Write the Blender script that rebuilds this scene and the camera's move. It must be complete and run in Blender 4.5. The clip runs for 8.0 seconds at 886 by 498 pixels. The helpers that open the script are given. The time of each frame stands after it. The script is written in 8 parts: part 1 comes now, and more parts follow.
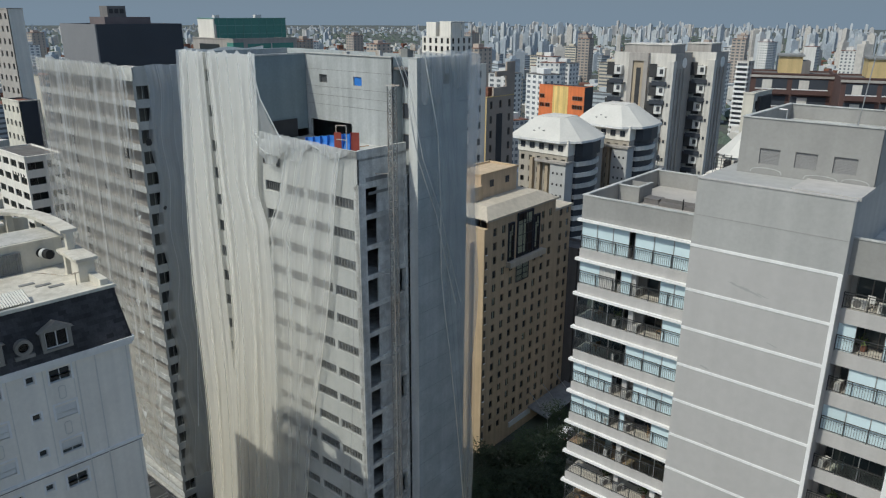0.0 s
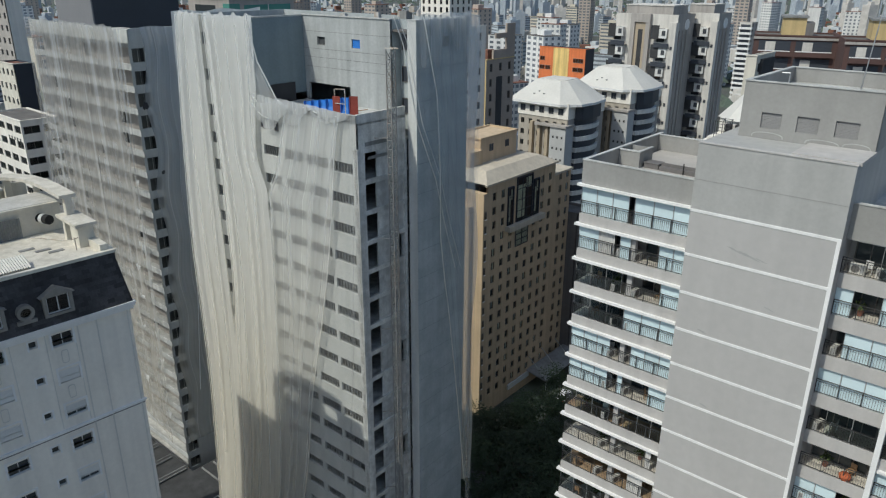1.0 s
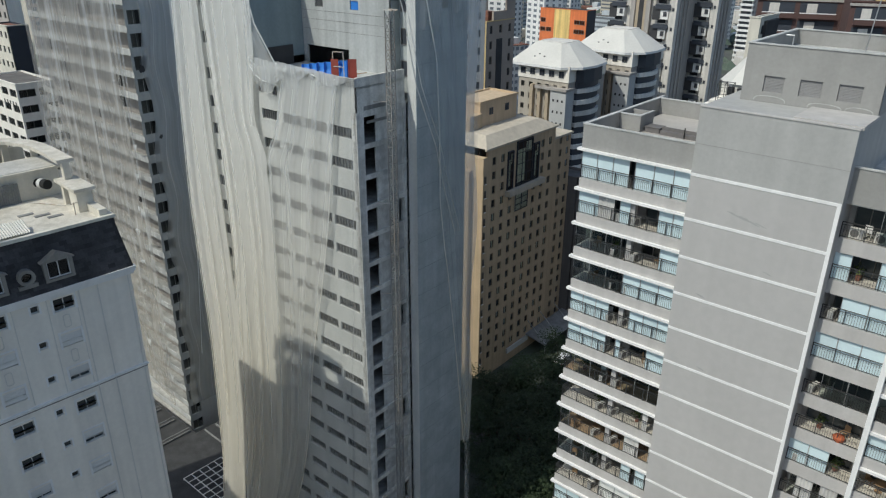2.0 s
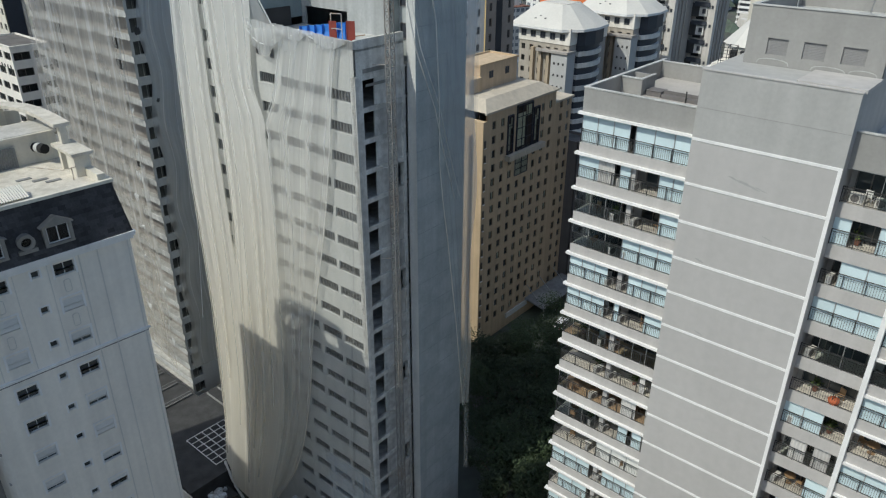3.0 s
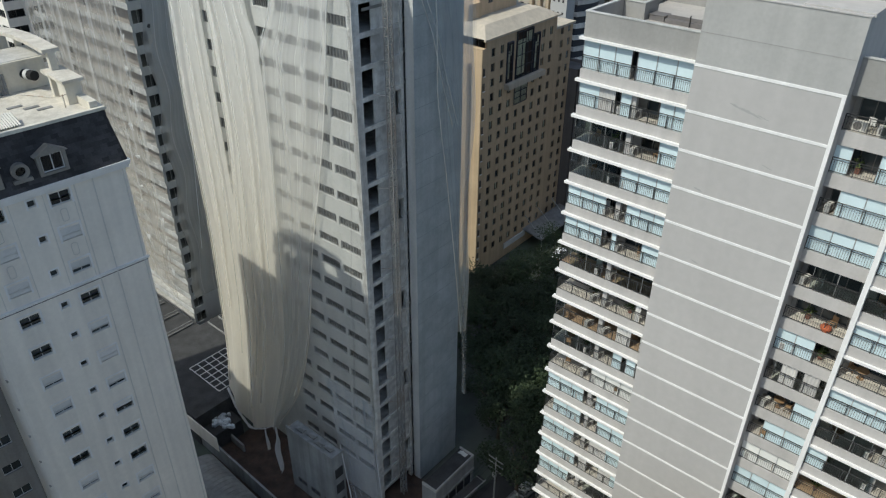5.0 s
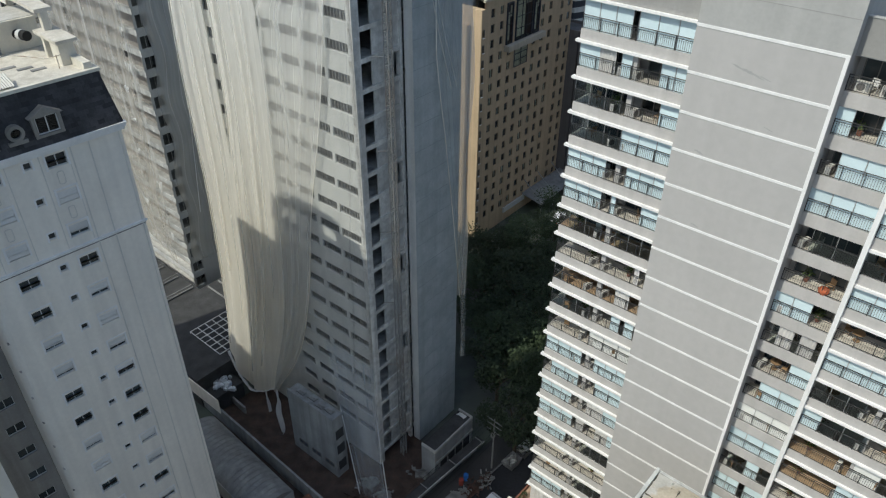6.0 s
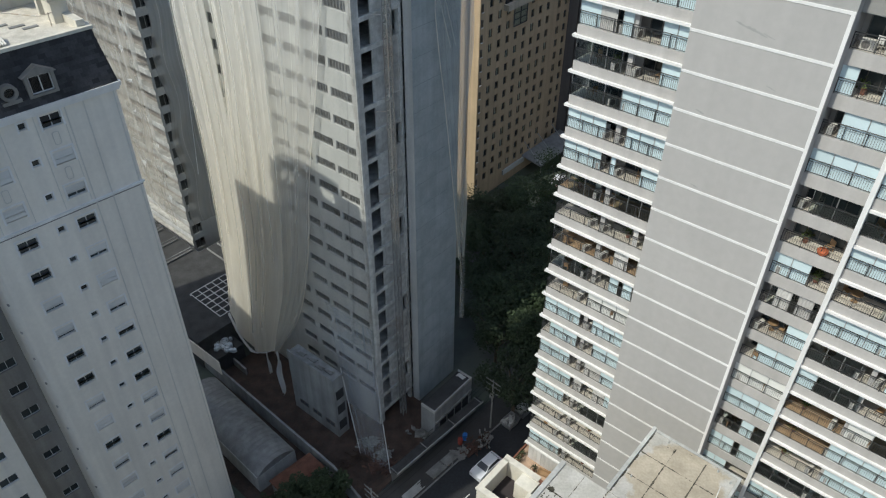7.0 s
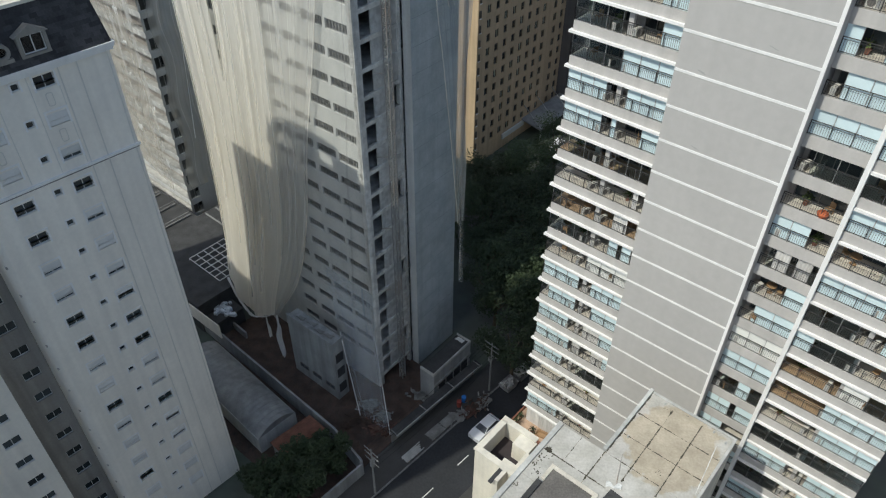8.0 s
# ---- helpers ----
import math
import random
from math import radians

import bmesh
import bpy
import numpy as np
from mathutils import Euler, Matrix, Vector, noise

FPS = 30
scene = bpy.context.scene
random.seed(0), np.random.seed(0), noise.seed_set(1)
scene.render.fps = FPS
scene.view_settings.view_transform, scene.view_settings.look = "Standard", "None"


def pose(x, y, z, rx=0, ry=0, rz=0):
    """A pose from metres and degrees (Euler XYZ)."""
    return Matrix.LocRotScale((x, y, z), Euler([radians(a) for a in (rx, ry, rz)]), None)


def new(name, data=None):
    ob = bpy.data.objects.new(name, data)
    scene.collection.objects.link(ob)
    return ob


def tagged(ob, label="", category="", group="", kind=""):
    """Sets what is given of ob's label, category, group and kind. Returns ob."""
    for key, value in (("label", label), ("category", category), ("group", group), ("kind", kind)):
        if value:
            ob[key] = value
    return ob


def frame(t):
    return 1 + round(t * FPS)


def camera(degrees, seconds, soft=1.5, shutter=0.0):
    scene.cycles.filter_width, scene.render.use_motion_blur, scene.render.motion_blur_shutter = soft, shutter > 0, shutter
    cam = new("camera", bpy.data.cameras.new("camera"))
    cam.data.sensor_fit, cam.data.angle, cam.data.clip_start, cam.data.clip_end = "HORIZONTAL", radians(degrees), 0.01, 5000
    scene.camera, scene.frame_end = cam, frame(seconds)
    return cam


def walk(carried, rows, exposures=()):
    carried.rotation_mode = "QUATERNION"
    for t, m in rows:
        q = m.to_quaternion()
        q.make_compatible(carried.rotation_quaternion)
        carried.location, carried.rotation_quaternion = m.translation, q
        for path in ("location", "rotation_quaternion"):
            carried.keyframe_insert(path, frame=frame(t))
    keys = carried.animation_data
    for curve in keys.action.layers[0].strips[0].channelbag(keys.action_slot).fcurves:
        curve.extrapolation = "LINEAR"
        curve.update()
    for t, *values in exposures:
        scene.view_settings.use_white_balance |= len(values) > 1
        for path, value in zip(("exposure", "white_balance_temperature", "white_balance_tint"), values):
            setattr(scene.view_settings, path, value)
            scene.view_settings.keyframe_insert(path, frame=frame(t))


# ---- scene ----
import itertools

cam = camera(62.9, 8.0, soft=1.2)
EYE = (0.0, 0.0, 75.0)
STEPS = [  # seconds, drift in metres (the craft sinks slowly in the second half), pitch, roll, yaw
    (0.0, 0.0, 0.0, 0.0, -18.07, -0.264, 0.0), (0.5, -0.014, -0.003, 0.042, -19.486, -0.258, -0.037),
    (1.0, -0.025, -0.006, 0.073, -20.907, -0.255, -0.068), (1.5, -0.033, -0.01, 0.092, -22.303, -0.250, -0.096),
    (3.0, -0.037, -0.018, 0.078, -26.473, -0.265, -0.150), (3.5, -0.032, -0.021, 0.051, -27.811, -0.276, -0.177),
    (4.0, -0.023, -0.024, 0.011, -29.159, -0.282, -0.202), (4.5, -0.012, -0.026, -0.04, -30.507, -0.289, -0.239),
    (6.0, 0.041, -0.033, -0.264, -34.653, -0.312, -0.322), (6.5, 0.065, -0.035, -0.362, -36.047, -0.308, -0.345),
    (7.0, 0.092, -0.038, -0.471, -37.535, -0.302, -0.372), (7.5, 0.122, -0.04, -0.593, -38.9, -0.306, -0.396),
    (8.0, 0.156, -0.041, -0.726, -40.25, -0.304, -0.424),
]
PATH = [(t, pose(EYE[0] + x, EYE[1] + y, EYE[2] + z, 90 + p, r, w)) for t, x, y, z, p, r, w in STEPS]
walk(cam, PATH, exposures=[(0.0, -0.22, 6270, 2.0), (4.5, -0.02, 6300, 2.0), (8.0, 0.08, 6350, 2.2)])

# ---- sky and sun ----
TO_SUN = Vector((-0.679, -0.448, 1.0)).normalized()
world = bpy.data.worlds.new("sky")
scene.world = world
world.use_nodes = True
wn = world.node_tree.nodes
wl = world.node_tree.links
sky = wn.new("ShaderNodeTexSky")
sky.sky_type = "NISHITA"
sky.sun_disc = False
sky.sun_elevation = math.asin(TO_SUN.z)
sky.sun_rotation = math.atan2(TO_SUN.x, TO_SUN.y)
sky.air_density, sky.dust_density, sky.ozone_density = 1.0, 2.2, 2.0
wn["Background"].inputs["Strength"].default_value = 0.13
# grey-blue city haze low over the horizon
coord = wn.new("ShaderNodeTexCoord")
split = wn.new("ShaderNodeSeparateXYZ")
wl.new(coord.outputs["Generated"], split.inputs["Vector"])
low_sky = wn.new("ShaderNodeMapRange")
low_sky.inputs["From Min"].default_value, low_sky.inputs["From Max"].default_value = 0.0, 0.3
low_sky.inputs["To Min"].default_value, low_sky.inputs["To Max"].default_value = 1.0, 0.0
wl.new(split.outputs["Z"], low_sky.inputs["Value"])
haze = wn.new("ShaderNodeMix")
haze.data_type = "RGBA"
wl.new(low_sky.outputs["Result"], haze.inputs["Factor"])
wl.new(sky.outputs["Color"], haze.inputs["A"])
haze.inputs["B"].default_value = (1.75, 2.2, 2.85, 1.0)
wl.new(haze.outputs["Result"], wn["Background"].inputs["Color"])
sun_data = bpy.data.lights.new("sun", "SUN")
sun_data.energy, sun_data.angle, sun_data.color = 2.85, radians(0.6), (1.0, 0.94, 0.86)
sun = new("sun", sun_data)
sun.matrix_world = Matrix.Translation((0, 0, 200)) @ TO_SUN.to_track_quat("Z", "Y").to_matrix().to_4x4()


# ---- tools ----
class Geo:
    """Collects boxes, bars and sheets for one mesh."""

    def __init__(self):
        self.v, self.f, self.m, self.uv = [], [], [], None

    def add(self, verts, faces, slot=0):
        n = len(self.v)
        self.v.extend(verts)
        self.f.extend([tuple(i + n for i in f) for f in faces])
        self.m.extend([slot] * len(faces))
        return self

    def quad(self, a, b, c, d, slot=0):
        return self.add([a, b, c, d], [(0, 1, 2, 3)], slot)

    def box(self, x0, x1, y0, y1, z0, z1, slot=0):
        v = [(x, y, z) for z in (z0, z1) for y in (y0, y1) for x in (x0, x1)]
        return self.add(v, [(0, 2, 3, 1), (4, 5, 7, 6), (0, 1, 5, 4), (2, 6, 7, 3), (0, 4, 6, 2), (1, 3, 7, 5)], slot)

    def bar(self, p, q, w, h=None, slot=0):
        p, q = Vector(p), Vector(q)
        d = (q - p).normalized()
        s = d.cross(Vector((0, 0, 1)))
        s = s.normalized() if s.length > 1e-4 else Vector((1, 0, 0))
        u = s.cross(d)
        s, u = s * w / 2, u * (h or w) / 2
        v = [tuple(e + i * s + j * u) for e in (p, q) for i, j in ((-1, -1), (1, -1), (1, 1), (-1, 1))]
        return self.add(v, [(0, 1, 2, 3), (7, 6, 5, 4), (0, 4, 5, 1), (1, 5, 6, 2), (2, 6, 7, 3), (3, 7, 4, 0)], slot)

    def tube(self, p, q, r, r2=None, n=8, slot=0):
        p, q = Vector(p), Vector(q)
        d = (q - p).normalized()
        s = d.cross(Vector((0, 0, 1)))
        s = s.normalized() if s.length > 1e-4 else Vector((1, 0, 0))
        u = s.cross(d)
        r2 = r if r2 is None else r2
        v = []
        for e, k in ((p, r), (q, r2)):
            for i in range(n):
                w = 2 * math.pi * i / n
                v.append(tuple(e + k * (math.cos(w) * s + math.sin(w) * u)))
        f = [(i, (i + 1) % n, n + (i + 1) % n, n + i) for i in range(n)]
        return self.add(v, f + [tuple(range(n))[::-1], tuple(range(n, 2 * n))], slot)

    def prism(self, pts, z0, z1, slot=0, top=None):
        """A flat outline raised from z0 to z1; top: another outline for the upper end."""
        n = len(pts)
        v = [(x, y, z0) for x, y in pts] + [(x, y, z1) for x, y in (top or pts)]
        f = [(i, (i + 1) % n, n + (i + 1) % n, n + i) for i in range(n)]
        return self.add(v, f + [tuple(range(n))[::-1], tuple(range(n, 2 * n))], slot)

    def sheet(self, rows, slot=0):
        """A sheet through rows of points."""
        n = len(rows[0])
        v = [p for r in rows for p in r]
        # cloth coordinates in metres: across, and down
        self.uv = [(j * (Vector(rows[0][0]) - Vector(rows[0][-1])).length / (n - 1), i * (Vector(rows[0][0]) - Vector(rows[-1][0])).length / (len(rows) - 1)) for i in range(len(rows)) for j in range(n)]
        f = [(i * n + j, i * n + j + 1, (i + 1) * n + j + 1, (i + 1) * n + j) for i in range(len(rows) - 1) for j in range(n - 1)]
        return self.add(v, f, slot)

    def wall(self, place, us, zs, is_open, d, slot=0):
        """A wall of thickness d with real openings, over a grid of edges us by zs."""
        for i in range(len(us) - 1):
            for j in range(len(zs) - 1):
                a, b, c, e = us[i], us[i + 1], zs[j], zs[j + 1]
                if is_open(i, j):
                    for p, q in (((a, c), (b, c)), ((b, c), (b, e)), ((b, e), (a, e)), ((a, e), (a, c))):
                        self.quad(place(p[0], 0, p[1]), place(q[0], 0, q[1]), place(q[0], d, q[1]), place(p[0], d, p[1]), slot)
                else:
                    for w in (0, d):
                        self.quad(place(a, w, c), place(b, w, c), place(b, w, e), place(a, w, e), slot)
        return self

    def mesh(self, name, mats, smooth=False, weld=False):
        me = bpy.data.meshes.new(name)
        if weld:
            at, index, verts = {}, [], []
            for p in self.v:
                key = tuple(round(c, 4) for c in p)
                if key not in at:
                    at[key] = len(verts)
                    verts.append(p)
                index.append(at[key])
            self.v, self.f = verts, [tuple(index[i] for i in f) for f in self.f]
        me.from_pydata(self.v, [], self.f)
        for m in mats if isinstance(mats, (list, tuple)) else [mats]:
            me.materials.append(m)
        me.polygons.foreach_set("material_index", self.m)
        if self.uv and len(self.uv) == len(self.v):
            layer = me.uv_layers.new(name="cloth")
            layer.data.foreach_set("uv", [c for p in me.polygons for i in p.vertices for c in self.uv[i]])
        if smooth:
            me.polygons.foreach_set("use_smooth", [True] * len(self.f))
        me.update()
        return me


def part(name, geo, mats, parent, label="", at=None, smooth=False, kind=""):
    """Links a Geo or a ready mesh as one mesh object under a thing or a part."""
    me = geo.mesh(name, mats, smooth) if isinstance(geo, Geo) else geo
    ob = new(name, me)
    ob.parent = parent
    if at is not None:
        ob.matrix_basis = at
    return tagged(ob, label, kind=kind)


def thing(name, label, category, x, y, turn=0.0, z=0.0, group="", kind=""):
    ob = new(name)
    ob.matrix_basis = pose(x, y, z, 0, 0, turn)
    return tagged(ob, label, category, group, kind)


def whole(name, geo, mats, label, category, at=None, group="", kind="", smooth=False):
    """A thing that is one mesh."""
    me = geo.mesh(name, mats, smooth) if isinstance(geo, Geo) else geo
    ob = new(name, me)
    if at is not None:
        ob.matrix_basis = at
    return tagged(ob, label, category, group, kind)


def front(x0=0.0, y0=0.0):
    return lambda u, w, z: (x0 + u, y0 + w, z)


def side(x0=0.0, y0=0.0):
    return lambda u, w, z: (x0 - w, y0 + u, z)


# ---- materials ----
def nodes_of(m):
    m.use_nodes = True
    return m.node_tree.nodes, m.node_tree.links, m.node_tree.nodes["Principled BSDF"]


def surface(name, colour, rough=0.85, metal=0.0, var=0.10, grain=0.06, stain=0.0, size=0.35, bump=0.15, second=None, coarse=1.2, each=0.0):
    """A weathered solid: broad blotches, fine grain, rain streaks that run down, and relief."""
    m = bpy.data.materials.new(name)
    n, l, p = nodes_of(m)
    geo = n.new("ShaderNodeNewGeometry")

    def field(scale, detail, stretch=(1, 1, 1)):
        mp = n.new("ShaderNodeMapping")
        mp.inputs["Scale"].default_value = stretch
        l.new(geo.outputs["Position"], mp.inputs["Vector"])
        t = n.new("ShaderNodeTexNoise")
        t.inputs["Scale"].default_value = scale
        t.inputs["Detail"].default_value = detail
        l.new(mp.outputs["Vector"], t.inputs["Vector"])
        return t.outputs["Fac"]

    def maths(op, a, b):
        k = n.new("ShaderNodeMath")
        k.operation = op
        for i, s in enumerate((a, b)):
            if isinstance(s, (int, float)):
                k.inputs[i].default_value = s
            else:
                l.new(s, k.inputs[i])
        return k.outputs[0]

    def spread(f, amount):
        r = n.new("ShaderNodeMapRange")
        r.inputs["From Min"].default_value, r.inputs["From Max"].default_value = 0.3, 0.7
        r.inputs["To Min"].default_value, r.inputs["To Max"].default_value = 1 - amount, 1 + amount
        l.new(f, r.inputs["Value"])
        return r.outputs["Result"]

    broad = field(size, 5)
    fine = field(size * 14, 6)
    value = maths("MULTIPLY", spread(broad, var), spread(fine, grain))
    if stain:
        value = maths("MULTIPLY", value, spread(field(coarse, 5, (1, 1, 0.05)), stain))
    if each:
        info = n.new("ShaderNodeObjectInfo")
        value = maths("MULTIPLY", value, maths("ADD", 1 - each, maths("MULTIPLY", info.outputs["Random"], 2 * each)))
    mix = n.new("ShaderNodeMix")
    mix.data_type = "RGBA"
    mix.blend_type = "MULTIPLY"
    mix.inputs["Factor"].default_value = 1.0
    if second:
        two = n.new("ShaderNodeMix")
        two.data_type = "RGBA"
        two.inputs["A"].default_value = (*colour, 1)
        two.inputs["B"].default_value = (*second, 1)
        ramp = n.new("ShaderNodeMapRange")
        ramp.inputs["From Min"].default_value, ramp.inputs["From Max"].default_value = 0.42, 0.62
        l.new(field(size * 2.3, 7), ramp.inputs["Value"])
        l.new(ramp.outputs["Result"], two.inputs["Factor"])
        l.new(two.outputs["Result"], mix.inputs["A"])
    else:
        mix.inputs["A"].default_value = (*colour, 1)
    l.new(value, mix.inputs["B"])
    l.new(mix.outputs["Result"], p.inputs["Base Color"])
    p.inputs["Roughness"].default_value = rough
    p.inputs["Metallic"].default_value = metal
    if bump:
        b = n.new("ShaderNodeBump")
        b.inputs["Strength"].default_value = bump
        b.inputs["Distance"].default_value = 0.05
        l.new(fine, b.inputs["Height"])
        l.new(b.outputs["Normal"], p.inputs["Normal"])
    return m


def glass(name, tint, clear=0.95):
    """Clear sheet glass: see-through with a mirror gloss that grows at a slant."""
    m = bpy.data.materials.new(name)
    n, l, p = nodes_of(m)
    t = n.new("ShaderNodeBsdfTransparent")
    t.inputs["Color"].default_value = (*[c * clear for c in tint], 1)
    g = n.new("ShaderNodeBsdfGlossy")
    g.inputs["Roughness"].default_value = 0.03
    f = n.new("ShaderNodeFresnel")
    f.inputs["IOR"].default_value = 1.55
    mix = n.new("ShaderNodeMixShader")
    l.new(f.outputs["Fac"], mix.inputs["Fac"])
    l.new(t.outputs["BSDF"], mix.inputs[1])
    l.new(g.outputs["BSDF"], mix.inputs[2])
    l.new(mix.outputs["Shader"], n["Material Output"].inputs["Surface"])
    return m


def netting(name, colour, low, high, fine=3.0):
    """Woven debris netting: open between the threads, thicker along its folds and seams."""
    m = bpy.data.materials.new(name)
    n, l, p = nodes_of(m)
    uv = n.new("ShaderNodeUVMap")
    uv.uv_map = "cloth"

    def field(scale, stretch, detail=4):
        mp = n.new("ShaderNodeMapping")
        mp.inputs["Scale"].default_value = stretch
        l.new(uv.outputs["UV"], mp.inputs["Vector"])
        t = n.new("ShaderNodeTexNoise")
        t.inputs["Scale"].default_value = scale
        t.inputs["Detail"].default_value = detail
        t.inputs["Distortion"].default_value = 0.25
        l.new(mp.outputs["Vector"], t.inputs["Vector"])
        return t.outputs["Fac"]

    def maths(op, a, b):
        k = n.new("ShaderNodeMath")
        k.operation = op
        for i, v in enumerate((a, b)):
            if isinstance(v, (int, float)):
                k.inputs[i].default_value = v
            else:
                l.new(v, k.inputs[i])
        return k.outputs[0]

    streak = field(fine, (1, 0.012, 1), 8)
    thread = field(fine * 4, (1, 0.006, 1), 3)
    patch = field(0.22, (1, 0.3, 1), 3)
    total = maths("ADD", maths("ADD", maths("MULTIPLY", streak, 0.8), maths("MULTIPLY", thread, 0.3)), maths("MULTIPLY", patch, 0.9))
    r = n.new("ShaderNodeMapRange")
    r.inputs["From Min"].default_value, r.inputs["From Max"].default_value = 0.7, 1.3
    r.inputs["To Min"].default_value, r.inputs["To Max"].default_value = low, high
    l.new(total, r.inputs["Value"])
    # joins between the widths of cloth: narrow doubled strips
    split = n.new("ShaderNodeSeparateXYZ")
    l.new(uv.outputs["UV"], split.inputs["Vector"])
    wander = maths("ADD", maths("DIVIDE", split.outputs["X"], 1.85), maths("MULTIPLY", field(0.25, (1, 0.12, 1), 2), 0.5))
    seam = maths("LESS_THAN", maths("FRACT", wander, 0.0), 0.035)
    dense = maths("ADD", r.outputs["Result"], maths("MULTIPLY", seam, 0.14))
    d = n.new("ShaderNodeBsdfDiffuse")
    tl = n.new("ShaderNodeBsdfTranslucent")
    # the cloth goes from cooler above to creamier in the lower lengths
    lower_tint = n.new("ShaderNodeMapRange")
    lower_tint.inputs["From Min"].default_value, lower_tint.inputs["From Max"].default_value = 6.0, 60.0
    l.new(maths("ADD", split.outputs["Y"], maths("MULTIPLY", patch, 14.0)), lower_tint.inputs["Value"])
    tone = n.new("ShaderNodeMix")
    tone.data_type = "RGBA"
    tone.inputs["A"].default_value = (colour[0] * 0.965, colour[1] * 1.005, colour[2] * 1.08, 1)
    tone.inputs["B"].default_value = (colour[0] * 1.02, colour[1] * 0.985, colour[2] * 0.92, 1)
    l.new(lower_tint.outputs["Result"], tone.inputs["Factor"])
    l.new(tone.outputs["Result"], d.inputs["Color"])
    l.new(tone.outputs["Result"], tl.inputs["Color"])
    cloth = n.new("ShaderNodeMixShader")
    cloth.inputs["Fac"].default_value = 0.38
    l.new(d.outputs["BSDF"], cloth.inputs[1])
    l.new(tl.outputs["BSDF"], cloth.inputs[2])
    t = n.new("ShaderNodeBsdfTransparent")
    mix = n.new("ShaderNodeMixShader")
    l.new(dense, mix.inputs["Fac"])
    l.new(t.outputs["BSDF"], mix.inputs[1])
    l.new(cloth.outputs["Shader"], mix.inputs[2])
    l.new(mix.outputs["Shader"], n["Material Output"].inputs["Surface"])
    return m


CONCRETE = surface("raw_concrete", (0.47, 0.47, 0.45), 0.9, var=0.14, grain=0.08, stain=0.15, size=0.3, bump=0.3)
CONCRETE_DARK = surface("damp_concrete", (0.24, 0.24, 0.23), 0.9, var=0.15, grain=0.1, stain=0.25, size=0.4)
CONCRETE_LIGHT = surface("bare_frame_concrete", (0.64, 0.635, 0.60), 0.9, var=0.16, grain=0.12, stain=0.22, size=0.6, bump=0.35, second=(0.52, 0.515, 0.485))
PANEL = surface("precast_panel", (0.50, 0.50, 0.47), 0.88, var=0.08, grain=0.05, stain=0.07, size=0.25, bump=0.2)
BLUEWALL = surface("primed_wall", (0.435, 0.465, 0.465), 0.88, var=0.10, grain=0.06, stain=0.10, size=0.3, second=(0.38, 0.415, 0.415))
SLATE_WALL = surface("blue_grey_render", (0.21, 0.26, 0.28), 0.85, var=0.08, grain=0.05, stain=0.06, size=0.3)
GREY_PLASTER = surface("grey_plaster", (0.455, 0.44, 0.425), 0.85, var=0.04, grain=0.03, stain=0.025, size=0.12, bump=0.08)
GREY_DIRTY = surface("weathered_grey_plaster", (0.315, 0.308, 0.292), 0.88, var=0.07, grain=0.04, stain=0.05, size=0.3, bump=0.1)
GREY_MID = surface("upper_grey_plaster", (0.405, 0.40, 0.385), 0.86, var=0.06, grain=0.04, stain=0.06, size=0.25, bump=0.1)
GREY_BAND = surface("warm_grey_paint", (0.47, 0.45, 0.43), 0.8, var=0.05, grain=0.03, stain=0.08, size=0.4, bump=0.08)
WHITE_TRIM = surface("white_trim_paint", (0.82, 0.81, 0.79), 0.6, var=0.04, grain=0.03, stain=0.07, size=0.6, bump=0.05)
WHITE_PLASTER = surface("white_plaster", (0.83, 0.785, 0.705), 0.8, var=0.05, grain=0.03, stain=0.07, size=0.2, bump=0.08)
CREAM = surface("cream_plaster", (0.66, 0.62, 0.53), 0.85, var=0.07, grain=0.04, stain=0.12, size=0.35)
TAN = surface("tan_render", (0.53, 0.405, 0.265), 0.88, var=0.07, grain=0.05, stain=0.10, size=0.25, bump=0.12)
TAN_LIGHT = surface("pale_tan_render", (0.53, 0.47, 0.38), 0.88, var=0.06, grain=0.04, stain=0.10, size=0.3)
SLATE = surface("dark_slate", (0.042, 0.040, 0.042), 0.7, var=0.35, grain=0.2, size=0.5, bump=0.4, each=0.45)
RAIL = surface("dark_rail_paint", (0.05, 0.05, 0.05), 0.5, var=0.1, bump=0)
STEEL = surface("grimy_steel", (0.52, 0.50, 0.47), 0.65, 0.1, var=0.25, grain=0.2, size=0.8, second=(0.42, 0.35, 0.28))
BLIND = surface("pale_roller_blind", (0.66, 0.79, 0.82), 0.35, var=0.04, grain=0.02, size=0.7, bump=0, each=0.07)
CLOTH = surface("pleated_curtain_cloth", (0.62, 0.60, 0.57), 0.9, var=0.08, grain=0.04, size=0.9, bump=0, each=0.15)
HOUSE_GLASS = surface("dark_room_glass", (0.045, 0.055, 0.06), 0.12, var=0.1, size=0.5, bump=0, each=0.5)
BLIND_WARM = surface("white_roller_blind", (0.80, 0.80, 0.76), 0.6, var=0.04, grain=0.02, size=0.7, bump=0, each=0.06)
GLASS = glass("clear_glass", (0.80, 0.90, 0.90))
GLASS_DARK = glass("smoked_glass", (0.62, 0.66, 0.68), 0.8)
# Near-black colour stands for unlit depth in openings, slots and rooms.
DARK = surface("unlit_depth", (0.05, 0.05, 0.052), 0.9, var=0.2, size=0.4, bump=0)
ROOM = surface("room_wall", (0.41, 0.385, 0.355), 0.9, var=0.12, size=0.3, bump=0, each=0.3)
FRAME = surface("window_frame_paint", (0.16, 0.15, 0.14), 0.6, var=0.1, bump=0)
FRAME_WHITE = surface("white_frame_paint", (0.66, 0.66, 0.64), 0.6, var=0.05, bump=0)
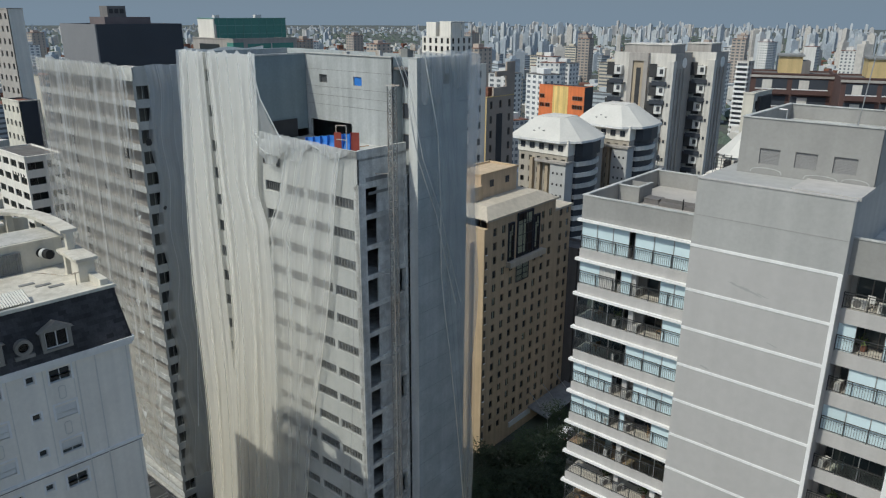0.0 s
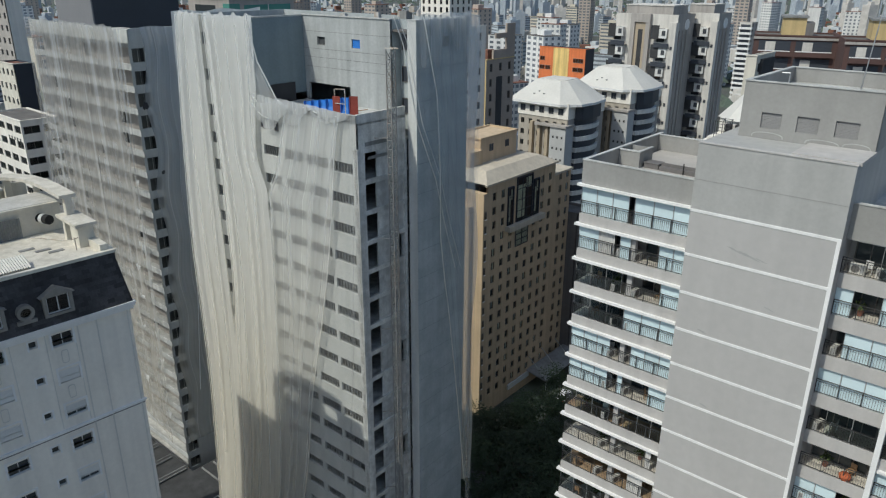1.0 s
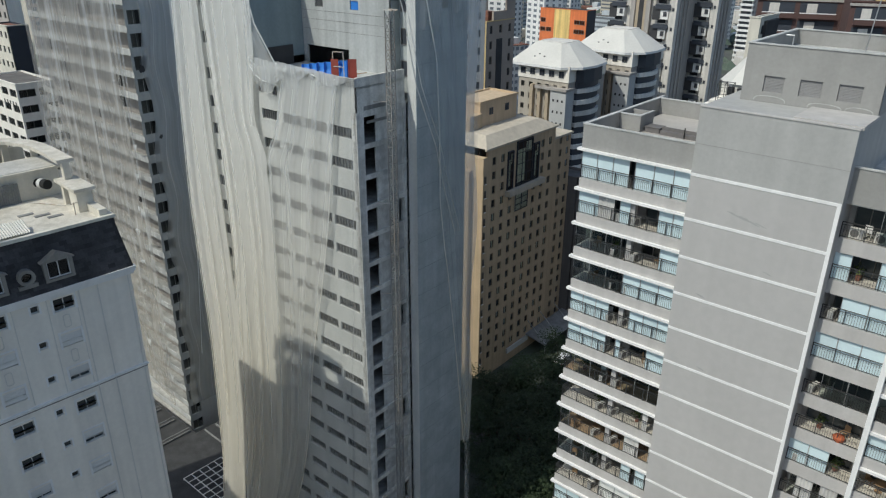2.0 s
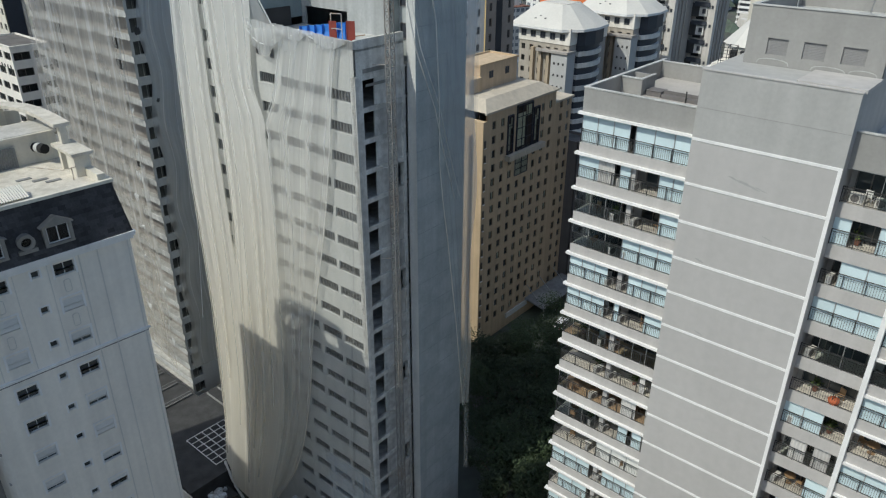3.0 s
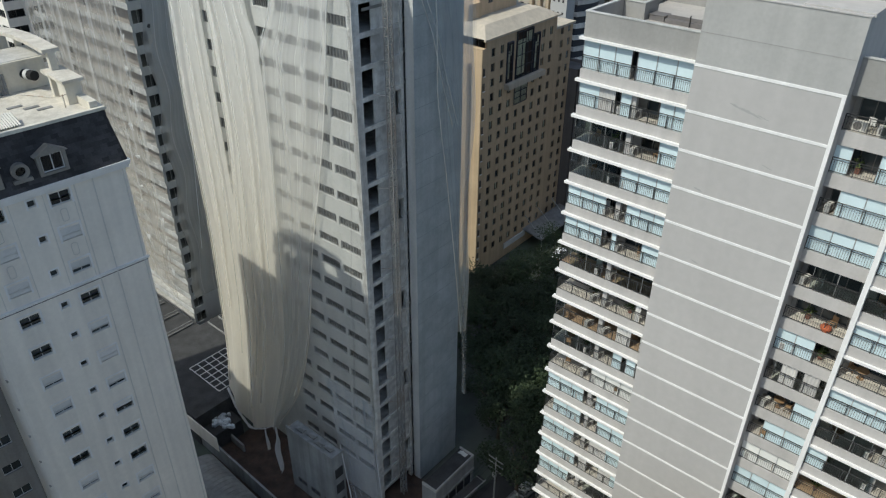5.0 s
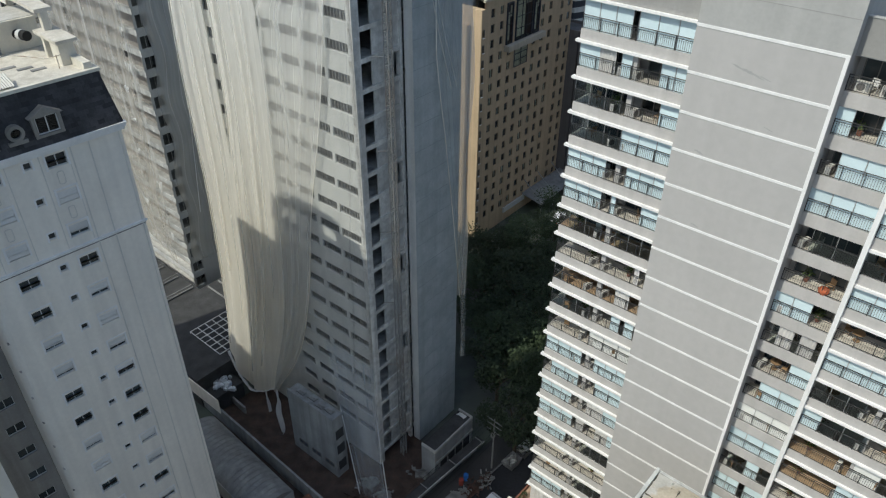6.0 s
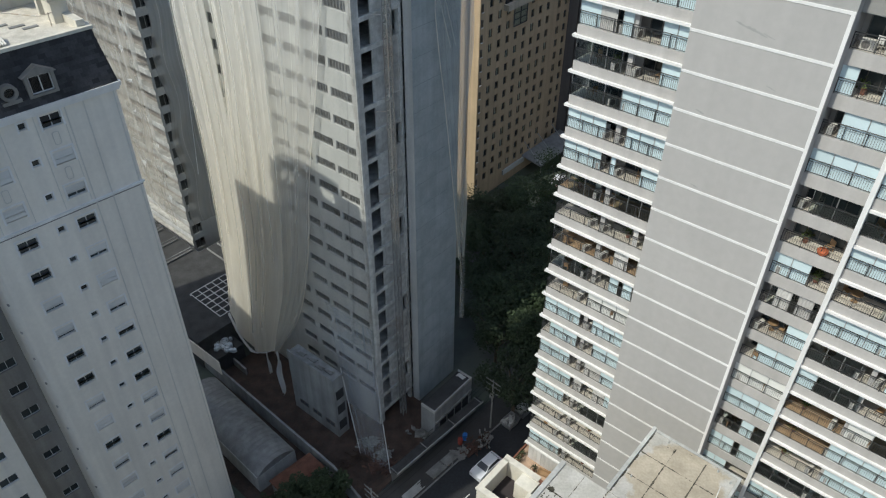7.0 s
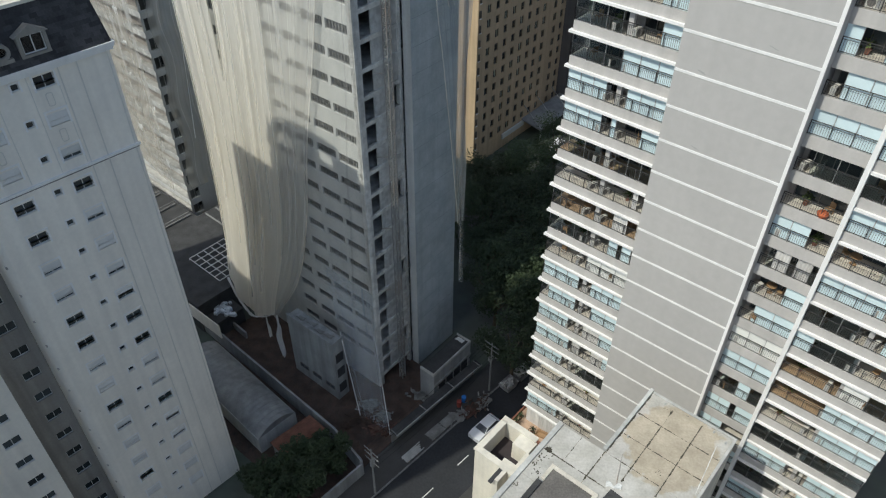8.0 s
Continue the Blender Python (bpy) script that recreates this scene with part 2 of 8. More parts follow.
ALU = surface("grey_aluminium", (0.5, 0.5, 0.5), 0.4, 0.7, var=0.08, bump=0)
WOOD = surface("timber", (0.30, 0.19, 0.10), 0.7, var=0.2, grain=0.15, size=1.2, each=0.25)
DECK = surface("deck_boards", (0.40, 0.28, 0.17), 0.6, var=0.15, grain=0.1, size=1.0)
# Street and yard colours are lowered to hold the canyon's deep shade.
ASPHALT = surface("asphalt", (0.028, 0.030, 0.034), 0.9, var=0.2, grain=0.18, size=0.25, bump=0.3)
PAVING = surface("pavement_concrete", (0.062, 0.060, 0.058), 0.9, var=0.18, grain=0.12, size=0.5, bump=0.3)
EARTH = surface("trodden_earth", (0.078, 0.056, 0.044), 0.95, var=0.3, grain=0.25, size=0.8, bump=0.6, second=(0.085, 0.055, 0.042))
CITY_GROUND = surface("city_ground", (0.085, 0.085, 0.085), 0.95, var=0.25, grain=0.2, size=0.02, bump=0, second=(0.10, 0.12, 0.09))
PAINT_LINE = surface("worn_road_paint", (0.62, 0.62, 0.60), 0.8, var=0.2, grain=0.2, size=2)
ROOF_SLAB = surface("weathered_roof_screed", (0.50, 0.485, 0.45), 0.92, var=0.10, grain=0.1, stain=0.04, size=0.4, bump=0.35, second=(0.43, 0.415, 0.375), each=0.03)


def silt_stain(m, x, y, rx, ry, turn, colour):
    """A tan silt stain with a ragged edge, where rain has stood on a roof."""
    n, l = m.node_tree.nodes, m.node_tree.links
    p = n["Principled BSDF"]
    clean = p.inputs["Base Color"].links[0].from_socket
    geo = n.new("ShaderNodeNewGeometry")
    mp = n.new("ShaderNodeMapping")
    mp.vector_type = "TEXTURE"
    mp.inputs["Location"].default_value = (x, y, 0)
    mp.inputs["Rotation"].default_value = (0, 0, math.radians(turn))
    mp.inputs["Scale"].default_value = (rx, ry, 1000)
    l.new(geo.outputs["Position"], mp.inputs["Vector"])
    d = n.new("ShaderNodeVectorMath")
    d.operation = "LENGTH"
    l.new(mp.outputs["Vector"], d.inputs[0])
    ragged = n.new("ShaderNodeTexNoise")
    ragged.inputs["Scale"].default_value, ragged.inputs["Detail"].default_value = 0.9, 9
    l.new(geo.outputs["Position"], ragged.inputs["Vector"])
    add = n.new("ShaderNodeMath")
    add.operation = "MULTIPLY_ADD"
    l.new(ragged.outputs["Fac"], add.inputs[0])
    add.inputs[1].default_value = 0.9
    l.new(d.outputs["Value"], add.inputs[2])
    f = n.new("ShaderNodeMapRange")
    f.inputs["From Min"].default_value, f.inputs["From Max"].default_value = 1.48, 1.36
    l.new(add.outputs[0], f.inputs["Value"])
    tint = n.new("ShaderNodeMix")
    tint.data_type, tint.blend_type = "RGBA", "MULTIPLY"
    l.new(f.outputs["Result"], tint.inputs["Factor"])
    l.new(clean, tint.inputs["A"])
    tint.inputs["B"].default_value = (*colour, 1)
    l.new(tint.outputs["Result"], p.inputs["Base Color"])


silt_stain(ROOF_SLAB, 18.0, 31.9, 3.5, 4.2, -41, (0.90, 0.815, 0.69))
JOINT = surface("sandy_roof_joint", (0.34, 0.31, 0.25), 0.95, var=0.2, grain=0.15, size=1.5)
ROOF_WHITE = surface("chalky_roof_coat", (0.64, 0.60, 0.52), 0.9, var=0.12, grain=0.1, size=0.7, bump=0.3, second=(0.55, 0.51, 0.43))
MOSS = surface("black_joint_growth", (0.075, 0.068, 0.05), 0.95, var=0.3, grain=0.3, size=1.5)
TAR = surface("tar_roof", (0.05, 0.05, 0.05), 0.9, var=0.3, grain=0.25, size=0.6)
ROOF_DIRTY = surface("dirty_flat_roof", (0.14, 0.13, 0.12), 0.95, var=0.25, grain=0.2, size=0.5)
ROOF_TILE = surface("sandy_roof_tile", (0.60, 0.48, 0.31), 0.85, var=0.12, grain=0.06, size=0.6, each=0.1)
TERRACE = surface("terrace_tile", (0.58, 0.535, 0.46), 0.85, var=0.1, grain=0.06, size=0.5, each=0.07)
TARP = surface("blue_tarpaulin", (0.04, 0.20, 0.62), 0.45, var=0.1, grain=0.08, size=1.0, bump=0.2)
RUST = surface("red_oxide_panel", (0.26, 0.05, 0.035), 0.7, var=0.15, grain=0.1, size=1)
# One leaf green twice: darkened for shade, then brightened for sun.
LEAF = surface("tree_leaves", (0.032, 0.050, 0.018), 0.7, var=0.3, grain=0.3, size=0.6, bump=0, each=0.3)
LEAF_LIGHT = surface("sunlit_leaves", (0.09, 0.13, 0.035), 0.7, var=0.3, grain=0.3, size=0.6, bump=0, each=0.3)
BARK = surface("bark", (0.10, 0.075, 0.05), 0.95, var=0.3, grain=0.3, size=3, bump=0.6)
AC_WHITE = surface("ac_casing", (0.62, 0.60, 0.55), 0.6, var=0.1, size=2, bump=0)
CAR_WHITE = surface("white_car_paint", (0.75, 0.76, 0.78), 0.25, var=0.02, grain=0.01, size=2, bump=0)
CAR_GREY = surface("grey_car_paint", (0.20, 0.21, 0.23), 0.25, var=0.02, grain=0.01, size=2, bump=0)
TYRE = surface("tyre_rubber", (0.02, 0.02, 0.02), 0.9, var=0.1, bump=0)
SHEET_METAL = surface("corrugated_sheet", (0.30, 0.30, 0.295), 0.6, 0.2, var=0.15, grain=0.08, stain=0.15, size=0.5, bump=0.1)
TILE_RED = surface("red_clay_roof", (0.20, 0.09, 0.06), 0.9, var=0.25, grain=0.2, size=1.2, bump=0.4)
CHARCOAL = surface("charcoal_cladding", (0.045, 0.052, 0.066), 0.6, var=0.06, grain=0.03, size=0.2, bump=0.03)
ORANGE = surface("orange_paint", (0.72, 0.20, 0.07), 0.8, var=0.08, grain=0.04, stain=0.1, size=0.15)
YELLOW = surface("faded_yellow_paint", (0.80, 0.58, 0.22), 0.8, var=0.12, grain=0.05, stain=0.25, size=0.15)
BRICK_RED = surface("dark_red_brick", (0.105, 0.06, 0.053), 0.85, var=0.1, grain=0.08, size=0.3)
BROWN = surface("brown_granite", (0.36, 0.30, 0.25), 0.7, var=0.1, grain=0.08, size=0.3)
OCHRE = surface("ochre_plaster", (0.58, 0.44, 0.22), 0.85, var=0.08, grain=0.05, stain=0.12, size=0.3)
STONE = surface("warm_stone_render", (0.63, 0.60, 0.55), 0.85, var=0.07, grain=0.05, stain=0.12, size=0.2)
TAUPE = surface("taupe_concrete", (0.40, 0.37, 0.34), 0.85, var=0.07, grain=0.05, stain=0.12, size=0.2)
TAUPE_DARK = surface("dark_taupe_concrete", (0.17, 0.16, 0.155), 0.85, var=0.1, grain=0.05, stain=0.12, size=0.2)
ROOF_PALE = surface("white_standing_roof", (0.62, 0.60, 0.55), 0.6, var=0.06, grain=0.04, size=0.15)
NET_DENSE = netting("white_debris_net", (0.855, 0.83, 0.765), 0.76, 0.90, 0.8)
NET_OPEN = netting("thin_debris_net", (0.855, 0.83, 0.765), 0.34, 0.55, 0.8)
NET_THIN = netting("old_debris_net", (0.72, 0.72, 0.69), 0.06, 0.22, 1.2)
NET_FOOT = netting("pale_blue_net", (0.72, 0.76, 0.78), 0.14, 0.34, 0.9)
NET_BROWN = netting("dusty_debris_net", (0.56, 0.54, 0.50), 0.26, 0.54, 0.9)
NET_SIDE = netting("grey_debris_net", (0.72, 0.72, 0.70), 0.3, 0.55, 0.8)
FACADES = [surface(f"far_facade_{w}", c, 0.9, var=0.06, grain=0.04, stain=0.1, size=0.1, bump=0, each=0.14) for w, c in (
    ("white", (0.70, 0.69, 0.66)), ("cream", (0.62, 0.56, 0.45)), ("grey", (0.54, 0.54, 0.53)),
    ("blue_grey", (0.48, 0.52, 0.55)), ("brown", (0.46, 0.39, 0.33)), ("pale", (0.76, 0.75, 0.73)))]

# ---- ground ----
STREET = 46.0  # the street's bearing
ground = Geo()
ring = [(4600 * math.cos(k * math.pi / 32), 4600 * math.sin(k * math.pi / 32)) for k in range(64)]
ground.prism(ring, -0.6, -0.12)
whole("ground", ground, CITY_GROUND, "grey city ground that reaches the horizon", "ground", kind="structure")
ROAD = pose(1.5, 51.0, 0, 0, 0, STREET)  # its x runs along the kerb, its y to the site side
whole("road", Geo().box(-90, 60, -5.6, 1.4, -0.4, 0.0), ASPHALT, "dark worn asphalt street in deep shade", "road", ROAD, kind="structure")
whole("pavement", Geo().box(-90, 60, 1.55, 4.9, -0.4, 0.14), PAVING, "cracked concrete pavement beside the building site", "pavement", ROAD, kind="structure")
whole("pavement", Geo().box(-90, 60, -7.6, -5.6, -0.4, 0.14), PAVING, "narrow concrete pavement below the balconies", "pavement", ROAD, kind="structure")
whole("kerb", Geo().box(-90, 60, 1.4, 1.55, -0.3, 0.16), CONCRETE_DARK, "damp concrete kerb along the street", "kerb", ROAD, kind="structure")
line = Geo().box(0, 1.9, -0.06, 0.06, 0.0, 0.006).mesh("lane_marking", PAINT_LINE)
for k in range(-6, 7):
    whole("lane_marking", line, None, "worn white lane marking on the asphalt", "road marking", ROAD @ pose(-1.1 + 6.0 * k, -2.6, 0.002), "lane markings", "structure")

def edges(spans, lo, hi):
    """Grid edges from a list of openings (start, end)."""
    out = [lo]
    for a, b in spans:
        out += [a, b]
    return out + [hi]


def odd(i, j):
    return i % 2 == 1 and j % 2 == 1


WINDOWS = {}


def window_mesh(w, h, cols=2, frame_mat=None, pane=None, bar=0.06, sill=0.0, rows=1):
    """A framed window: frame and mullions, glass behind them, a sill where it has one. Its foot is at z 0, its middle at x 0."""
    frame_mat, pane = frame_mat or FRAME, pane or CHARCOAL
    key = (w, h, cols, frame_mat.name, pane.name, bar, sill, rows)
    if key not in WINDOWS:
        xs, zs = [-w / 2], [0.0]
        for k in range(cols):
            a = -w / 2 + bar + (w - bar) * k / cols
            xs += [a, a + (w - bar) / cols - bar]
        for k in range(rows):
            a = bar + (h - bar) * k / rows
            zs += [a, a + (h - bar) / rows - bar]
        xs, zs = xs + [w / 2], zs + [h]
        g = Geo().wall(front(), xs, zs, odd, 0.08)
        for i in range(1, len(xs) - 1, 2):
            for j in range(1, len(zs) - 1, 2):
                g.quad(*[(x, 0.08, z) for x, z in ((xs[i], zs[j]), (xs[i + 1], zs[j]), (xs[i + 1], zs[j + 1]), (xs[i], zs[j + 1]))], slot=1)
        if sill:
            x0, x1 = -w / 2, w / 2
            g.add([(x0, 0, 0), (x1, 0, 0), (x1 + 0.08, -sill, -0.02), (x0 - 0.08, -sill, -0.02), (x0 - 0.08, -sill, -0.09), (x1 + 0.08, -sill, -0.09)], [(0, 1, 2, 3), (3, 2, 5, 4)], 2)
        WINDOWS[key] = g.mesh("window", [frame_mat, pane, WHITE_TRIM], weld=True)
    return WINDOWS[key]


# ---- grey apartment tower with balconies ----
G_X, G_Y, G_TURN = 23.81, 40.64, -41.0
GM = pose(G_X, G_Y, 0, 0, 0, G_TURN)
grey = thing("apartment_tower", "grey plastered apartment tower with white bands and glazed balconies", "building", G_X, G_Y, G_TURN)
STOREY = 2.86
LIP0 = 59.79
part("blank_wall", Geo().box(-9.25, 0.15, 0.0, 14.0, 0, 60.2), GREY_PLASTER, grey, "smooth grey plaster wall with faint stains")
part("blank_wall", Geo().box(-9.25, 0.15, 0.0, 14.0, 60.2, 64.75), GREY_MID, grey, "weathered grey plaster wall with faint stains")
part("wall_seam", Geo().box(-9.25, 0.15, -0.012, 0.0, 62.3, 62.33), GREY_DIRTY, grey)
part("wall_cap", Geo().box(-9.3, 0.2, -0.05, 0.28, 64.75, 64.83), GREY_BAND, grey)
for k in range(21):
    z = LIP0 + 0.05 - STOREY * k + (0.33 if k == 0 else 0)
    part("white_band", Geo().box(-9.25, -0.1, -0.03, 0.0, z - 0.1, z + 0.1), WHITE_TRIM, grey, "thin white painted band")
part("white_upright", Geo().box(-0.1, 0.13, -0.04, 0.0, 0, LIP0 + 0.48), WHITE_TRIM, grey)
part("white_upright", Geo().box(4.35, 4.68, 0.3, 1.6, 0, LIP0 + 0.5), WHITE_TRIM, grey)
part("body", Geo().box(-17.6, -9.25, 2.9, 14.0, 0, 60.7).box(0.15, 13.6, 2.9, 14.0, 0, 60.7), ROOM, grey, "warm grey inner walls behind the balconies")
SMUDGE = surface("grey_smudge", (0.375, 0.37, 0.36), 0.9, var=0.06, grain=0.05, size=1.5, bump=0)
rs = random.Random(17)
for x, z, w, h in ((-5.9, 58.05, 0.55, 0.06), (-5.0, 57.85, 0.8, 0.09), (-4.2, 57.75, 0.4, 0.05), (-7.3, 51.6, 0.35, 0.07), (-3.2, 54.6, 0.4, 0.04), (-6.4, 45.9, 0.35, 0.05)):
    ring = [(x + w * math.cos(q * 0.2618) * rs.uniform(0.75, 1.1), -0.004, z - 0.25 * w * math.cos(q * 0.2618) + h * math.sin(q * 0.2618) * rs.uniform(0.4, 1.4)) for q in range(24)]
    part("wall_smudge", Geo().add(ring, [tuple(range(24))]), SMUDGE, grey, "faint grey smudge on the plaster")

RAILS = {}


def railing_mesh(length):
    key = round(length, 2)
    if key not in RAILS:
        g = Geo()
        n = max(2, round(length / 1.35))
        for k in range(n + 1):
            x = length * k / n
            g.box(x - 0.025, x + 0.025, -0.025, 0.025, 0, 1.06)
        g.box(0, length, -0.025, 0.025, 1.01, 1.06).box(0, length, -0.015, 0.015, 0.86, 0.885).box(0, length, -0.02, 0.02, 0.08, 0.12)
        m = int(length / 0.15)
        for k in range(1, m):
            x = length * k / m
            g.box(x - 0.009, x + 0.009, -0.009, 0.009, 0.12, 0.86)
        RAILS[key] = g.mesh("railing", RAIL)
    return RAILS[key]


AC_CASE = Geo().box(-0.42, 0.42, -0.16, 0.16, 0.0, 0.66).mesh("casing", AC_WHITE)
AC_FAN = Geo().tube((-0.1, -0.165, 0.35), (-0.1, -0.19, 0.35), 0.25, n=14).mesh("fan_grille", FRAME)
vent = Geo()
for q in range(7):
    vent.box(0.42, 0.435, -0.13, 0.13, 0.08 + 0.08 * q, 0.12 + 0.08 * q).box(-0.435, -0.42, -0.13, 0.13, 0.08 + 0.08 * q, 0.12 + 0.08 * q)
AC_VENT = vent.box(0.22, 0.38, -0.18, -0.16, 0.12, 0.58).mesh("vent", ALU)


def air_conditioner(at):
    th = new("air_conditioner")
    th.matrix_basis = at
    tagged(th, "beige outdoor air conditioner on a balcony floor", "air conditioner", "balcony air conditioners")
    part("casing", AC_CASE, None, th)
    part("fan_grille", AC_FAN, None, th, "dark round fan grille")
    part("vent", AC_VENT, None, th)


PANES = {}


def pane_mesh(w, h, mat):
    key = (round(w, 2), round(h, 2), mat.name)
    if key not in PANES:
        g = Geo().wall(front(), [0, 0.03, w - 0.03, w], [0, 0.04, h - 0.04, h], lambda i, j: i == 1 and j == 1, 0.04, 1)
        g.quad((0.03, 0.04, 0.04), (w - 0.03, 0.04, 0.04), (w - 0.03, 0.04, h - 0.04), (0.03, 0.04, h - 0.04))
        PANES[key] = g.mesh("pane", [mat, ALU], weld=True)
    return PANES[key]


DOORS = {}


def curtain_mesh(w, h):
    key = (round(w, 2), round(h, 2), "pleats")
    if key not in PANES:
        n = max(4, int(w / 0.11))
        PANES[key] = Geo().sheet([[(w * i / n, 0.06 * (i % 2), z) for i in range(n + 1)] for z in (0.02, h - 0.02)]).mesh("curtain", CLOTH)
    return PANES[key]


def runs(text):
    """Runs of one sign in a line of cells: sign, first cell, cell after the last."""
    out, i = [], 0
    for c, group in itertools.groupby(text):
        n = len(list(group))
        out.append((c, i, i + n))
        i += n
    return out


def balcony(x0, x1, k, y0, back, band, lip, cells, floor_mat, acs, reach=0.3):
    """One storey of balconies: deep edge beam with a white lip, railing, sliding panes, the room's doors behind.
    cells, from one end to the other: w blind, v warm blind, g clear glass, c curtain, o open."""
    z = LIP0 - STOREY * k
    f, top = z + 0.85, z + STOREY + (0.33 if k == 1 else 0)
    b = part("balcony", Geo().box(x0, x1, y0, y0 + 0.16, z + 0.14, f + 0.06).box(x0, x1, y0 + 0.16, back, f - 0.18, f), [band], grey, "painted balcony beam and slab")
    part("balcony_floor", Geo().box(x0 + 0.02, x1 - 0.02, y0 + 0.17, back, f, f + 0.02), floor_mat, b)
    part("slab_lip", Geo().box(x0 - (0.25 if reach else 0), x1, y0 - reach, y0 + 0.18, z - 0.06, z + 0.14), lip, b, "white painted slab edge")
    part("railing", railing_mesh(x1 - x0 - 0.1), None, b, "dark metal picket railing", pose(x0 + 0.05, y0 + 0.05, f + 0.06))
    if reach and x0 < -10:
        part("railing", railing_mesh(back - y0 - 0.1), None, b, "dark metal picket railing", pose(x0 + 0.05, y0 + 0.05, f + 0.06, 0, 0, 90))
    w = (x1 - x0) / len(cells)
    h = top - f - 0.12
    for c, i, j in runs(cells):
        if c == "o":
            continue
        n = max(1, round((j - i) * w / 1.35))
        u = (j - i) * w / n
        for q in range(n):
            at = pose(x0 + w * i + u * q, y0 + 0.15, f + 0.02)
            if c == "c":
                part("curtain", curtain_mesh(u, h), None, b, "pale pleated curtain", at)
            else:
                mat = {"w": BLIND, "v": BLIND_WARM, "g": GLASS}[c]
                part("pane", pane_mesh(u, h, mat), None, b, "lowered pale blind behind glass" if c in "wv" else "clear sliding glass", at)
    # the rooms behind: glass doors in dark frames
    d = x1 - x0
    m = 2 if d > 6 else 1
    for i in range(m):
        a = x0 + d * (i + 0.08) / m
        e = x0 + d * (i + 0.92) / m
        key = round(e - a, 2)
        if key not in DOORS:
            DOORS[key] = window_mesh(key, 2.1, 4, FRAME, HOUSE_GLASS, 0.06)
        part("balcony_door", DOORS[key], None, b, at=pose((a + e) / 2, back - 0.1, f + 0.02))
    for x in acs:
        air_conditioner(GM @ pose(x0 + x, y0 + 0.58, f + 0.02, 0, 0, 0 if k == 1 else 64 + 7 * (k % 4)))
    return f


LEFT = ["wwwwwwwwwowwwwwwwwww", "wwwwcccowwooooowwwww", "gggggggggooooooowwww", "ggggggggggwwwwwwwwww", "wwwwwwwwoooowwwwwwww", "wwwwwwwwoowooooowwww", "oogggggggooogggggggg",
        "ooooooooooooooooocoo", "ggoooooooooooocccooc", "gggggggggooooowwgwwg", "oooooooooovvvvvvvvvv", "wwwwwwwwwooowwwwwwww", "oowwwwwwwoooowwwwwww", "wwwwwwwwooooccccwwww",
        "wwwwwwwwwoccooocccww", "wwwwwwwwoooogggggggg", "gooooooooooooooooooo", "oooooooooooogggggggg", "wwwwwwwwwooooooooooo"]
MID = ["oooogggg", "wwooowww", "oowwwwww", "wwwwwwww", "oogggggg", "oooooooo", "wwwwwooo", "ogccgccg", "ooooowww", "oowwwwww", "vvvvvvvv", "wwwwwwww", "ogggwwgg", "wwwwgwww", "wwwwoooo", "oggggwww", "wwwwgggg", "oooogggg", "wwooowww", "gggggggg"]
FAR = ["oowwwwwwwoowwwwwwwgg", "ggggggwwwwoooowwwwww", "wwwwwwwwggooowwwwwww", "wwwwgggggoooowwwwwww", "gggggggggooowwwwwwww", "wwwwwwwwwwoowwwwwwww", "oooooooggowwwwwwwwww",
       "wwwwwwwwwwoooowwwwww", "ggggggggoooowwwwwwww", "wwwgggggggooooooooww", "oooooooooovvvvgggggg", "ooooooooowwwwwwwwwww", "oooooooooowwwwwwwwww", "gggggggggggggggggggg",
       "wwwwwwwwoooowwwwwwww", "ggggggggoooowwwwgggg", "wwwwwwwwwwoooogggggg", "oooooooogggwwwwwwwww", "wwwwwwwwoooowwwwwwww", "gggggggggooowwwwwwww"]
lay = random.Random(5)
spots = []
DARK_POST = surface("dark_balcony_post", (0.16, 0.16, 0.165), 0.7, var=0.08, bump=0)
for k in range(1, 21):
    fm = DECK if k in (7, 9) else TERRACE
    left_ac = [3.5, 4.75] if k % 3 else [3.3, 5.0]
    if k < 20:
        f = balcony(-18.1, -9.25, k, 0.7, 2.9, GREY_BAND, WHITE_TRIM, LEFT[k - 1], fm, left_ac, 0.22)
        spots += [(x, f, LEFT[k - 1]) for x in (-16.6, -14.9, -11.4)]
        part("column", Geo().box(-13.75, -13.35, 0.95, 1.35, f, f + 2.0), GREY_BAND if k > 1 else DARK_POST, grey)
    f = balcony(0.15, 4.35, k, 1.05, 2.9, GREY_BAND, GREY_BAND, MID[k - 1], TERRACE, [0.85, 2.3] if k in (1,) else ([0.6] if k % 2 else []), 0.0)
    spots += [(x, f, MID[k - 1]) for x in (1.6, 3.2)]
    f = balcony(4.68, 13.8, k, 0.7, 2.9, GREY_BAND, WHITE_TRIM, FAR[k - 1], DECK if k in (11, 12) else TERRACE, [3.6, 5.0] if k % 2 else [4.2], 0.2)
    spots += [(x, f, FAR[k - 1]) for x in (6.0, 10.6, 12.0)]
    part("column", Geo().box(9.0, 9.35, 0.95, 1.3, f, f + 2.0), GREY_BAND, grey)

# parapets and the roof terrace
top = 60.05
for q in ((-18.1, -9.25, 0.7, 0.9), (-18.1, -17.9, 0.9, 14.0), (-17.9, -9.25, 13.0, 13.2)):
    part("parapet", Geo().box(*q, top + 0.16, 62.0), GREY_DIRTY, grey)
part("parapet_cap", Geo().box(-18.15, -9.25, 0.66, 0.96, 62.0, 62.08).box(-18.15, -17.85, 0.96, 14.0, 62.0, 62.08).box(-17.85, -9.25, 12.95, 13.24, 62.0, 62.08), CONCRETE, grey)
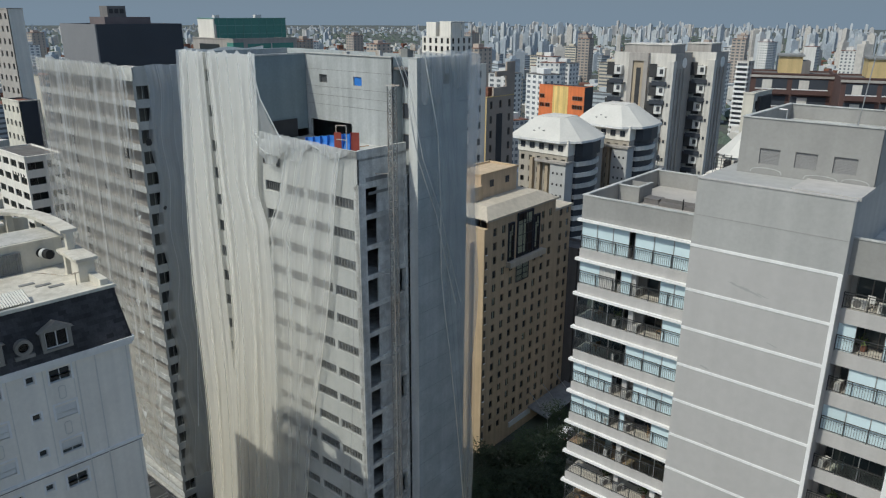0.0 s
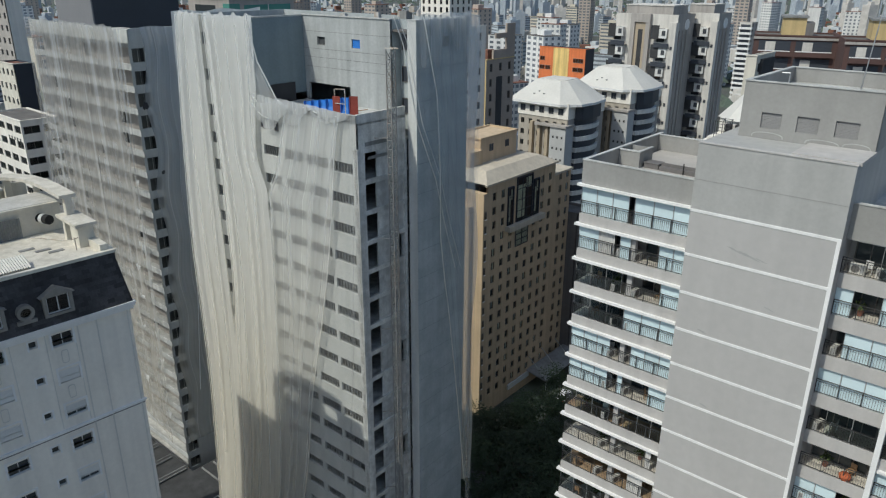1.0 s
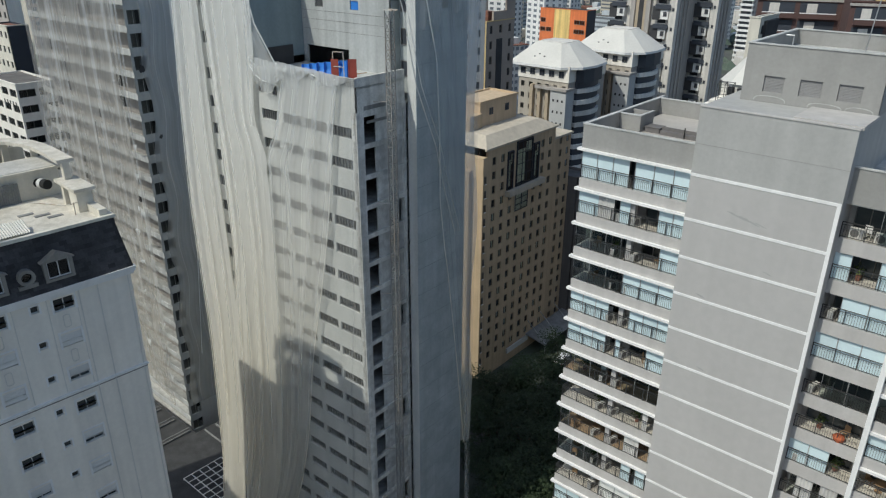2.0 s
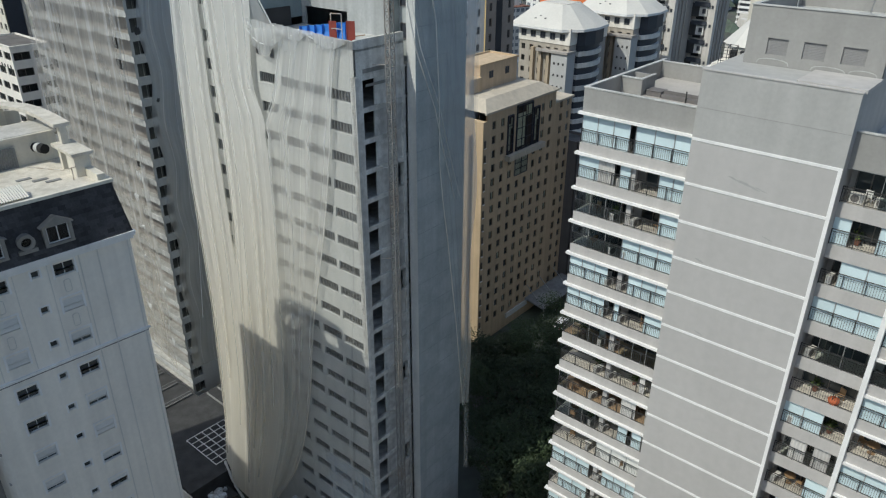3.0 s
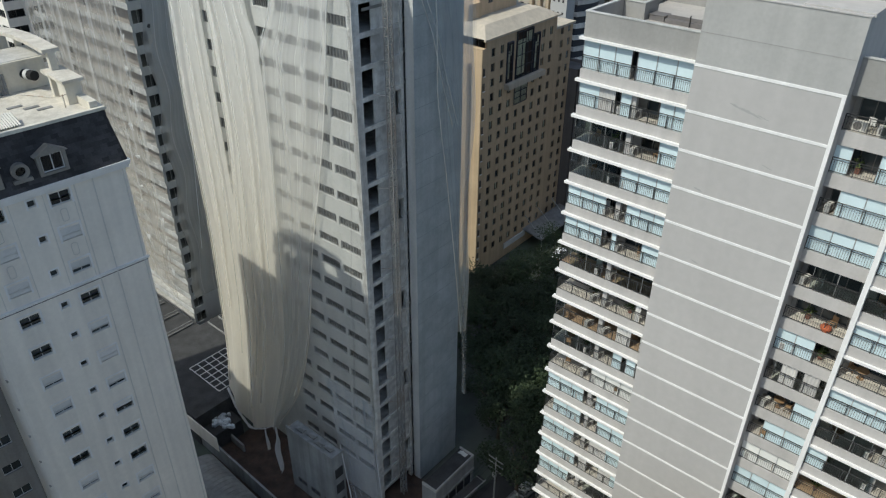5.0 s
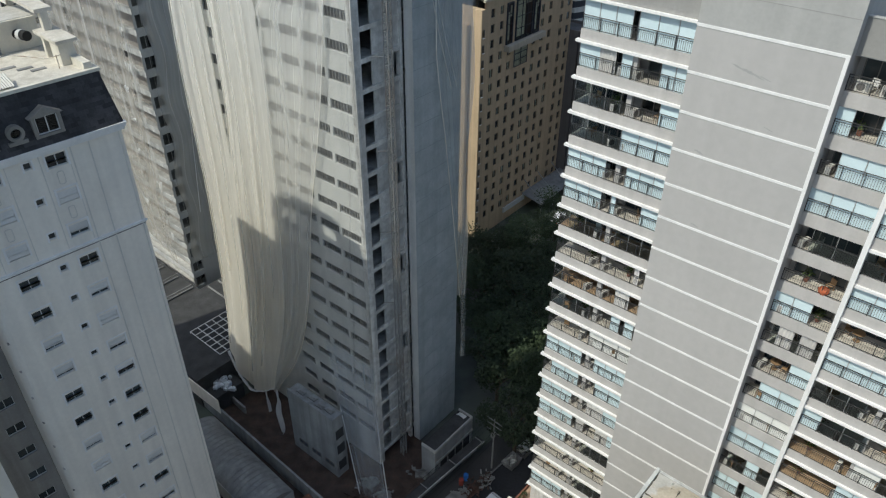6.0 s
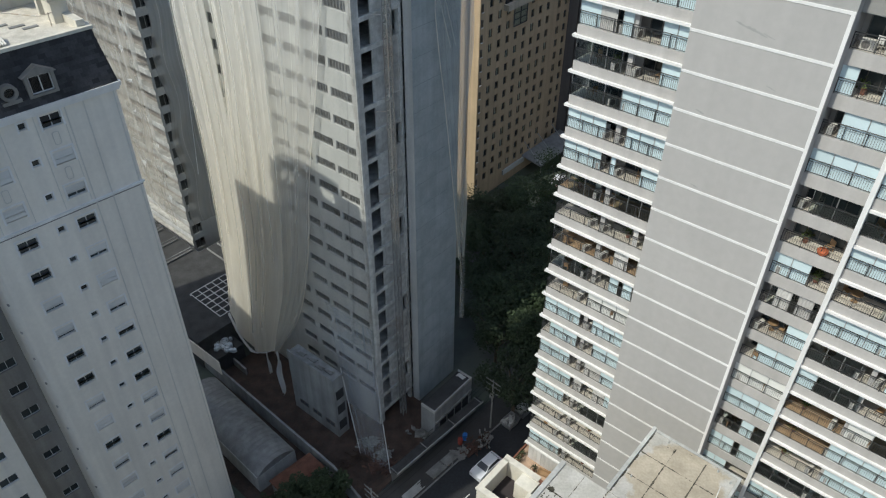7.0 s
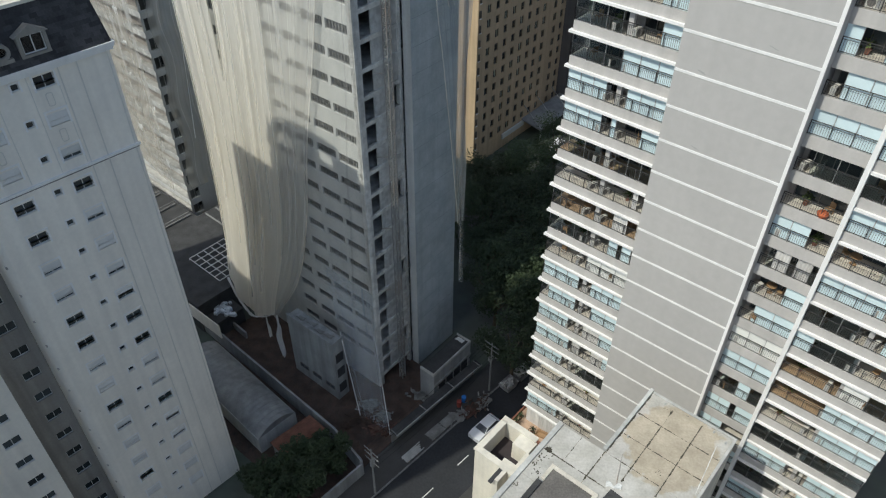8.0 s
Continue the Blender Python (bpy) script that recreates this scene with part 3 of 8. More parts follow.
part("slab_lip", Geo().box(-18.35, -9.25, 0.45, 0.88, top - 0.02, top + 0.16), WHITE_TRIM, grey)
part("roof_slab", Geo().box(-17.9, -9.25, 0.9, 13.8, top - 0.1, top + 0.1), CONCRETE, grey)
part("deck_base", Geo().box(-16.1, -9.25, 8.3, 13.0, top + 0.1, 60.62), CONCRETE, grey)
tile = Geo().box(0, 2.24, 0, 1.52, 0, 0.03).mesh("terrace_tile", ROOF_TILE)
for i in range(3):
    for j in range(3):
        part("terrace_tile", tile, None, grey, at=pose(-16.05 + 2.27 * i, 8.34 + 1.55 * j, 60.62))
part("planter_block", Geo().box(-17.9, -16.1, 5.9, 6.05, top + 0.1, 61.95).box(-16.25, -16.1, 6.05, 8.2, top + 0.1, 61.95).box(-17.9, -16.25, 8.05, 8.2, top + 0.1, 61.95).box(-17.9, -16.25, 6.05, 8.05, top + 0.1, 61.6), GREY_DIRTY, grey, "stepped grey parapet block")
part("planter_cap", Geo().box(-17.9, -16.05, 5.84, 6.1, 61.95, 62.03).box(-16.3, -16.05, 6.1, 8.26, 61.95, 62.03), CONCRETE, grey)
part("bench", Geo().box(-15.9, -14.7, 6.4, 7.4, top + 0.1, 61.1).box(-15.95, -14.65, 6.35, 7.45, 61.1, 61.16), TAUPE_DARK, grey, "dark timber bench box")
part("bench", Geo().box(-14.6, -9.3, 6.3, 6.8, top + 0.5, top + 0.95).box(-14.6, -9.3, 6.72, 6.82, top + 0.95, top + 1.2).box(-14.4, -14.2, 6.4, 6.6, top + 0.1, top + 0.5).box(-9.7, -9.5, 6.4, 6.6, top + 0.1, top + 0.5), TAUPE_DARK, grey, "long dark timber bench")
for x, y in ((-12.6, 6.25), (-12.2, 8.2)):
    part("light_post", Geo().tube((x, y, top + 0.1), (x, y, top + 1.5), 0.05, n=8), TYRE, grey, "short dark light post")
for q in ((0.15, 13.8, 1.05, 1.25), (13.6, 13.8, 1.25, 14.0)):
    part("parapet", Geo().box(*q, top, 62.3), GREY_DIRTY, grey)
part("parapet_cap", Geo().box(0.15, 13.85, 1.0, 1.3, 62.3, 62.38), CONCRETE, grey)
part("roof_slab", Geo().box(0.15, 13.6, 1.25, 14.0, top - 0.1, top + 0.72), CONCRETE, grey)
# lift house
SHUTTER_GREY = surface("grey_shutter_paint", (0.27, 0.265, 0.26), 0.7, var=0.06, size=0.6, bump=0)
us = edges([(-6.85, -5.55), (-4.6, -3.25), (-2.3, -0.92)], -8.2, 0.17)
zs = edges([(65.45, 66.5)], 64.76, 68.45)
part("lift_house", Geo().wall(front(0, 4.0), us, zs, odd, 0.2), GREY_DIRTY, grey)
for q in ((-8.2, -8.0, 4.2, 14.0), (-0.03, 0.17, 4.2, 14.0), (-8.0, -0.03, 13.8, 14.0)):
    part("lift_house_wall", Geo().box(*q, 64.76, 68.45), GREY_DIRTY, grey)
part("lift_house_roof", Geo().box(-8.0, -0.03, 4.2, 13.8, 67.2, 67.4), CONCRETE, grey)
for a, b in ((-6.85, -5.55), (-4.6, -3.25), (-2.3, -0.92)):
    g = Geo()
    for q in range(11):
        z = 65.45 + 0.0955 * q
        for y0, y1, z0, z1 in ((4.12, 4.12, z, z + 0.08), (4.12, 4.15, z + 0.08, z + 0.088), (4.15, 4.12, z + 0.088, z + 0.0955)):
            g.quad((a, y0, z0), (b, y0, z0), (b, y1, z1), (a, y1, z1))
    part("shutter", g.mesh("shutter", SHUTTER_GREY, weld=True), None, grey, "closed grey roller shutter")
part("lift_house_cap", Geo().box(-8.26, 0.25, 3.94, 4.26, 68.45, 68.52).box(-8.26, -7.94, 4.26, 14.05, 68.45, 68.52).box(-7.94, 0.25, 13.74, 14.05, 68.45, 68.52), CONCRETE, grey)
for c, r, hgt in ((-6.3, 1.0, 0.34), (-2.9, 1.0, 0.30), (-0.9, 0.8, 0.34)):
    g, last = Geo(), None
    for k in range(13):
        q = (c - r * math.cos(math.pi * k / 12), 3.99, 64.86 + hgt * math.sin(math.pi * k / 12) ** 0.6)
        if last:
            g.bar(last, q, 0.02, 0.05)
        last = q
    part("filler_line", g, CONCRETE, grey, "pale filled crack in the plaster")
part("ledge", Geo().box(-3.6, 0.3, 0.32, 3.95, 64.7, 64.92), GREY_BAND, grey)
part("pipe", Geo().tube((-5.6, 4.4, 67.4), (-5.6, 4.4, 69.1), 0.05).tube((-5.6, 4.4, 69.1), (-6.1, 4.4, 69.1), 0.05), ALU, grey, "bent metal vent pipe")
part("mast", Geo().tube((-1.6, 5.0, 67.4), (-1.2, 5.2, 73.4), 0.035), ALU, grey, "thin metal mast")

# ---- what stands on the balconies ----
CHAIRS = {}


def chair(at, mat, label):
    if mat.name not in CHAIRS:
        CHAIRS[mat.name] = (Geo().box(-0.22, 0.22, -0.22, 0.22, 0.42, 0.47).mesh("seat", mat), Geo().box(-0.22, 0.22, 0.18, 0.22, 0.48, 0.9).mesh("backrest", mat), Geo().box(-0.02, 0.02, -0.02, 0.02, 0, 0.42).mesh("leg", mat))
    seat, back, leg = CHAIRS[mat.name]
    th = new("chair")
    th.matrix_basis = at
    tagged(th, label, "chair", "balcony chairs")
    part("seat", seat, None, th)
    part("backrest", back, None, th)
    for x in (-0.2, 0.2):
        for y in (-0.2, 0.2):
            part("leg", leg, None, th, at=pose(x, y, 0))


def plant(label, at, mat, seed):
    rg = random.Random(seed)
    th = new("potted_plant")
    th.matrix_basis = at
    tagged(th, label, "plant", "balcony plants")
    part("pot", Geo().tube((0, 0, 0), (0, 0, 0.35), 0.15, 0.2, 10), TILE_RED, th)
    g = Geo()
    for _ in range(60):
        w, e, r = rg.uniform(0, 6.3), rg.uniform(0.1, 1.4), rg.uniform(0.2, 0.55)
        c = Vector((r * math.cos(w) * math.cos(e), r * math.sin(w) * math.cos(e), 0.4 + r * math.sin(e) * 1.4))
        d = Vector((rg.uniform(-1, 1), rg.uniform(-1, 1), rg.uniform(-0.4, 0.6))).normalized() * 0.13
        s = d.cross(Vector((0.3, 0.2, 1))).normalized() * 0.05
        g.add([tuple(c - d), tuple(c + s), tuple(c + d), tuple(c - s)], [(0, 1, 2, 3)])
    part("foliage", g, mat, th)


WHITE_PLASTIC = surface("pale_plastic", (0.66, 0.65, 0.62), 0.5, var=0.05, bump=0, each=0.3)
table_m = Geo().tube((0, 0, 0.7), (0, 0, 0.74), 0.42, n=16).tube((0, 0, 0.03), (0, 0, 0.7), 0.04).tube((0, 0, 0), (0, 0, 0.03), 0.25, n=12).mesh("table", WOOD)
for i, (x, f, pat) in enumerate(spots):
    yy = 1.75 if not 0 < x < 5 else 2.1
    r = lay.random()
    m = GM @ pose(x, yy, f + 0.02, 0, 0, lay.uniform(0, 360))
    if r < 0.34:
        chair(m, WHITE_PLASTIC if i % 2 else WOOD, "small balcony chair on the tiles")
    elif r < 0.52:
        whole("table", table_m, None, "round wooden table on a balcony", "table", m, "balcony tables")
        chair(m @ pose(0.75, 0, 0, 0, 0, -90), WOOD, "small wooden balcony chair beside a table")
    elif r < 0.8:
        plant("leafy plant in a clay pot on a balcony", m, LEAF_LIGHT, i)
for x, k, c in ((3.0, 6, (0.45, 0.12, 0.05)), (11.6, 7, (0.40, 0.16, 0.08))):
    z = LIP0 - STOREY * k + 0.87
    g = Geo()
    for i in range(4):
        for j in range(8):
            u, v = math.pi * i / 8, 2 * math.pi * j / 8
            u2, v2 = math.pi * (i + 1) / 8, 2 * math.pi * (j + 1) / 8
            g.quad(*[(0.4 * math.sin(p) * math.cos(q), 0.4 * math.sin(p) * math.sin(q), 0.3 + 0.25 * math.cos(p)) for p, q in ((u, v), (u2, v), (u2, v2), (u, v2))])
    g.tube((0, 0, 0), (0, 0, 0.3), 0.3, 0.4, 10)
    whole("pouffe", g, surface("terracotta_fabric", c, 0.9), "round terracotta pouffe on a balcony", "pouffe", GM @ pose(x, 1.4, z))

# ---- tower under repair, wrapped in nets ----
T_X, T_Y, T_TURN = -7.2, 60.07, -40.0
TM = pose(T_X, T_Y, 0, 0, 0, T_TURN)
tower = thing("tower_under_repair", "raw concrete tower under repair, partly wrapped in white nets", "building", T_X, T_Y, T_TURN)
ROW = 2.81
SILL0 = 58.7  # sill of the highest full row of windows
rows = [SILL0 - ROW * k for k in range(20)]
COLS = [(-12.8, -10.5), (-9.6, -7.15), (-6.55, -3.75), (-3.35, -0.55)]
us = edges(COLS, -13.4, 0.0)
zs = edges(sorted([(z, z + 0.98) for z in rows]), 0.0, 63.9)
front_wall = part("front_wall", Geo().wall(front(), us, zs, odd, 0.25), PANEL, tower, "pale precast wall with ribbon windows")
DULL_PANE = surface("dusty_window_glass", (0.12, 0.125, 0.13), 0.3, var=0.2, size=1.5, bump=0, each=0.4)
WINDOW_GREY = surface("dull_window_frame", (0.26, 0.26, 0.25), 0.6, var=0.2, size=2, bump=0, each=0.3)
for a, b in COLS:
    key = round(b - a, 2)
    for z in rows:
        part("window", window_mesh(key, 0.98, 7, WINDOW_GREY, GLASS_DARK, 0.06), None, front_wall, at=pose((a + b) / 2, 0.14, z))
# thin panel joints stand proud between storeys
for z in rows:
    part("string_course", Geo().box(-13.4, 0.0, -0.025, 0.0, z - 0.16, z - 0.08), PANEL, front_wall)
for x, z in ((-12.6, 61.3), (-10.6, 61.2)):
    part("vent_window", window_mesh(0.5, 0.9, 1), None, front_wall, at=pose(x, -0.1, z))
# left block with one line of narrow windows
NARROW = [(-21.35, -20.55)]
nz = [68.4 - 0.0, 64.9, 61.4] + [58.6 - ROW * k for k in range(20)]
us = edges(NARROW, -25.2, -13.4)
zs = edges(sorted([(z, z + 1.15) for z in nz]), 0.0, 71.1)
left_wall = part("left_wall", Geo().wall(front(), us, zs, odd, 0.25), PANEL, tower, "pale wall of the stair block")
for z in nz:
    part("window", window_mesh(0.8, 1.15, 2, WINDOW_GREY, DULL_PANE, 0.05), None, left_wall, at=pose(-20.95, 0.12, z))
body = Geo().box(-25.2, -24.95, 0.25, 13.3, 0, 71.1).box(-25.2, 0.3, 13.1, 13.3, 0, 71.1)
part("back_wall", body, BLUEWALL, tower)
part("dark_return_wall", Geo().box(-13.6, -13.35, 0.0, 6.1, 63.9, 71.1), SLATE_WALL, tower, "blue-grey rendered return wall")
for k in range(1, 24):
    z = 63.83 - ROW * k
    if z > 1:
        part("floor_slab", Geo().box(-24.95, -0.3, 0.25, 13.1, z - 0.2, z), CONCRETE_LIGHT, tower)
part("core_wall", Geo().box(-24.9, -0.6, 1.1, 1.25, 0, 63.0), CONCRETE, tower)
part("roof_slab", Geo().box(-24.95, -13.4, 0.25, 13.1, 70.2, 70.4).box(-13.4, 0.3, 6.36, 13.1, 70.2, 70.4), ROOF_DIRTY, tower)
# set-back wall above the open terrace
us = edges([(-11.35, -10.25), (-6.58, -5.48)], -13.35, -1.65)
zs = edges([(68.5, 69.3)], 64.9, 71.2)
# Grime, plus a darker bluish tone for the shadow over half of it.
wb = part("set_back_wall", Geo().wall(front(0, 6.1), us, zs, odd, 0.25).box(-13.35, -12.9, 6.1, 6.35, 63.2, 64.9).box(-7.0, -1.65, 6.1, 6.35, 63.2, 64.9), surface("grimy_shaded_panel", (0.40, 0.415, 0.41), 0.88, var=0.12, grain=0.06, stain=0.16, size=0.3, bump=0.2), tower, "pale grimy panelled wall toned down for its shadow")
for z in (69.75, 68.15, 67.35, 66.45):
    part("panel_joint", Geo().box(-13.3, -1.65, 6.085, 6.1, z, z + 0.03), CONCRETE_DARK, wb)
part("window", window_mesh(1.1, 0.8, 1, WINDOW_GREY, DULL_PANE), None, wb, at=pose(-10.8, 6.22, 68.5))
part("board", Geo().box(-6.55, -5.5, 6.2, 6.24, 68.52, 69.28), TARP, wb, "blue board in the opening")
part("recess_wall", Geo().box(-1.65, 0.3, 7.4, 7.6, 0, 71.2), BLUEWALL, tower)
part("recess_wall", Geo().box(-1.75, -1.65, 6.35, 7.6, 0, 71.2), BLUEWALL, tower)
for z in (69.0, 66.2, 63.4):
    part("recess_window", window_mesh(1.1, 1.4, 1), None, tower, at=pose(-0.9, 7.3, z - 0.4))
part("terrace_slab", Geo().box(-13.35, 0.0, 0.25, 6.1, 63.0, 63.2), CONCRETE, tower)
part("terrace_parapet", Geo().box(-13.35, 0.0, 0.0, 0.25, 63.2, 63.9), CONCRETE, tower)
part("street_parapet", Geo().box(-0.25, 0.0, 0.25, 6.1, 61.0, 63.95), CONCRETE_LIGHT, tower, "stained bare concrete parapet")
# Flat near-black sheet stands for the unlit opening.
part("dark_opening", Geo().box(-13.3, -13.2, 1.6, 4.6, 63.2, 65.0), DARK, tower)
# street side: bare frame with open bays
INFILL = surface("patchy_render", (0.58, 0.575, 0.55), 0.9, var=0.18, grain=0.1, stain=0.2, size=0.7, second=(0.47, 0.46, 0.435), each=0.15)
for k in range(24):
    z = 60.9 - ROW * k
    if z > 0.3:
        part("edge_beam", Geo().box(-0.5, 0.05, 0.0, 6.1, z - 0.32, z + 0.12), CONCRETE_LIGHT, tower, "stained concrete edge beam")
        part("infill", Geo().box(-0.25, -0.1, 2.35 + 0.12 * (k % 2), 5.8 if k % 4 else 4.9, z + 0.12, z + ROW - 0.32), INFILL, tower, "patchy rendered infill panel")
part("post", Geo().box(-0.45, 0.1, 0.0, 0.85, 0, 61.0), CONCRETE_LIGHT, tower)
part("post", Geo().box(-0.45, 0.08, 5.8, 6.15, 0, 61.0), CONCRETE_LIGHT, tower)
# Flat dark strips stand for shaded slots in the bare concrete.
part("pour_joint", Geo().box(0.0, 0.05, 1.0, 3.6, 61.15, 61.5), CONCRETE_DARK, tower)
part("pour_joint", Geo().box(0.0, 0.04, 1.3, 4.2, 59.95, 60.2), CONCRETE_DARK, tower)
part("pier_face", Geo().box(0.32, 1.33, 6.155, 6.17, 0, 71.2), surface("pale_pier_render", (0.60, 0.605, 0.585), 0.88, var=0.08, grain=0.05, stain=0.12, size=0.3), tower, "pale rendered pier of the street wall")
JOINT_GREY = surface("grey_panel_joint", (0.30, 0.33, 0.335), 0.9, var=0.1, bump=0)
right = part("street_wall", Geo().box(0.3, 1.35, 6.17, 13.3, 0.0, 71.2), BLUEWALL, tower, "blue-grey primed wall in shade")
for k in range(24):
    z = 70.0 - ROW * k
    if z > 5:
        part("panel_joint", Geo().box(1.35, 1.358, 6.16, 13.3, z, z + 0.05), JOINT_GREY, right)
for y, z in ((9.7, 69.2),):
    part("hatch", Geo().box(1.34, 1.37, y, y + 0.8, z - 0.3, z + 0.6), CONCRETE_DARK, right)
part("parapet_cap", Geo().box(-25.3, -13.3, -0.1, 0.3, 71.1, 71.22).box(-13.45, -1.6, 6.0, 6.4, 71.2, 71.3).box(-13.65, -13.3, 0.3, 6.1, 71.1, 71.24).box(0.25, 1.4, 6.12, 13.35, 71.2, 71.3), CONCRETE, tower)
# Grey lowered to hold the canyon's shade, with stains on top.
SHADED_WALL = surface("shade_dimmed_grey_wall", (0.29, 0.30, 0.30), 0.9, var=0.14, grain=0.07, stain=0.2, size=0.4)
# low annex before the front and the street-side base
annex = part("annex", Geo().box(-10.6, -2.5, -4.8, -3.0, 0, 9.9), SHADED_WALL, tower, "low grey annex below the nets")
part("annex_parapet", Geo().box(-10.6, -2.5, -4.8, -4.6, 9.9, 10.3).box(-2.7, -2.5, -4.6, -3.0, 9.9, 10.3), SHADED_WALL, annex)
for z in (1.2, 4.0, 6.6):
    part("annex_opening", Geo().box(-2.52, -2.47, -4.5, -3.3, z, z + 1.5), DARK, annex)
for x in (-8.6, -6.2, -3.8):
    part("annex_window", window_mesh(1.6, 0.7, 2), None, annex, at=pose(x, -4.89, 1.6))
base = part("street_base", Geo().box(4.6, 6.8, 2.8, 10.2, 0, 4.6), SHADED_WALL, tower, "flat-roofed street entrance block")
part("base_parapet", Geo().box(4.6, 6.8, 2.8, 2.95, 4.6, 5.0).box(6.65, 6.8, 2.95, 10.2, 4.6, 5.0).box(4.6, 6.65, 10.05, 10.2, 4.6, 5.0), CONCRETE, base)
part("base_roof", Geo().box(4.62, 6.63, 2.97, 10.03, 4.6, 4.72), TAR, base)
part("roof_cover", Geo().sheet([[(4.9 + 0.4 * i + 0.05 * j, 9.2 + 0.3 * j, 4.8 + 0.18 * abs(math.sin(2 * i + 3 * j))) for i in range(4)] for j in range(3)]), FRAME_WHITE, base, "crumpled white cover")
part("shop_window", Geo().box(6.79, 6.84, 3.6, 9.6, 0.2, 2.6), DARK, base)
part("shop_lintel", Geo().box(6.8, 7.0, 2.9, 10.1, 2.6, 2.9), CONCRETE_DARK, base)
for y in (3.6, 5.1, 6.6, 8.1, 9.6):
    part("shop_mullion", Geo().box(6.82, 6.92, y - 0.06, y + 0.06, 0.0, 2.6), CONCRETE, base)
part("annex_roof", Geo().box(-10.5, -2.7, -4.6, -3.05, 9.9, 10.0), SHADED_WALL, annex)
for x, y in ((-9.2, -4.2), (-7.4, -4.0), (-5.8, -4.3), (-4.4, -4.1)):
    part("roof_debris", Geo().box(x, x + 0.9, y, y + 0.4, 10.0, 10.2).bar((x - 0.3, y, 10.1), (x + 1.1, y + 0.5, 10.25), 0.1), CONCRETE_DARK, annex)

# hoist mast on the street side
MAST_STEEL = surface("weathered_mast_steel", (0.27, 0.275, 0.27), 0.65, 0.1, var=0.2, grain=0.15, size=0.12, second=(0.28, 0.25, 0.22))
mast = thing("hoist_mast", "rusty lattice hoist mast beside the concrete frame", "hoist", 0, 0)
mast.matrix_basis = TM
mx, my, mw = 0.85, 2.95, 0.55
g = Geo()
for dx in (0, mw):
    for dy in (0, mw):
        part("mast_leg", Geo().tube((mx + dx, my + dy, 0), (mx + dx, my + dy, 69.2), 0.05, n=6), MAST_STEEL, mast)
zig, z = Geo(), 0.0
while z < 68.4:
    c = [(mx, my), (mx + mw, my), (mx + mw, my + mw), (mx, my + mw)]
    for i in range(4):
        p, q = c[i], c[(i + 1) % 4]
        zig.bar((*p, z), (*q, z), 0.05)
        zig.bar((*(p if int(z / 0.75) % 2 else q), z), (*(q if int(z / 0.75) % 2 else p), z + 0.75), 0.045)
    z += 0.75
part("lattice", zig, MAST_STEEL, mast)
for k in range(7):
    z = 6.5 + 9.2 * k
    part("wall_tie", Geo().bar((mx, my, z), (0.0, my - 0.8, z), 0.07).bar((mx, my + mw, z), (0.0, my + 1.5, z), 0.07).bar((mx, my, z), (0, my + 1.5, z), 0.05), STEEL, mast)
for d in (0.9, 1.25):
    part("guide_rail", Geo().tube((0.55, my + d, 0), (0.55, my + d, 62), 0.035, n=6), STEEL, mast)
part("head_frame", Geo().bar((mx - 0.1, my, 69.2), (mx + 0.9, my, 69.2), 0.1).bar((mx - 0.1, my + mw, 69.2), (mx + 0.9, my + mw, 69.2), 0.1), STEEL, mast)

# things on the open terrace
for i in range(7):
    x = -7.7 + 0.78 * i
    whole("tarpaulin_sheet", Geo().sheet([[(0, 0, 0), (0.72, 0, 0.02)], [(0.02, 0.25, 0.5 + 0.05 * i), (0.74, 0.28, 0.52 + 0.05 * i)], [(0.05, 0.3, 0.95 + 0.12 * i), (0.74, 0.38, 0.98 + 0.12 * i)]]).box(-0.03, 0.0, 0.0, 0.35, 0, 0.95 + 0.12 * i), TARP,
          "blue tarpaulin panel leaning on the terrace edge", "tarpaulin", TM @ pose(x, 1.0 + 0.18 * i, 63.2, 0, 0, 12), "tarpaulin panels")
whole("panel", Geo().box(0, 0.06, 0, 0.75, 0, 2.0).box(0.06, 0.1, 0.05, 0.1, 0, 2.0), RUST, "dark red metal panel on end", "panel", TM @ pose(-1.9, 1.2, 63.2, 0, 0, -60), "site panels")
whole("panel", Geo().box(0, 0.06, 0, 0.7, 0, 1.9), RUST, "dark red metal panel on end", "panel", TM @ pose(-3.5, 0.75, 63.2, 0, 0, -70), "site panels")
whole("frame", Geo().bar((0, 0, 0), (0, 0, 2.5), 0.06).bar((1.3, 0, 0), (1.3, 0, 2.6), 0.06).bar((0, 0, 2.5), (1.3, 0, 2.6), 0.06).bar((0, 0, 1.3), (1.3, 0, 1.35), 0.06), STEEL, "metal scaffold frame on the terrace", "scaffold", TM @ pose(-3.3, 0.8, 63.2))
for i, (x, y, a) in enumerate(((-9.5, 1.0, 20), (-8.6, 1.6, 65), (-6.0, 0.9, -15), (-4.6, 2.4, 40), (-11.2, 2.0, 10))):
    whole("timber", Geo().box(0, 2.6, 0, 0.15, 0, 0.06), WOOD, "loose timber plank on the terrace", "plank", TM @ pose(x, y, 63.2, 0, -8 if i % 2 else 0, a), "loose planks")
hut = Geo().box(-1.9, -1.1, 7.6, 8.4, 70.4, 71.9)
whole("roof_box", hut, CONCRETE_DARK, "small dark tank on the tower roof", "tank", TM)
for x, y, h in ((-0.8, 8.2, 1.9), (-6.0, 9.0, 1.2), (-9.5, 8.0, 1.0), (-3.0, 9.0, 1.4)):
    whole("roof_post", Geo().tube((0, 0, 0), (0, 0, h), 0.05, n=6).box(-0.3, 0.3, -0.2, 0.2, h - 0.5, h), STEEL, "rusty post with a box on the roof", "post", TM @ pose(x, y, 70.4), "roof posts")


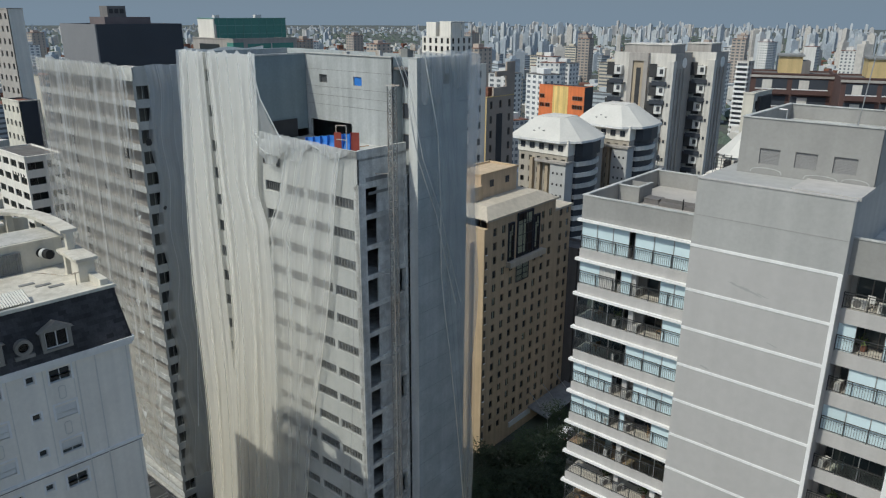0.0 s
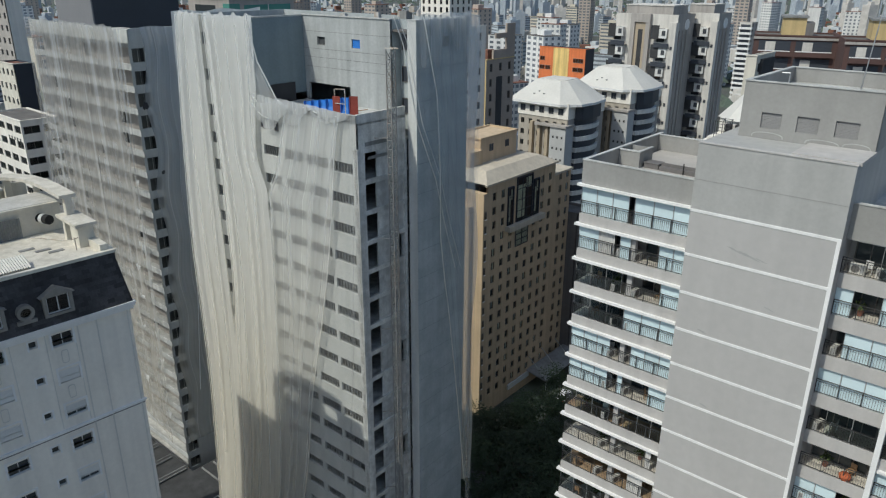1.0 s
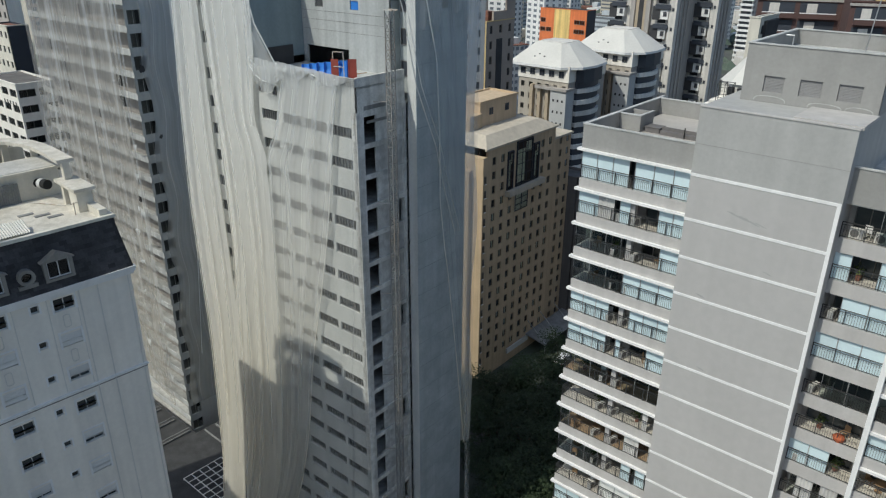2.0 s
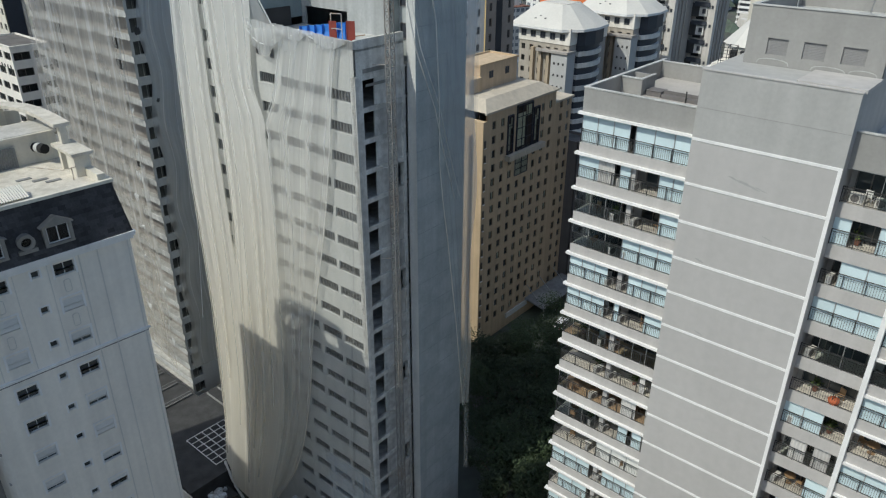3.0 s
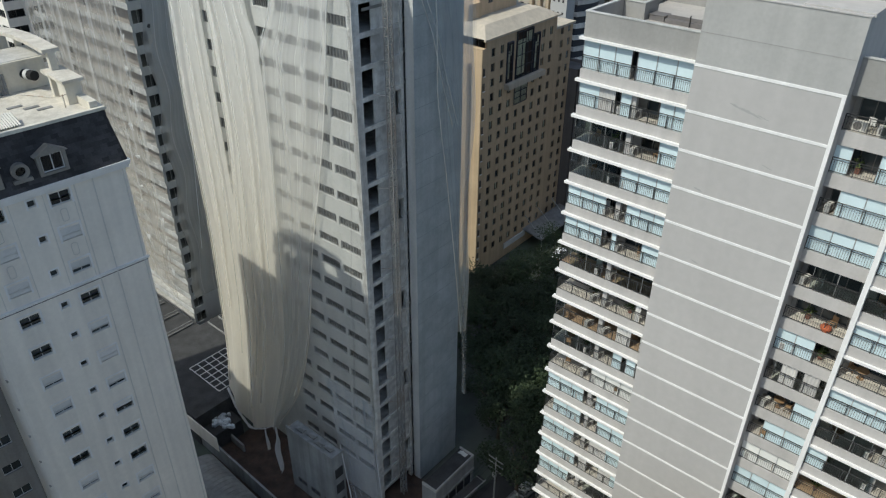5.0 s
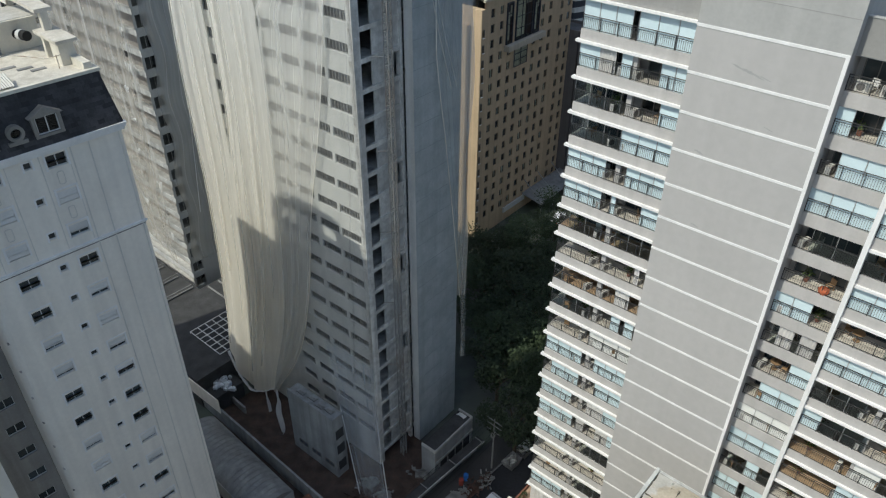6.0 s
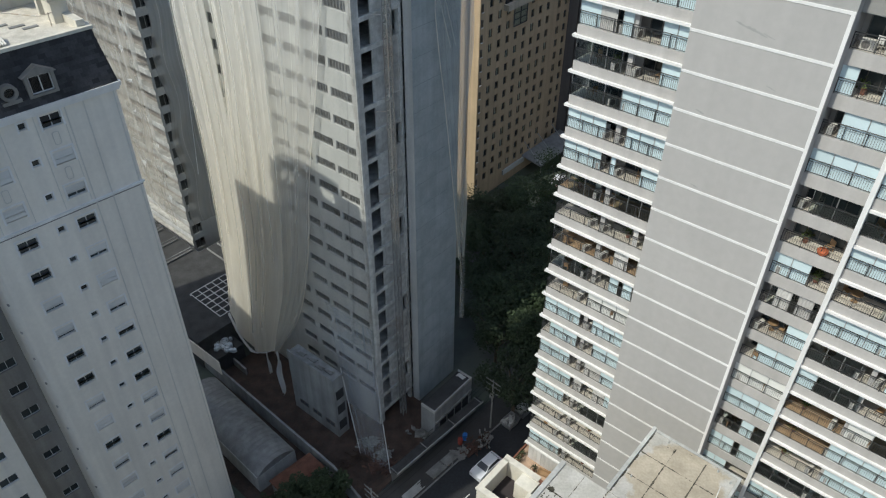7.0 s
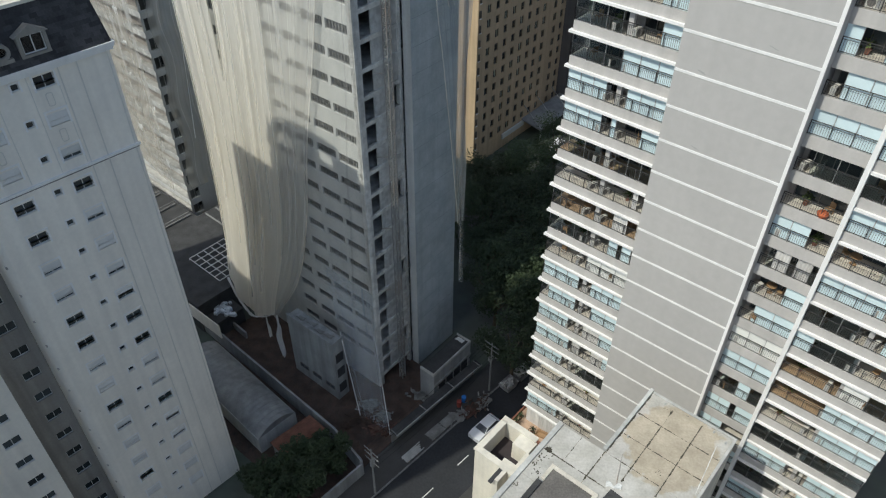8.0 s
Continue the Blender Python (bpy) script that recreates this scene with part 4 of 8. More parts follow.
# ---- nets ----
def smooth_step(a, b, x):
    t = min(1.0, max(0.0, (x - a) / (b - a)))
    return t * t * (3 - 2 * t)


def drape(nu, nv, place):
    return Geo().sheet([[place(i / nu, j / nv) for i in range(nu + 1)] for j in range(nv + 1)])


def folds(u, v, seed, amp):
    """Hanging folds: broad swells that drift sideways, and a few sharp pleats that come and go on the way down."""
    s = noise.noise(Vector((u * 7 + 0.35 * math.sin(v * 2.2 + seed), v * 0.5, seed)))
    p = noise.noise(Vector((u * 19 + 0.5 * math.sin(v * 2.4 + seed), v * 0.6, seed + 7)))
    pleat = max(0.0, 1 - abs(p) / 0.10) * max(0.0, 0.25 + noise.noise(Vector((u * 5, v * 2.0, seed + 31))))
    r = noise.noise(Vector((u * 55, v * 1.2, seed + 13)))
    return amp * (1.6 * s - 1.1 * pleat + 0.12 * r)


def along(table, z):
    """x and y of a hanging edge at height z."""
    for (z0, x0, y0), (z1, x1, y1) in zip(table, table[1:]):
        if z >= z1 or (z1, x1, y1) == table[-1]:
            t = min(1.0, max(0.0, (z0 - z) / (z0 - z1)))
            return x0 + (x1 - x0) * t, y0 + (y1 - y0) * t


def eased(table, z):
    """The same edge with its corners rounded off."""
    s = 2.2 if z < 54 else 0.4
    pts = [along(table, z + d * s) for d in (-1.5, -1, -0.5, 0, 0.5, 1, 1.5)]
    return sum(p[0] for p in pts) / 7, sum(p[1] for p in pts) / 7


# hanging edges: height, along the front, out from the wall
OUTER = [(71.3, -24.9, -0.4), (60, -25.9, -0.6), (47, -26.9, -0.6), (30, -26.4, -0.7), (20, -26.5, -1.0), (10, -26.3, -1.5), (2.4, -25.9, -3.3)]
SLIT_A = [(71.3, -21.1, -0.3), (62, -21.1, -0.3), (55, -21.1, -0.35), (42, -20.6, -0.4), (36, -20.25, -0.6), (20, -20.9, -1.1), (10, -21.2, -1.9), (2.2, -21.2, -2.8)]
SLIT_B = [(71.3, -20.4, -0.3), (62, -20.1, -0.3), (55, -19.7, -0.35), (44, -19.6, -0.4), (36, -20.3, -0.7), (20, -21.0, -1.2), (10, -21.3, -2.0), (2.2, -21.3, -2.8)]
SEAM_A = [(71.4, -12.6, -0.35), (65, -12.7, -0.4), (61.4, -13.3, -0.4), (58.4, -13.5, -0.45), (55.25, -12.0, -0.6), (45, -12.2, -0.6), (34, -12.6, -0.7), (24, -13.2, -0.9), (16, -14.0, -1.3), (10, -15.5, -2.0), (4.2, -17.0, -2.6)]
SEAM_B = [(63.6, -8.7, -0.3), (61, -9.4, -0.4), (58.9, -10.0, -0.4), (56.7, -10.9, -0.5), (55.25, -12.0, -0.6)] + SEAM_A[5:]
INNER = [(63.8, -1.6, -0.3), (60.2, -2.3, -0.4), (52.6, -3.2, -0.5), (45, -4.7, -0.5), (38.4, -6.3, -0.55), (34.2, -7.4, -0.55), (24, -8.9, -0.6), (14.5, -11.2, -0.8), (8.5, -13.5, -1.5), (5.1, -16.0, -2.5), (4.4, -17.0, -2.6)]
CORNER = [(64.0, 0.35, -0.25), (40, 0.3, -0.3), (12, 0.3, -0.35)]


def hung(left, right, top, foot, seed, amp, part_of=(0.0, 1.0), wave=0.15, foot_b=None):
    """A net hung between two edges, with folds that run down it."""
    def place(u, v):
        w = part_of[0] + (part_of[1] - part_of[0]) * u
        hi = top + wave * math.sin(w * 23 + seed) + 0.6 * wave * math.sin(w * 51)
        low = foot if foot_b is None else foot + (foot_b - foot) * w
        z = hi + (low - hi) * v
        (xa, ya), (xb, yb) = eased(left, z), eased(right, z)
        k = min(1.0, 6 * v) * min(1.0, 0.25 + 4 * min(w, 1 - w))
        y = ya + (yb - ya) * w + k * folds(w * (xb - xa) / 14.0, v, seed, amp * (1 + 0.9 * v))
        y -= 0.5 * math.sin(math.pi * w) * smooth_step(24, 8, z) if foot < 9 else 0.0
        return (xa + (xb - xa) * w, min(y, -0.12), z)
    return place


net = thing("safety_net", "dense white debris net hung over the stair block", "net", 0, 0, group="debris nets")
net.matrix_basis = TM
part("sheet", drape(40, 80, hung(OUTER, SLIT_A, 71.3, 6.0, 3.1, 0.13, foot_b=2.0)), NET_DENSE, net, smooth=True)
part("sheet", drape(40, 80, hung(SLIT_B, SEAM_A, 71.35, 2.0, 5.3, 0.13, (0, 0.46), foot_b=4.2)), NET_DENSE, net, smooth=True)
part("sheet", drape(44, 80, hung(SLIT_B, SEAM_A, 71.35, 2.0, 5.3, 0.13, (0.46, 1.0), foot_b=4.2)), NET_DENSE, net, smooth=True)
part("sheet", drape(40, 50, lambda u, v: (-25.6 - 0.35 * folds(u, v, 9, 1.0) - 0.3 - 0.9 * math.sin(3.1 * v), -0.4 + 11.0 * u, 71.3 - 60 * v + 0.1 * math.sin(u * 14))), NET_DENSE, net, smooth=True)


def strip_between(left, right, w0, w1, wide, top, foot, seed):
    """A narrow doubled length of net that runs down between two hanging edges."""
    def place(u, v):
        z = top + (foot - top) * v
        (xa, ya), (xb, yb) = eased(left, z), eased(right, z)
        w = w0 + (w1 - w0) * v + 0.02 * math.sin(v * 7 + seed)
        x = xa + (xb - xa) * w + wide * (u - 0.5) * (0.7 + 0.5 * math.sin(v * 5 + seed))
        y = ya + (yb - ya) * w - 0.34 - 0.35 * smooth_step(24, 8, z) - 0.1 * math.sin(math.pi * u)
        return (x, y, z)
    return drape(4, 40, place)


def hem_line(table, foot, out=0.1, r=0.05):
    """The rolled hem along a hanging edge."""
    rings, z = [], table[0][0]
    while z > foot:
        x, y = eased(table, z)
        w = r * (1 + 0.35 * math.sin(z * 1.7))
        rings.append([(x + w * math.cos(k * 1.2566), min(y, -0.12) - out + w * math.sin(k * 1.2566), z) for k in range(6)])
        z -= 1.5
    return Geo().sheet(rings)


for a, b, wide, zt, zf in ((0.12, 0.22, 0.5, 71.2, 8), (0.45, 0.5, 0.35, 71.2, 20), (0.8, 0.85, 0.45, 71.2, 14)):
    part("doubled_strip", strip_between(OUTER, SLIT_A, a, b, wide, zt, zf, a * 9), NET_OPEN, net, smooth=True)
for a, b, wide, zt, zf in ((0.1, 0.2, 0.5, 71.2, 6), (0.28, 0.36, 0.3, 70.9, 12), (0.52, 0.6, 0.6, 71.0, 8), (0.72, 0.8, 0.3, 70.5, 20), (0.93, 0.95, 0.4, 71.0, 58)):
    part("doubled_strip", strip_between(SLIT_B, SEAM_A, a, b, wide, zt, zf, a * 9), NET_OPEN, net, smooth=True)
for table, foot in ((OUTER, 6), (SLIT_A, 37), (SLIT_B, 37), (SEAM_A, 55)):
    part("hem", hem_line(table, foot), NET_DENSE, net, smooth=True)

net_b = thing("safety_net", "thin white debris net hung over ribbon windows", "net", 0, 0, group="debris nets")
net_b.matrix_basis = TM
part("sheet", drape(36, 70, hung(SEAM_B, INNER, 63.7, 4.3, 8.4, 0.11, (0, 0.36), 0.22)), NET_OPEN, net_b, smooth=True)
part("sheet", drape(36, 70, hung(SEAM_B, INNER, 63.7, 4.3, 8.4, 0.11, (0.33, 0.72), 0.22)), NET_OPEN, net_b, smooth=True)
part("sheet", drape(30, 70, hung(SEAM_B, INNER, 63.7, 4.3, 8.4, 0.11, (0.70, 1.0), 0.22)), NET_OPEN, net_b, smooth=True)
part("edge_sheet", drape(40, 60, hung(INNER, CORNER, 63.9, 13.0, 2.6, 0.14)), NET_THIN, net_b, smooth=True)


for a, b, wide, zt, zf in ((0.05, 0.1, 0.3, 63.2, 16), (0.34, 0.42, 0.3, 63.4, 14), (0.37, 0.5, 0.22, 63.3, 24), (0.68, 0.66, 0.3, 63.4, 20), (0.72, 0.72, 0.2, 63.4, 30), (0.96, 0.97, 0.3, 63.6, 12)):
    part("doubled_strip", strip_between(SEAM_B, INNER, a, b, wide, zt, zf, a * 9), NET_OPEN, net_b, smooth=True)
for table, foot in ((INNER, 5), (SEAM_B, 55.3)):
    part("hem", hem_line(table, foot), NET_DENSE, net_b, smooth=True)


def gathered(p, q, sag, width, n=26, seed=0.0):
    """A rope-like gathered length of net between two points."""
    g = Geo()
    rows = []
    for i in range(n + 1):
        t = i / n
        c = Vector(p).lerp(Vector(q), t) + Vector((0, 0, -sag * 4 * t * (1 - t)))
        w = width * (0.7 + 0.5 * noise.noise(Vector((t * 6, seed, 0))))
        rows.append([tuple(c + Vector((w * math.cos(a) * 0.7, w * math.sin(a) - 0.2, w * math.cos(a) * 0.8))) for a in [k * math.pi / 4 for k in range(9)]])
    return g.sheet(rows)


net = thing("safety_net", "white net slung in swags across the terrace corner", "net", 0, 0, group="debris nets")
net.matrix_basis = TM


def swag(u, v):
    # hangs from the high block's edge and swings down to the terrace parapet
    a = Vector((-13.5, -0.35, 71.6)).lerp(Vector((-13.2, -0.3, 62.2)), v)
    t = u
    b = Vector((-13.2 + 3.6 * v ** 2.2, -0.25, 71.4 - 7.4 * (v ** 0.75)))
    c = a.lerp(b, t)
    return (c.x, c.y - 0.15 * math.sin(u * 9 + v * 4), c.z)


part("sheet", drape(14, 30, swag), NET_OPEN, net, smooth=True)
for i, (p, q, sg) in enumerate((((-13.4, -0.3, 64.4), (-9.6, -0.2, 64.1), 0.9), ((-9.8, -0.2, 64.3), (-5.8, -0.2, 64.1), 0.6), ((-5.8, -0.2, 64.2), (-1.2, -0.2, 63.9), 0.5), ((-13.3, -0.4, 63.6), (-8.6, -0.4, 63.9), 1.3))):
    part("swag", gathered(p, q, sg, 0.10, seed=i), NET_DENSE, net, smooth=True)
    part("scallop", drape(24, 8, lambda u, v: ((p[0] + (q[0] - p[0]) * u), p[1] - 0.2 - 0.12 * math.sin(u * 31 + i), p[2] + (q[2] - p[2]) * u + 0.1 - (sg + 0.9 + 0.5 * math.sin(i * 2.1)) * 4 * u * (1 - u) * v - 0.25 * v)), NET_OPEN, net, smooth=True)
    part("scallop", drape(24, 8, lambda u, v: ((p[0] + (q[0] - p[0]) * u) + 0.9, p[1] - 0.34 - 0.1 * math.sin(u * 23 + i), p[2] + (q[2] - p[2]) * u + 0.12 - (0.5 * sg + 0.6) * 4 * u * (1 - u) * v - 0.2 * v)), NET_OPEN, net, smooth=True)
part("edge_rope", Geo().tube((-13.4, -0.4, 71.4), (-12.2, -0.4, 67.4), 0.06).tube((-12.2, -0.4, 67.4), (-9.8, -0.35, 64.2), 0.06), NET_DENSE, net)


hem = [(-26.1, -2.5, 5.8), (-23.6, -3.0, 3.4), (-21.2, -3.1, 2.0), (-19.4, -2.9, 2.7), (-17.0, -2.6, 4.4), (-14.8, -2.0, 6.8)]
for i in range(5):
    part("hem", gathered(hem[i], hem[i + 1], 0.15, 0.26, 10, seed=3 + i), NET_DENSE, net, smooth=True)
part("torn_strip", drape(8, 24, lambda u, v: (-16.6 + 3.4 * v + (0.8 - 0.35 * v) * u + 0.25 * math.sin(v * 9), -2.7 - 2.1 * v + 0.3 * math.sin(u * 5 + v * 6), 4.8 - 4.2 * v)), NET_DENSE, net, "torn strip of net", smooth=True)
part("torn_strip", drape(6, 16, lambda u, v: (-18.6 + 1.4 * v + 0.5 * u * (1 - 0.6 * v), -2.9 - 0.6 * v + 0.2 * math.sin(u * 5 + v * 4), 3.2 - 2.6 * v)), NET_DENSE, net, "torn strip of net", smooth=True)


# slanting edges of the street net: height, out from the wall, along it
VEIL_A = [(71.7, 1.45, 3.2), (69.5, 1.45, 4.3), (66.4, 1.45, 5.06), (62.6, 1.5, 5.96), (59.3, 1.5, 7.4), (56.9, 1.5, 8.5), (52.6, 1.5, 9.7), (47.1, 1.5, 11.5), (20.0, 1.5, 14.0), (6.0, 1.5, 14.6)]
VEIL_B = [(71.5, 1.6, 6.6), (67.4, 1.6, 7.65), (64.8, 1.6, 8.34), (57.9, 1.6, 8.8), (51.1, 1.6, 8.9), (46.2, 1.6, 9.6), (42.9, 1.6, 10.2), (31.9, 1.6, 11.8), (19.9, 1.6, 13.3), (6.0, 1.6, 14.3)]


def street_veil(u, v):
    z = 71.65 - 0.25 * abs(math.sin(u * 9)) - 62.0 * v
    x, y = along(VEIL_A, z)
    return (x + abs(folds(u, v, 4.4, 0.2)), y + (15.0 - 1.0 * v - y) * u, z)


def inner_veil(u, v):
    z = 71.6 - 0.2 * abs(math.sin(u * 7 + 1)) - 62.0 * v
    x, y = along(VEIL_B, z)
    return (x + 0.2 + abs(folds(u, v, 8.8, 0.2)), y + (14.6 - y) * u, z)


def top_fold(u, v):
    """The doubled length along the roof edge, with a ragged foot."""
    low = 3.2 + 1.3 * math.sin(u * 8.0) + 0.9 * math.sin(u * 19 + 1)
    return (1.62 + 0.1 * math.sin(u * 25), 6.4 + 6.9 * u, 71.75 + 0.1 * math.sin(u * 14) - low * v)


net = thing("safety_net", "limp white net over the shaded street wall", "net", 0, 0, group="debris nets")
net.matrix_basis = TM
part("sheet", drape(60, 60, street_veil), NET_THIN, net, smooth=True)
part("sheet", drape(50, 60, inner_veil), NET_THIN, net, smooth=True)
part("top_fold", drape(50, 10, top_fold), NET_OPEN, net, smooth=True)
part("loose_sheet", drape(16, 60, lambda u, v: (1.3 + 0.2 * math.sin(v * 11 + u * 3), 13.2 + (1.9 + 0.3 * math.sin(v * 17)) * u, 71.7 - 0.5 * u - 52 * v)), NET_OPEN, net, smooth=True)


def cord(table, r, out):
    """A rope that follows a hanging edge."""
    rings = []
    for k in range(60):
        z = table[0][0] - (table[0][0] - table[-1][0]) * k / 59
        x, y = along(table, z)
        rings.append([(x + out + r * math.cos(a * 1.2566), y + r * math.sin(a * 1.2566), z) for a in range(6)])
    return Geo().sheet(rings)


part("edge_rope", cord(VEIL_A[:8], 0.05, 0.1), NET_DENSE, net, smooth=True)
part("edge_rope", cord([(z, x, y + 0.5 + 0.012 * (71 - z)) for z, x, y in VEIL_A[:8]], 0.035, 0.12), NET_DENSE, net, smooth=True)
part("edge_rope", cord(VEIL_B[:9], 0.06, 0.25), NET_DENSE, net, smooth=True)


def foot_net(u, v):
    a = Vector((-7.5 + 7.8 * u, -0.4, 17.0))
    b = Vector((-2.9, -2.9, 10.8)).lerp(Vector((0.3, -0.45, 10.2)), u)
    c = Vector((1.45, -4.8, 0.2)).lerp(Vector((6.2, -4.74, 0.3)), u)
    p = a.lerp(b, v / 0.4) if v < 0.4 else b.lerp(c, (v - 0.4) / 0.6)
    slack = 0.5 * math.sin(math.pi * max(0.0, v - 0.4) / 0.6) * math.sin(math.pi * u)
    return (p.x + 0.3 * slack, p.y - slack + folds(u, v, 6.2, 0.18) * min(1.0, 4 * v), p.z - 0.3 * slack)


net = thing("safety_net", "thin net drawn out to the site fence", "net", 0, 0, group="debris nets")
net.matrix_basis = TM
part("sheet", drape(40, 20, foot_net), NET_FOOT, net, smooth=True)
for u in (0.0, 1.0):
    part("edge_rope", Geo().tube(foot_net(u, 0.4), foot_net(u, 0.7), 0.05).tube(foot_net(u, 0.7), foot_net(u, 1), 0.05), NET_DENSE, net)

# ---- second netted tower ----
N_X, N_Y, N_TURN = -38.98, 93.18, -41.0
NM = pose(N_X, N_Y, 0, 0, 0, N_TURN)
second = thing("netted_tower", "grey tower with long balconies behind thin nets", "building", N_X, N_Y, N_TURN)
part("body", Geo().box(-29.8, -3.0, 1.6, 14.0, 0, 66.5), TAUPE, second)
part("roof_band", Geo().box(-29.8, -0.3, 0.6, 1.6, 66.0, 68.0), CONCRETE, second)
# Near-black wall paints in the dark behind the side openings.
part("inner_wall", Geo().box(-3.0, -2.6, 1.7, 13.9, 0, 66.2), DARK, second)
# Added partition that keeps sun off the back of the side net.
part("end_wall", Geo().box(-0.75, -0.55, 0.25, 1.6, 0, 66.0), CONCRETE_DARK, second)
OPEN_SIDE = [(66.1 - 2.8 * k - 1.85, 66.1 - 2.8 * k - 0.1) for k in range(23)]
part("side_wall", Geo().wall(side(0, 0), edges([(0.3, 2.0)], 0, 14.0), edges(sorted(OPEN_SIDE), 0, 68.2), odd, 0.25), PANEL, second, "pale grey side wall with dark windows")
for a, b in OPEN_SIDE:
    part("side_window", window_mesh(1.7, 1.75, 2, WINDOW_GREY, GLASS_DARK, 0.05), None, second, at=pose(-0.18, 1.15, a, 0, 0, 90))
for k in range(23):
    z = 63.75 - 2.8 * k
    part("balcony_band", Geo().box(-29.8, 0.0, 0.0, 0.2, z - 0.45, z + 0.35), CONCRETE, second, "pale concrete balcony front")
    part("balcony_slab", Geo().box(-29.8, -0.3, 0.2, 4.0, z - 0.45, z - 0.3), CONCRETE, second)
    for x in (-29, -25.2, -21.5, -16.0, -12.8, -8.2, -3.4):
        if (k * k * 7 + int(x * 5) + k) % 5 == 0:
            # Thin near-black sheet in place of a shaded opening.
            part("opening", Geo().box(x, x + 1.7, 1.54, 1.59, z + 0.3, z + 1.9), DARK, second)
part("roof_wall", Geo().box(-29.8, 0, 0.0, 0.25, 66.6, 68.3).box(-0.25, 0.0, 0.25, 14, 68.2, 68.4), PANEL, second)


def second_front(u, v):
    x = -30.4 + (27.6 + 0.5 * math.sin(v * 21) + 0.4 * math.sin(v * 53)) * u
    z = 68.6 + 0.08 * math.sin(u * 30) + 0.05 * math.sin(u * 71) - (60.5 + 2.0 * math.sin(u * 7)) * v
    return (x, -0.35 - 0.5 * v + min(0.15, folds(u * 2, v, 1.7, 0.28)), z)


def second_side(u, v):
    z = 68.5 + 0.12 * math.sin(u * 9) - 61.0 * v
    return (0.4 + abs(folds(u, v, 12.7, 0.35)) * min(1.0, 5 * u), 1.5 - 0.8 * v + 0.4 * math.sin(v * 31) * (1 - u) + (7.8 + 0.5 * v) * u, z)


net = thing("safety_net", "old thin net over long balconies", "net", 0, 0, group="debris nets")
net.matrix_basis = NM
part("sheet", drape(120, 50, second_front), NET_BROWN, net, smooth=True)
part("sheet", drape(50, 40, second_side), NET_SIDE, net, smooth=True)
rn = random.Random(31)
for k in range(22):
    u0, w0, v0 = rn.uniform(0.03, 0.99), rn.uniform(0.25, 0.9), rn.choice((0.0, 0.0, 0.1, 0.3))
    v1, du = min(1.0, v0 + rn.uniform(0.5, 1.0)), rn.uniform(-0.02, 0.03)
    part("doubled_strip", drape(3, 30, lambda a, b: (-30.4 + 30.8 * (u0 + du * b) + w0 * (a - 0.5) * (0.6 + 0.5 * math.sin(6 * b + k)), -0.85 - 0.5 * b, 68.4 - 60 * (v0 + (v1 - v0) * b))), NET_SIDE if k % 3 else NET_BROWN, net, smooth=True)
# Pale pieces stand for torn net and for sunlit balcony bands.
for k in range(9):
    x0, z0, w0 = -rn.uniform(0.5, 7.5), 49.0 - 4.6 * k + rn.uniform(-1, 1), rn.uniform(0.8, 2.4)
    part("loose_rag", drape(5, 5, lambda a, b: (x0 - w0 * a + 0.15 * math.sin(5 * b + k), -0.8 - 0.15 * math.sin(3 * a + 2 * b), z0 - (0.9 + 0.6 * math.sin(k)) * b - 0.25 * math.sin(4 * a + k))), NET_DENSE, net, "pale net rag that also stands for sunlit concrete", smooth=True)
for x, y, z, r in ((0.76, 0.75, 58.9, 0.5), (0.83, 1.9, 50.0, 0.3)):
    ring = [(x, y + r * rn.uniform(0.5, 1.1) * math.cos(k * 0.4488), z + 1.3 * r * rn.uniform(0.5, 1.1) * math.sin(k * 0.4488)) for k in range(14)]
    part("tear", Geo().add(ring, [tuple(range(14))]), DARK, net, "ragged tear in the net")
part("edge_rope", Geo().tube((0.9, 6.6, 52), (0.9, 3.0, 16), 0.05), NET_DENSE, net)

roofs = thing("tar_roof", "low black tar roof below the netted tower", "roof", 0, 0)
roofs.matrix_basis = NM
part("slab", Geo().box(-28.0, 3.4, -17.0, -1.0, 0, 4.4), TAR, roofs)
for k in range(8):
    part("truss", Geo().bar((-27.5 + 4.2 * k, -16.5, 4.6), (-27.5 + 4.2 * k, -1.5, 4.6), 0.14).bar((-27.5 + 4.2 * k, -16.5, 5.2), (-27.5 + 4.2 * k, -1.5, 5.2), 0.1), CONCRETE_DARK, roofs)
    part("truss_post", Geo().bar((-27.5 + 4.2 * k, -9.0, 4.4), (-27.5 + 4.2 * k, -9.0, 5.2), 0.1), CONCRETE_DARK, roofs)

# ---- white apartment house with a mansard roof ----
W_X, W_Y, W_TURN = -22.73, 47.88, 46.3
white = thing("mansard_building", "white apartment house with a dark slate mansard roof", "building", W_X, W_Y, W_TURN)
BIG = [(-9.83, -8.45), (-5.5, -4.12)]
SMALL = [(-6.95, -6.42)]
PITCH = 2.79
sills = [50.9 - PITCH * k for k in range(18)]
spans = sorted(BIG + SMALL)
us = edges(spans, -11.3, 0.0)
zs = [0.0]
for z in sorted(sills):
    zs += [z, z + 0.42, z + 0.95]
zs.append(52.4)


def white_open(i, j):
    if i % 2 == 0 or j % 3 == 0:
        return False
    return j % 3 in (1, 2) if i != 3 else j % 3 == 2


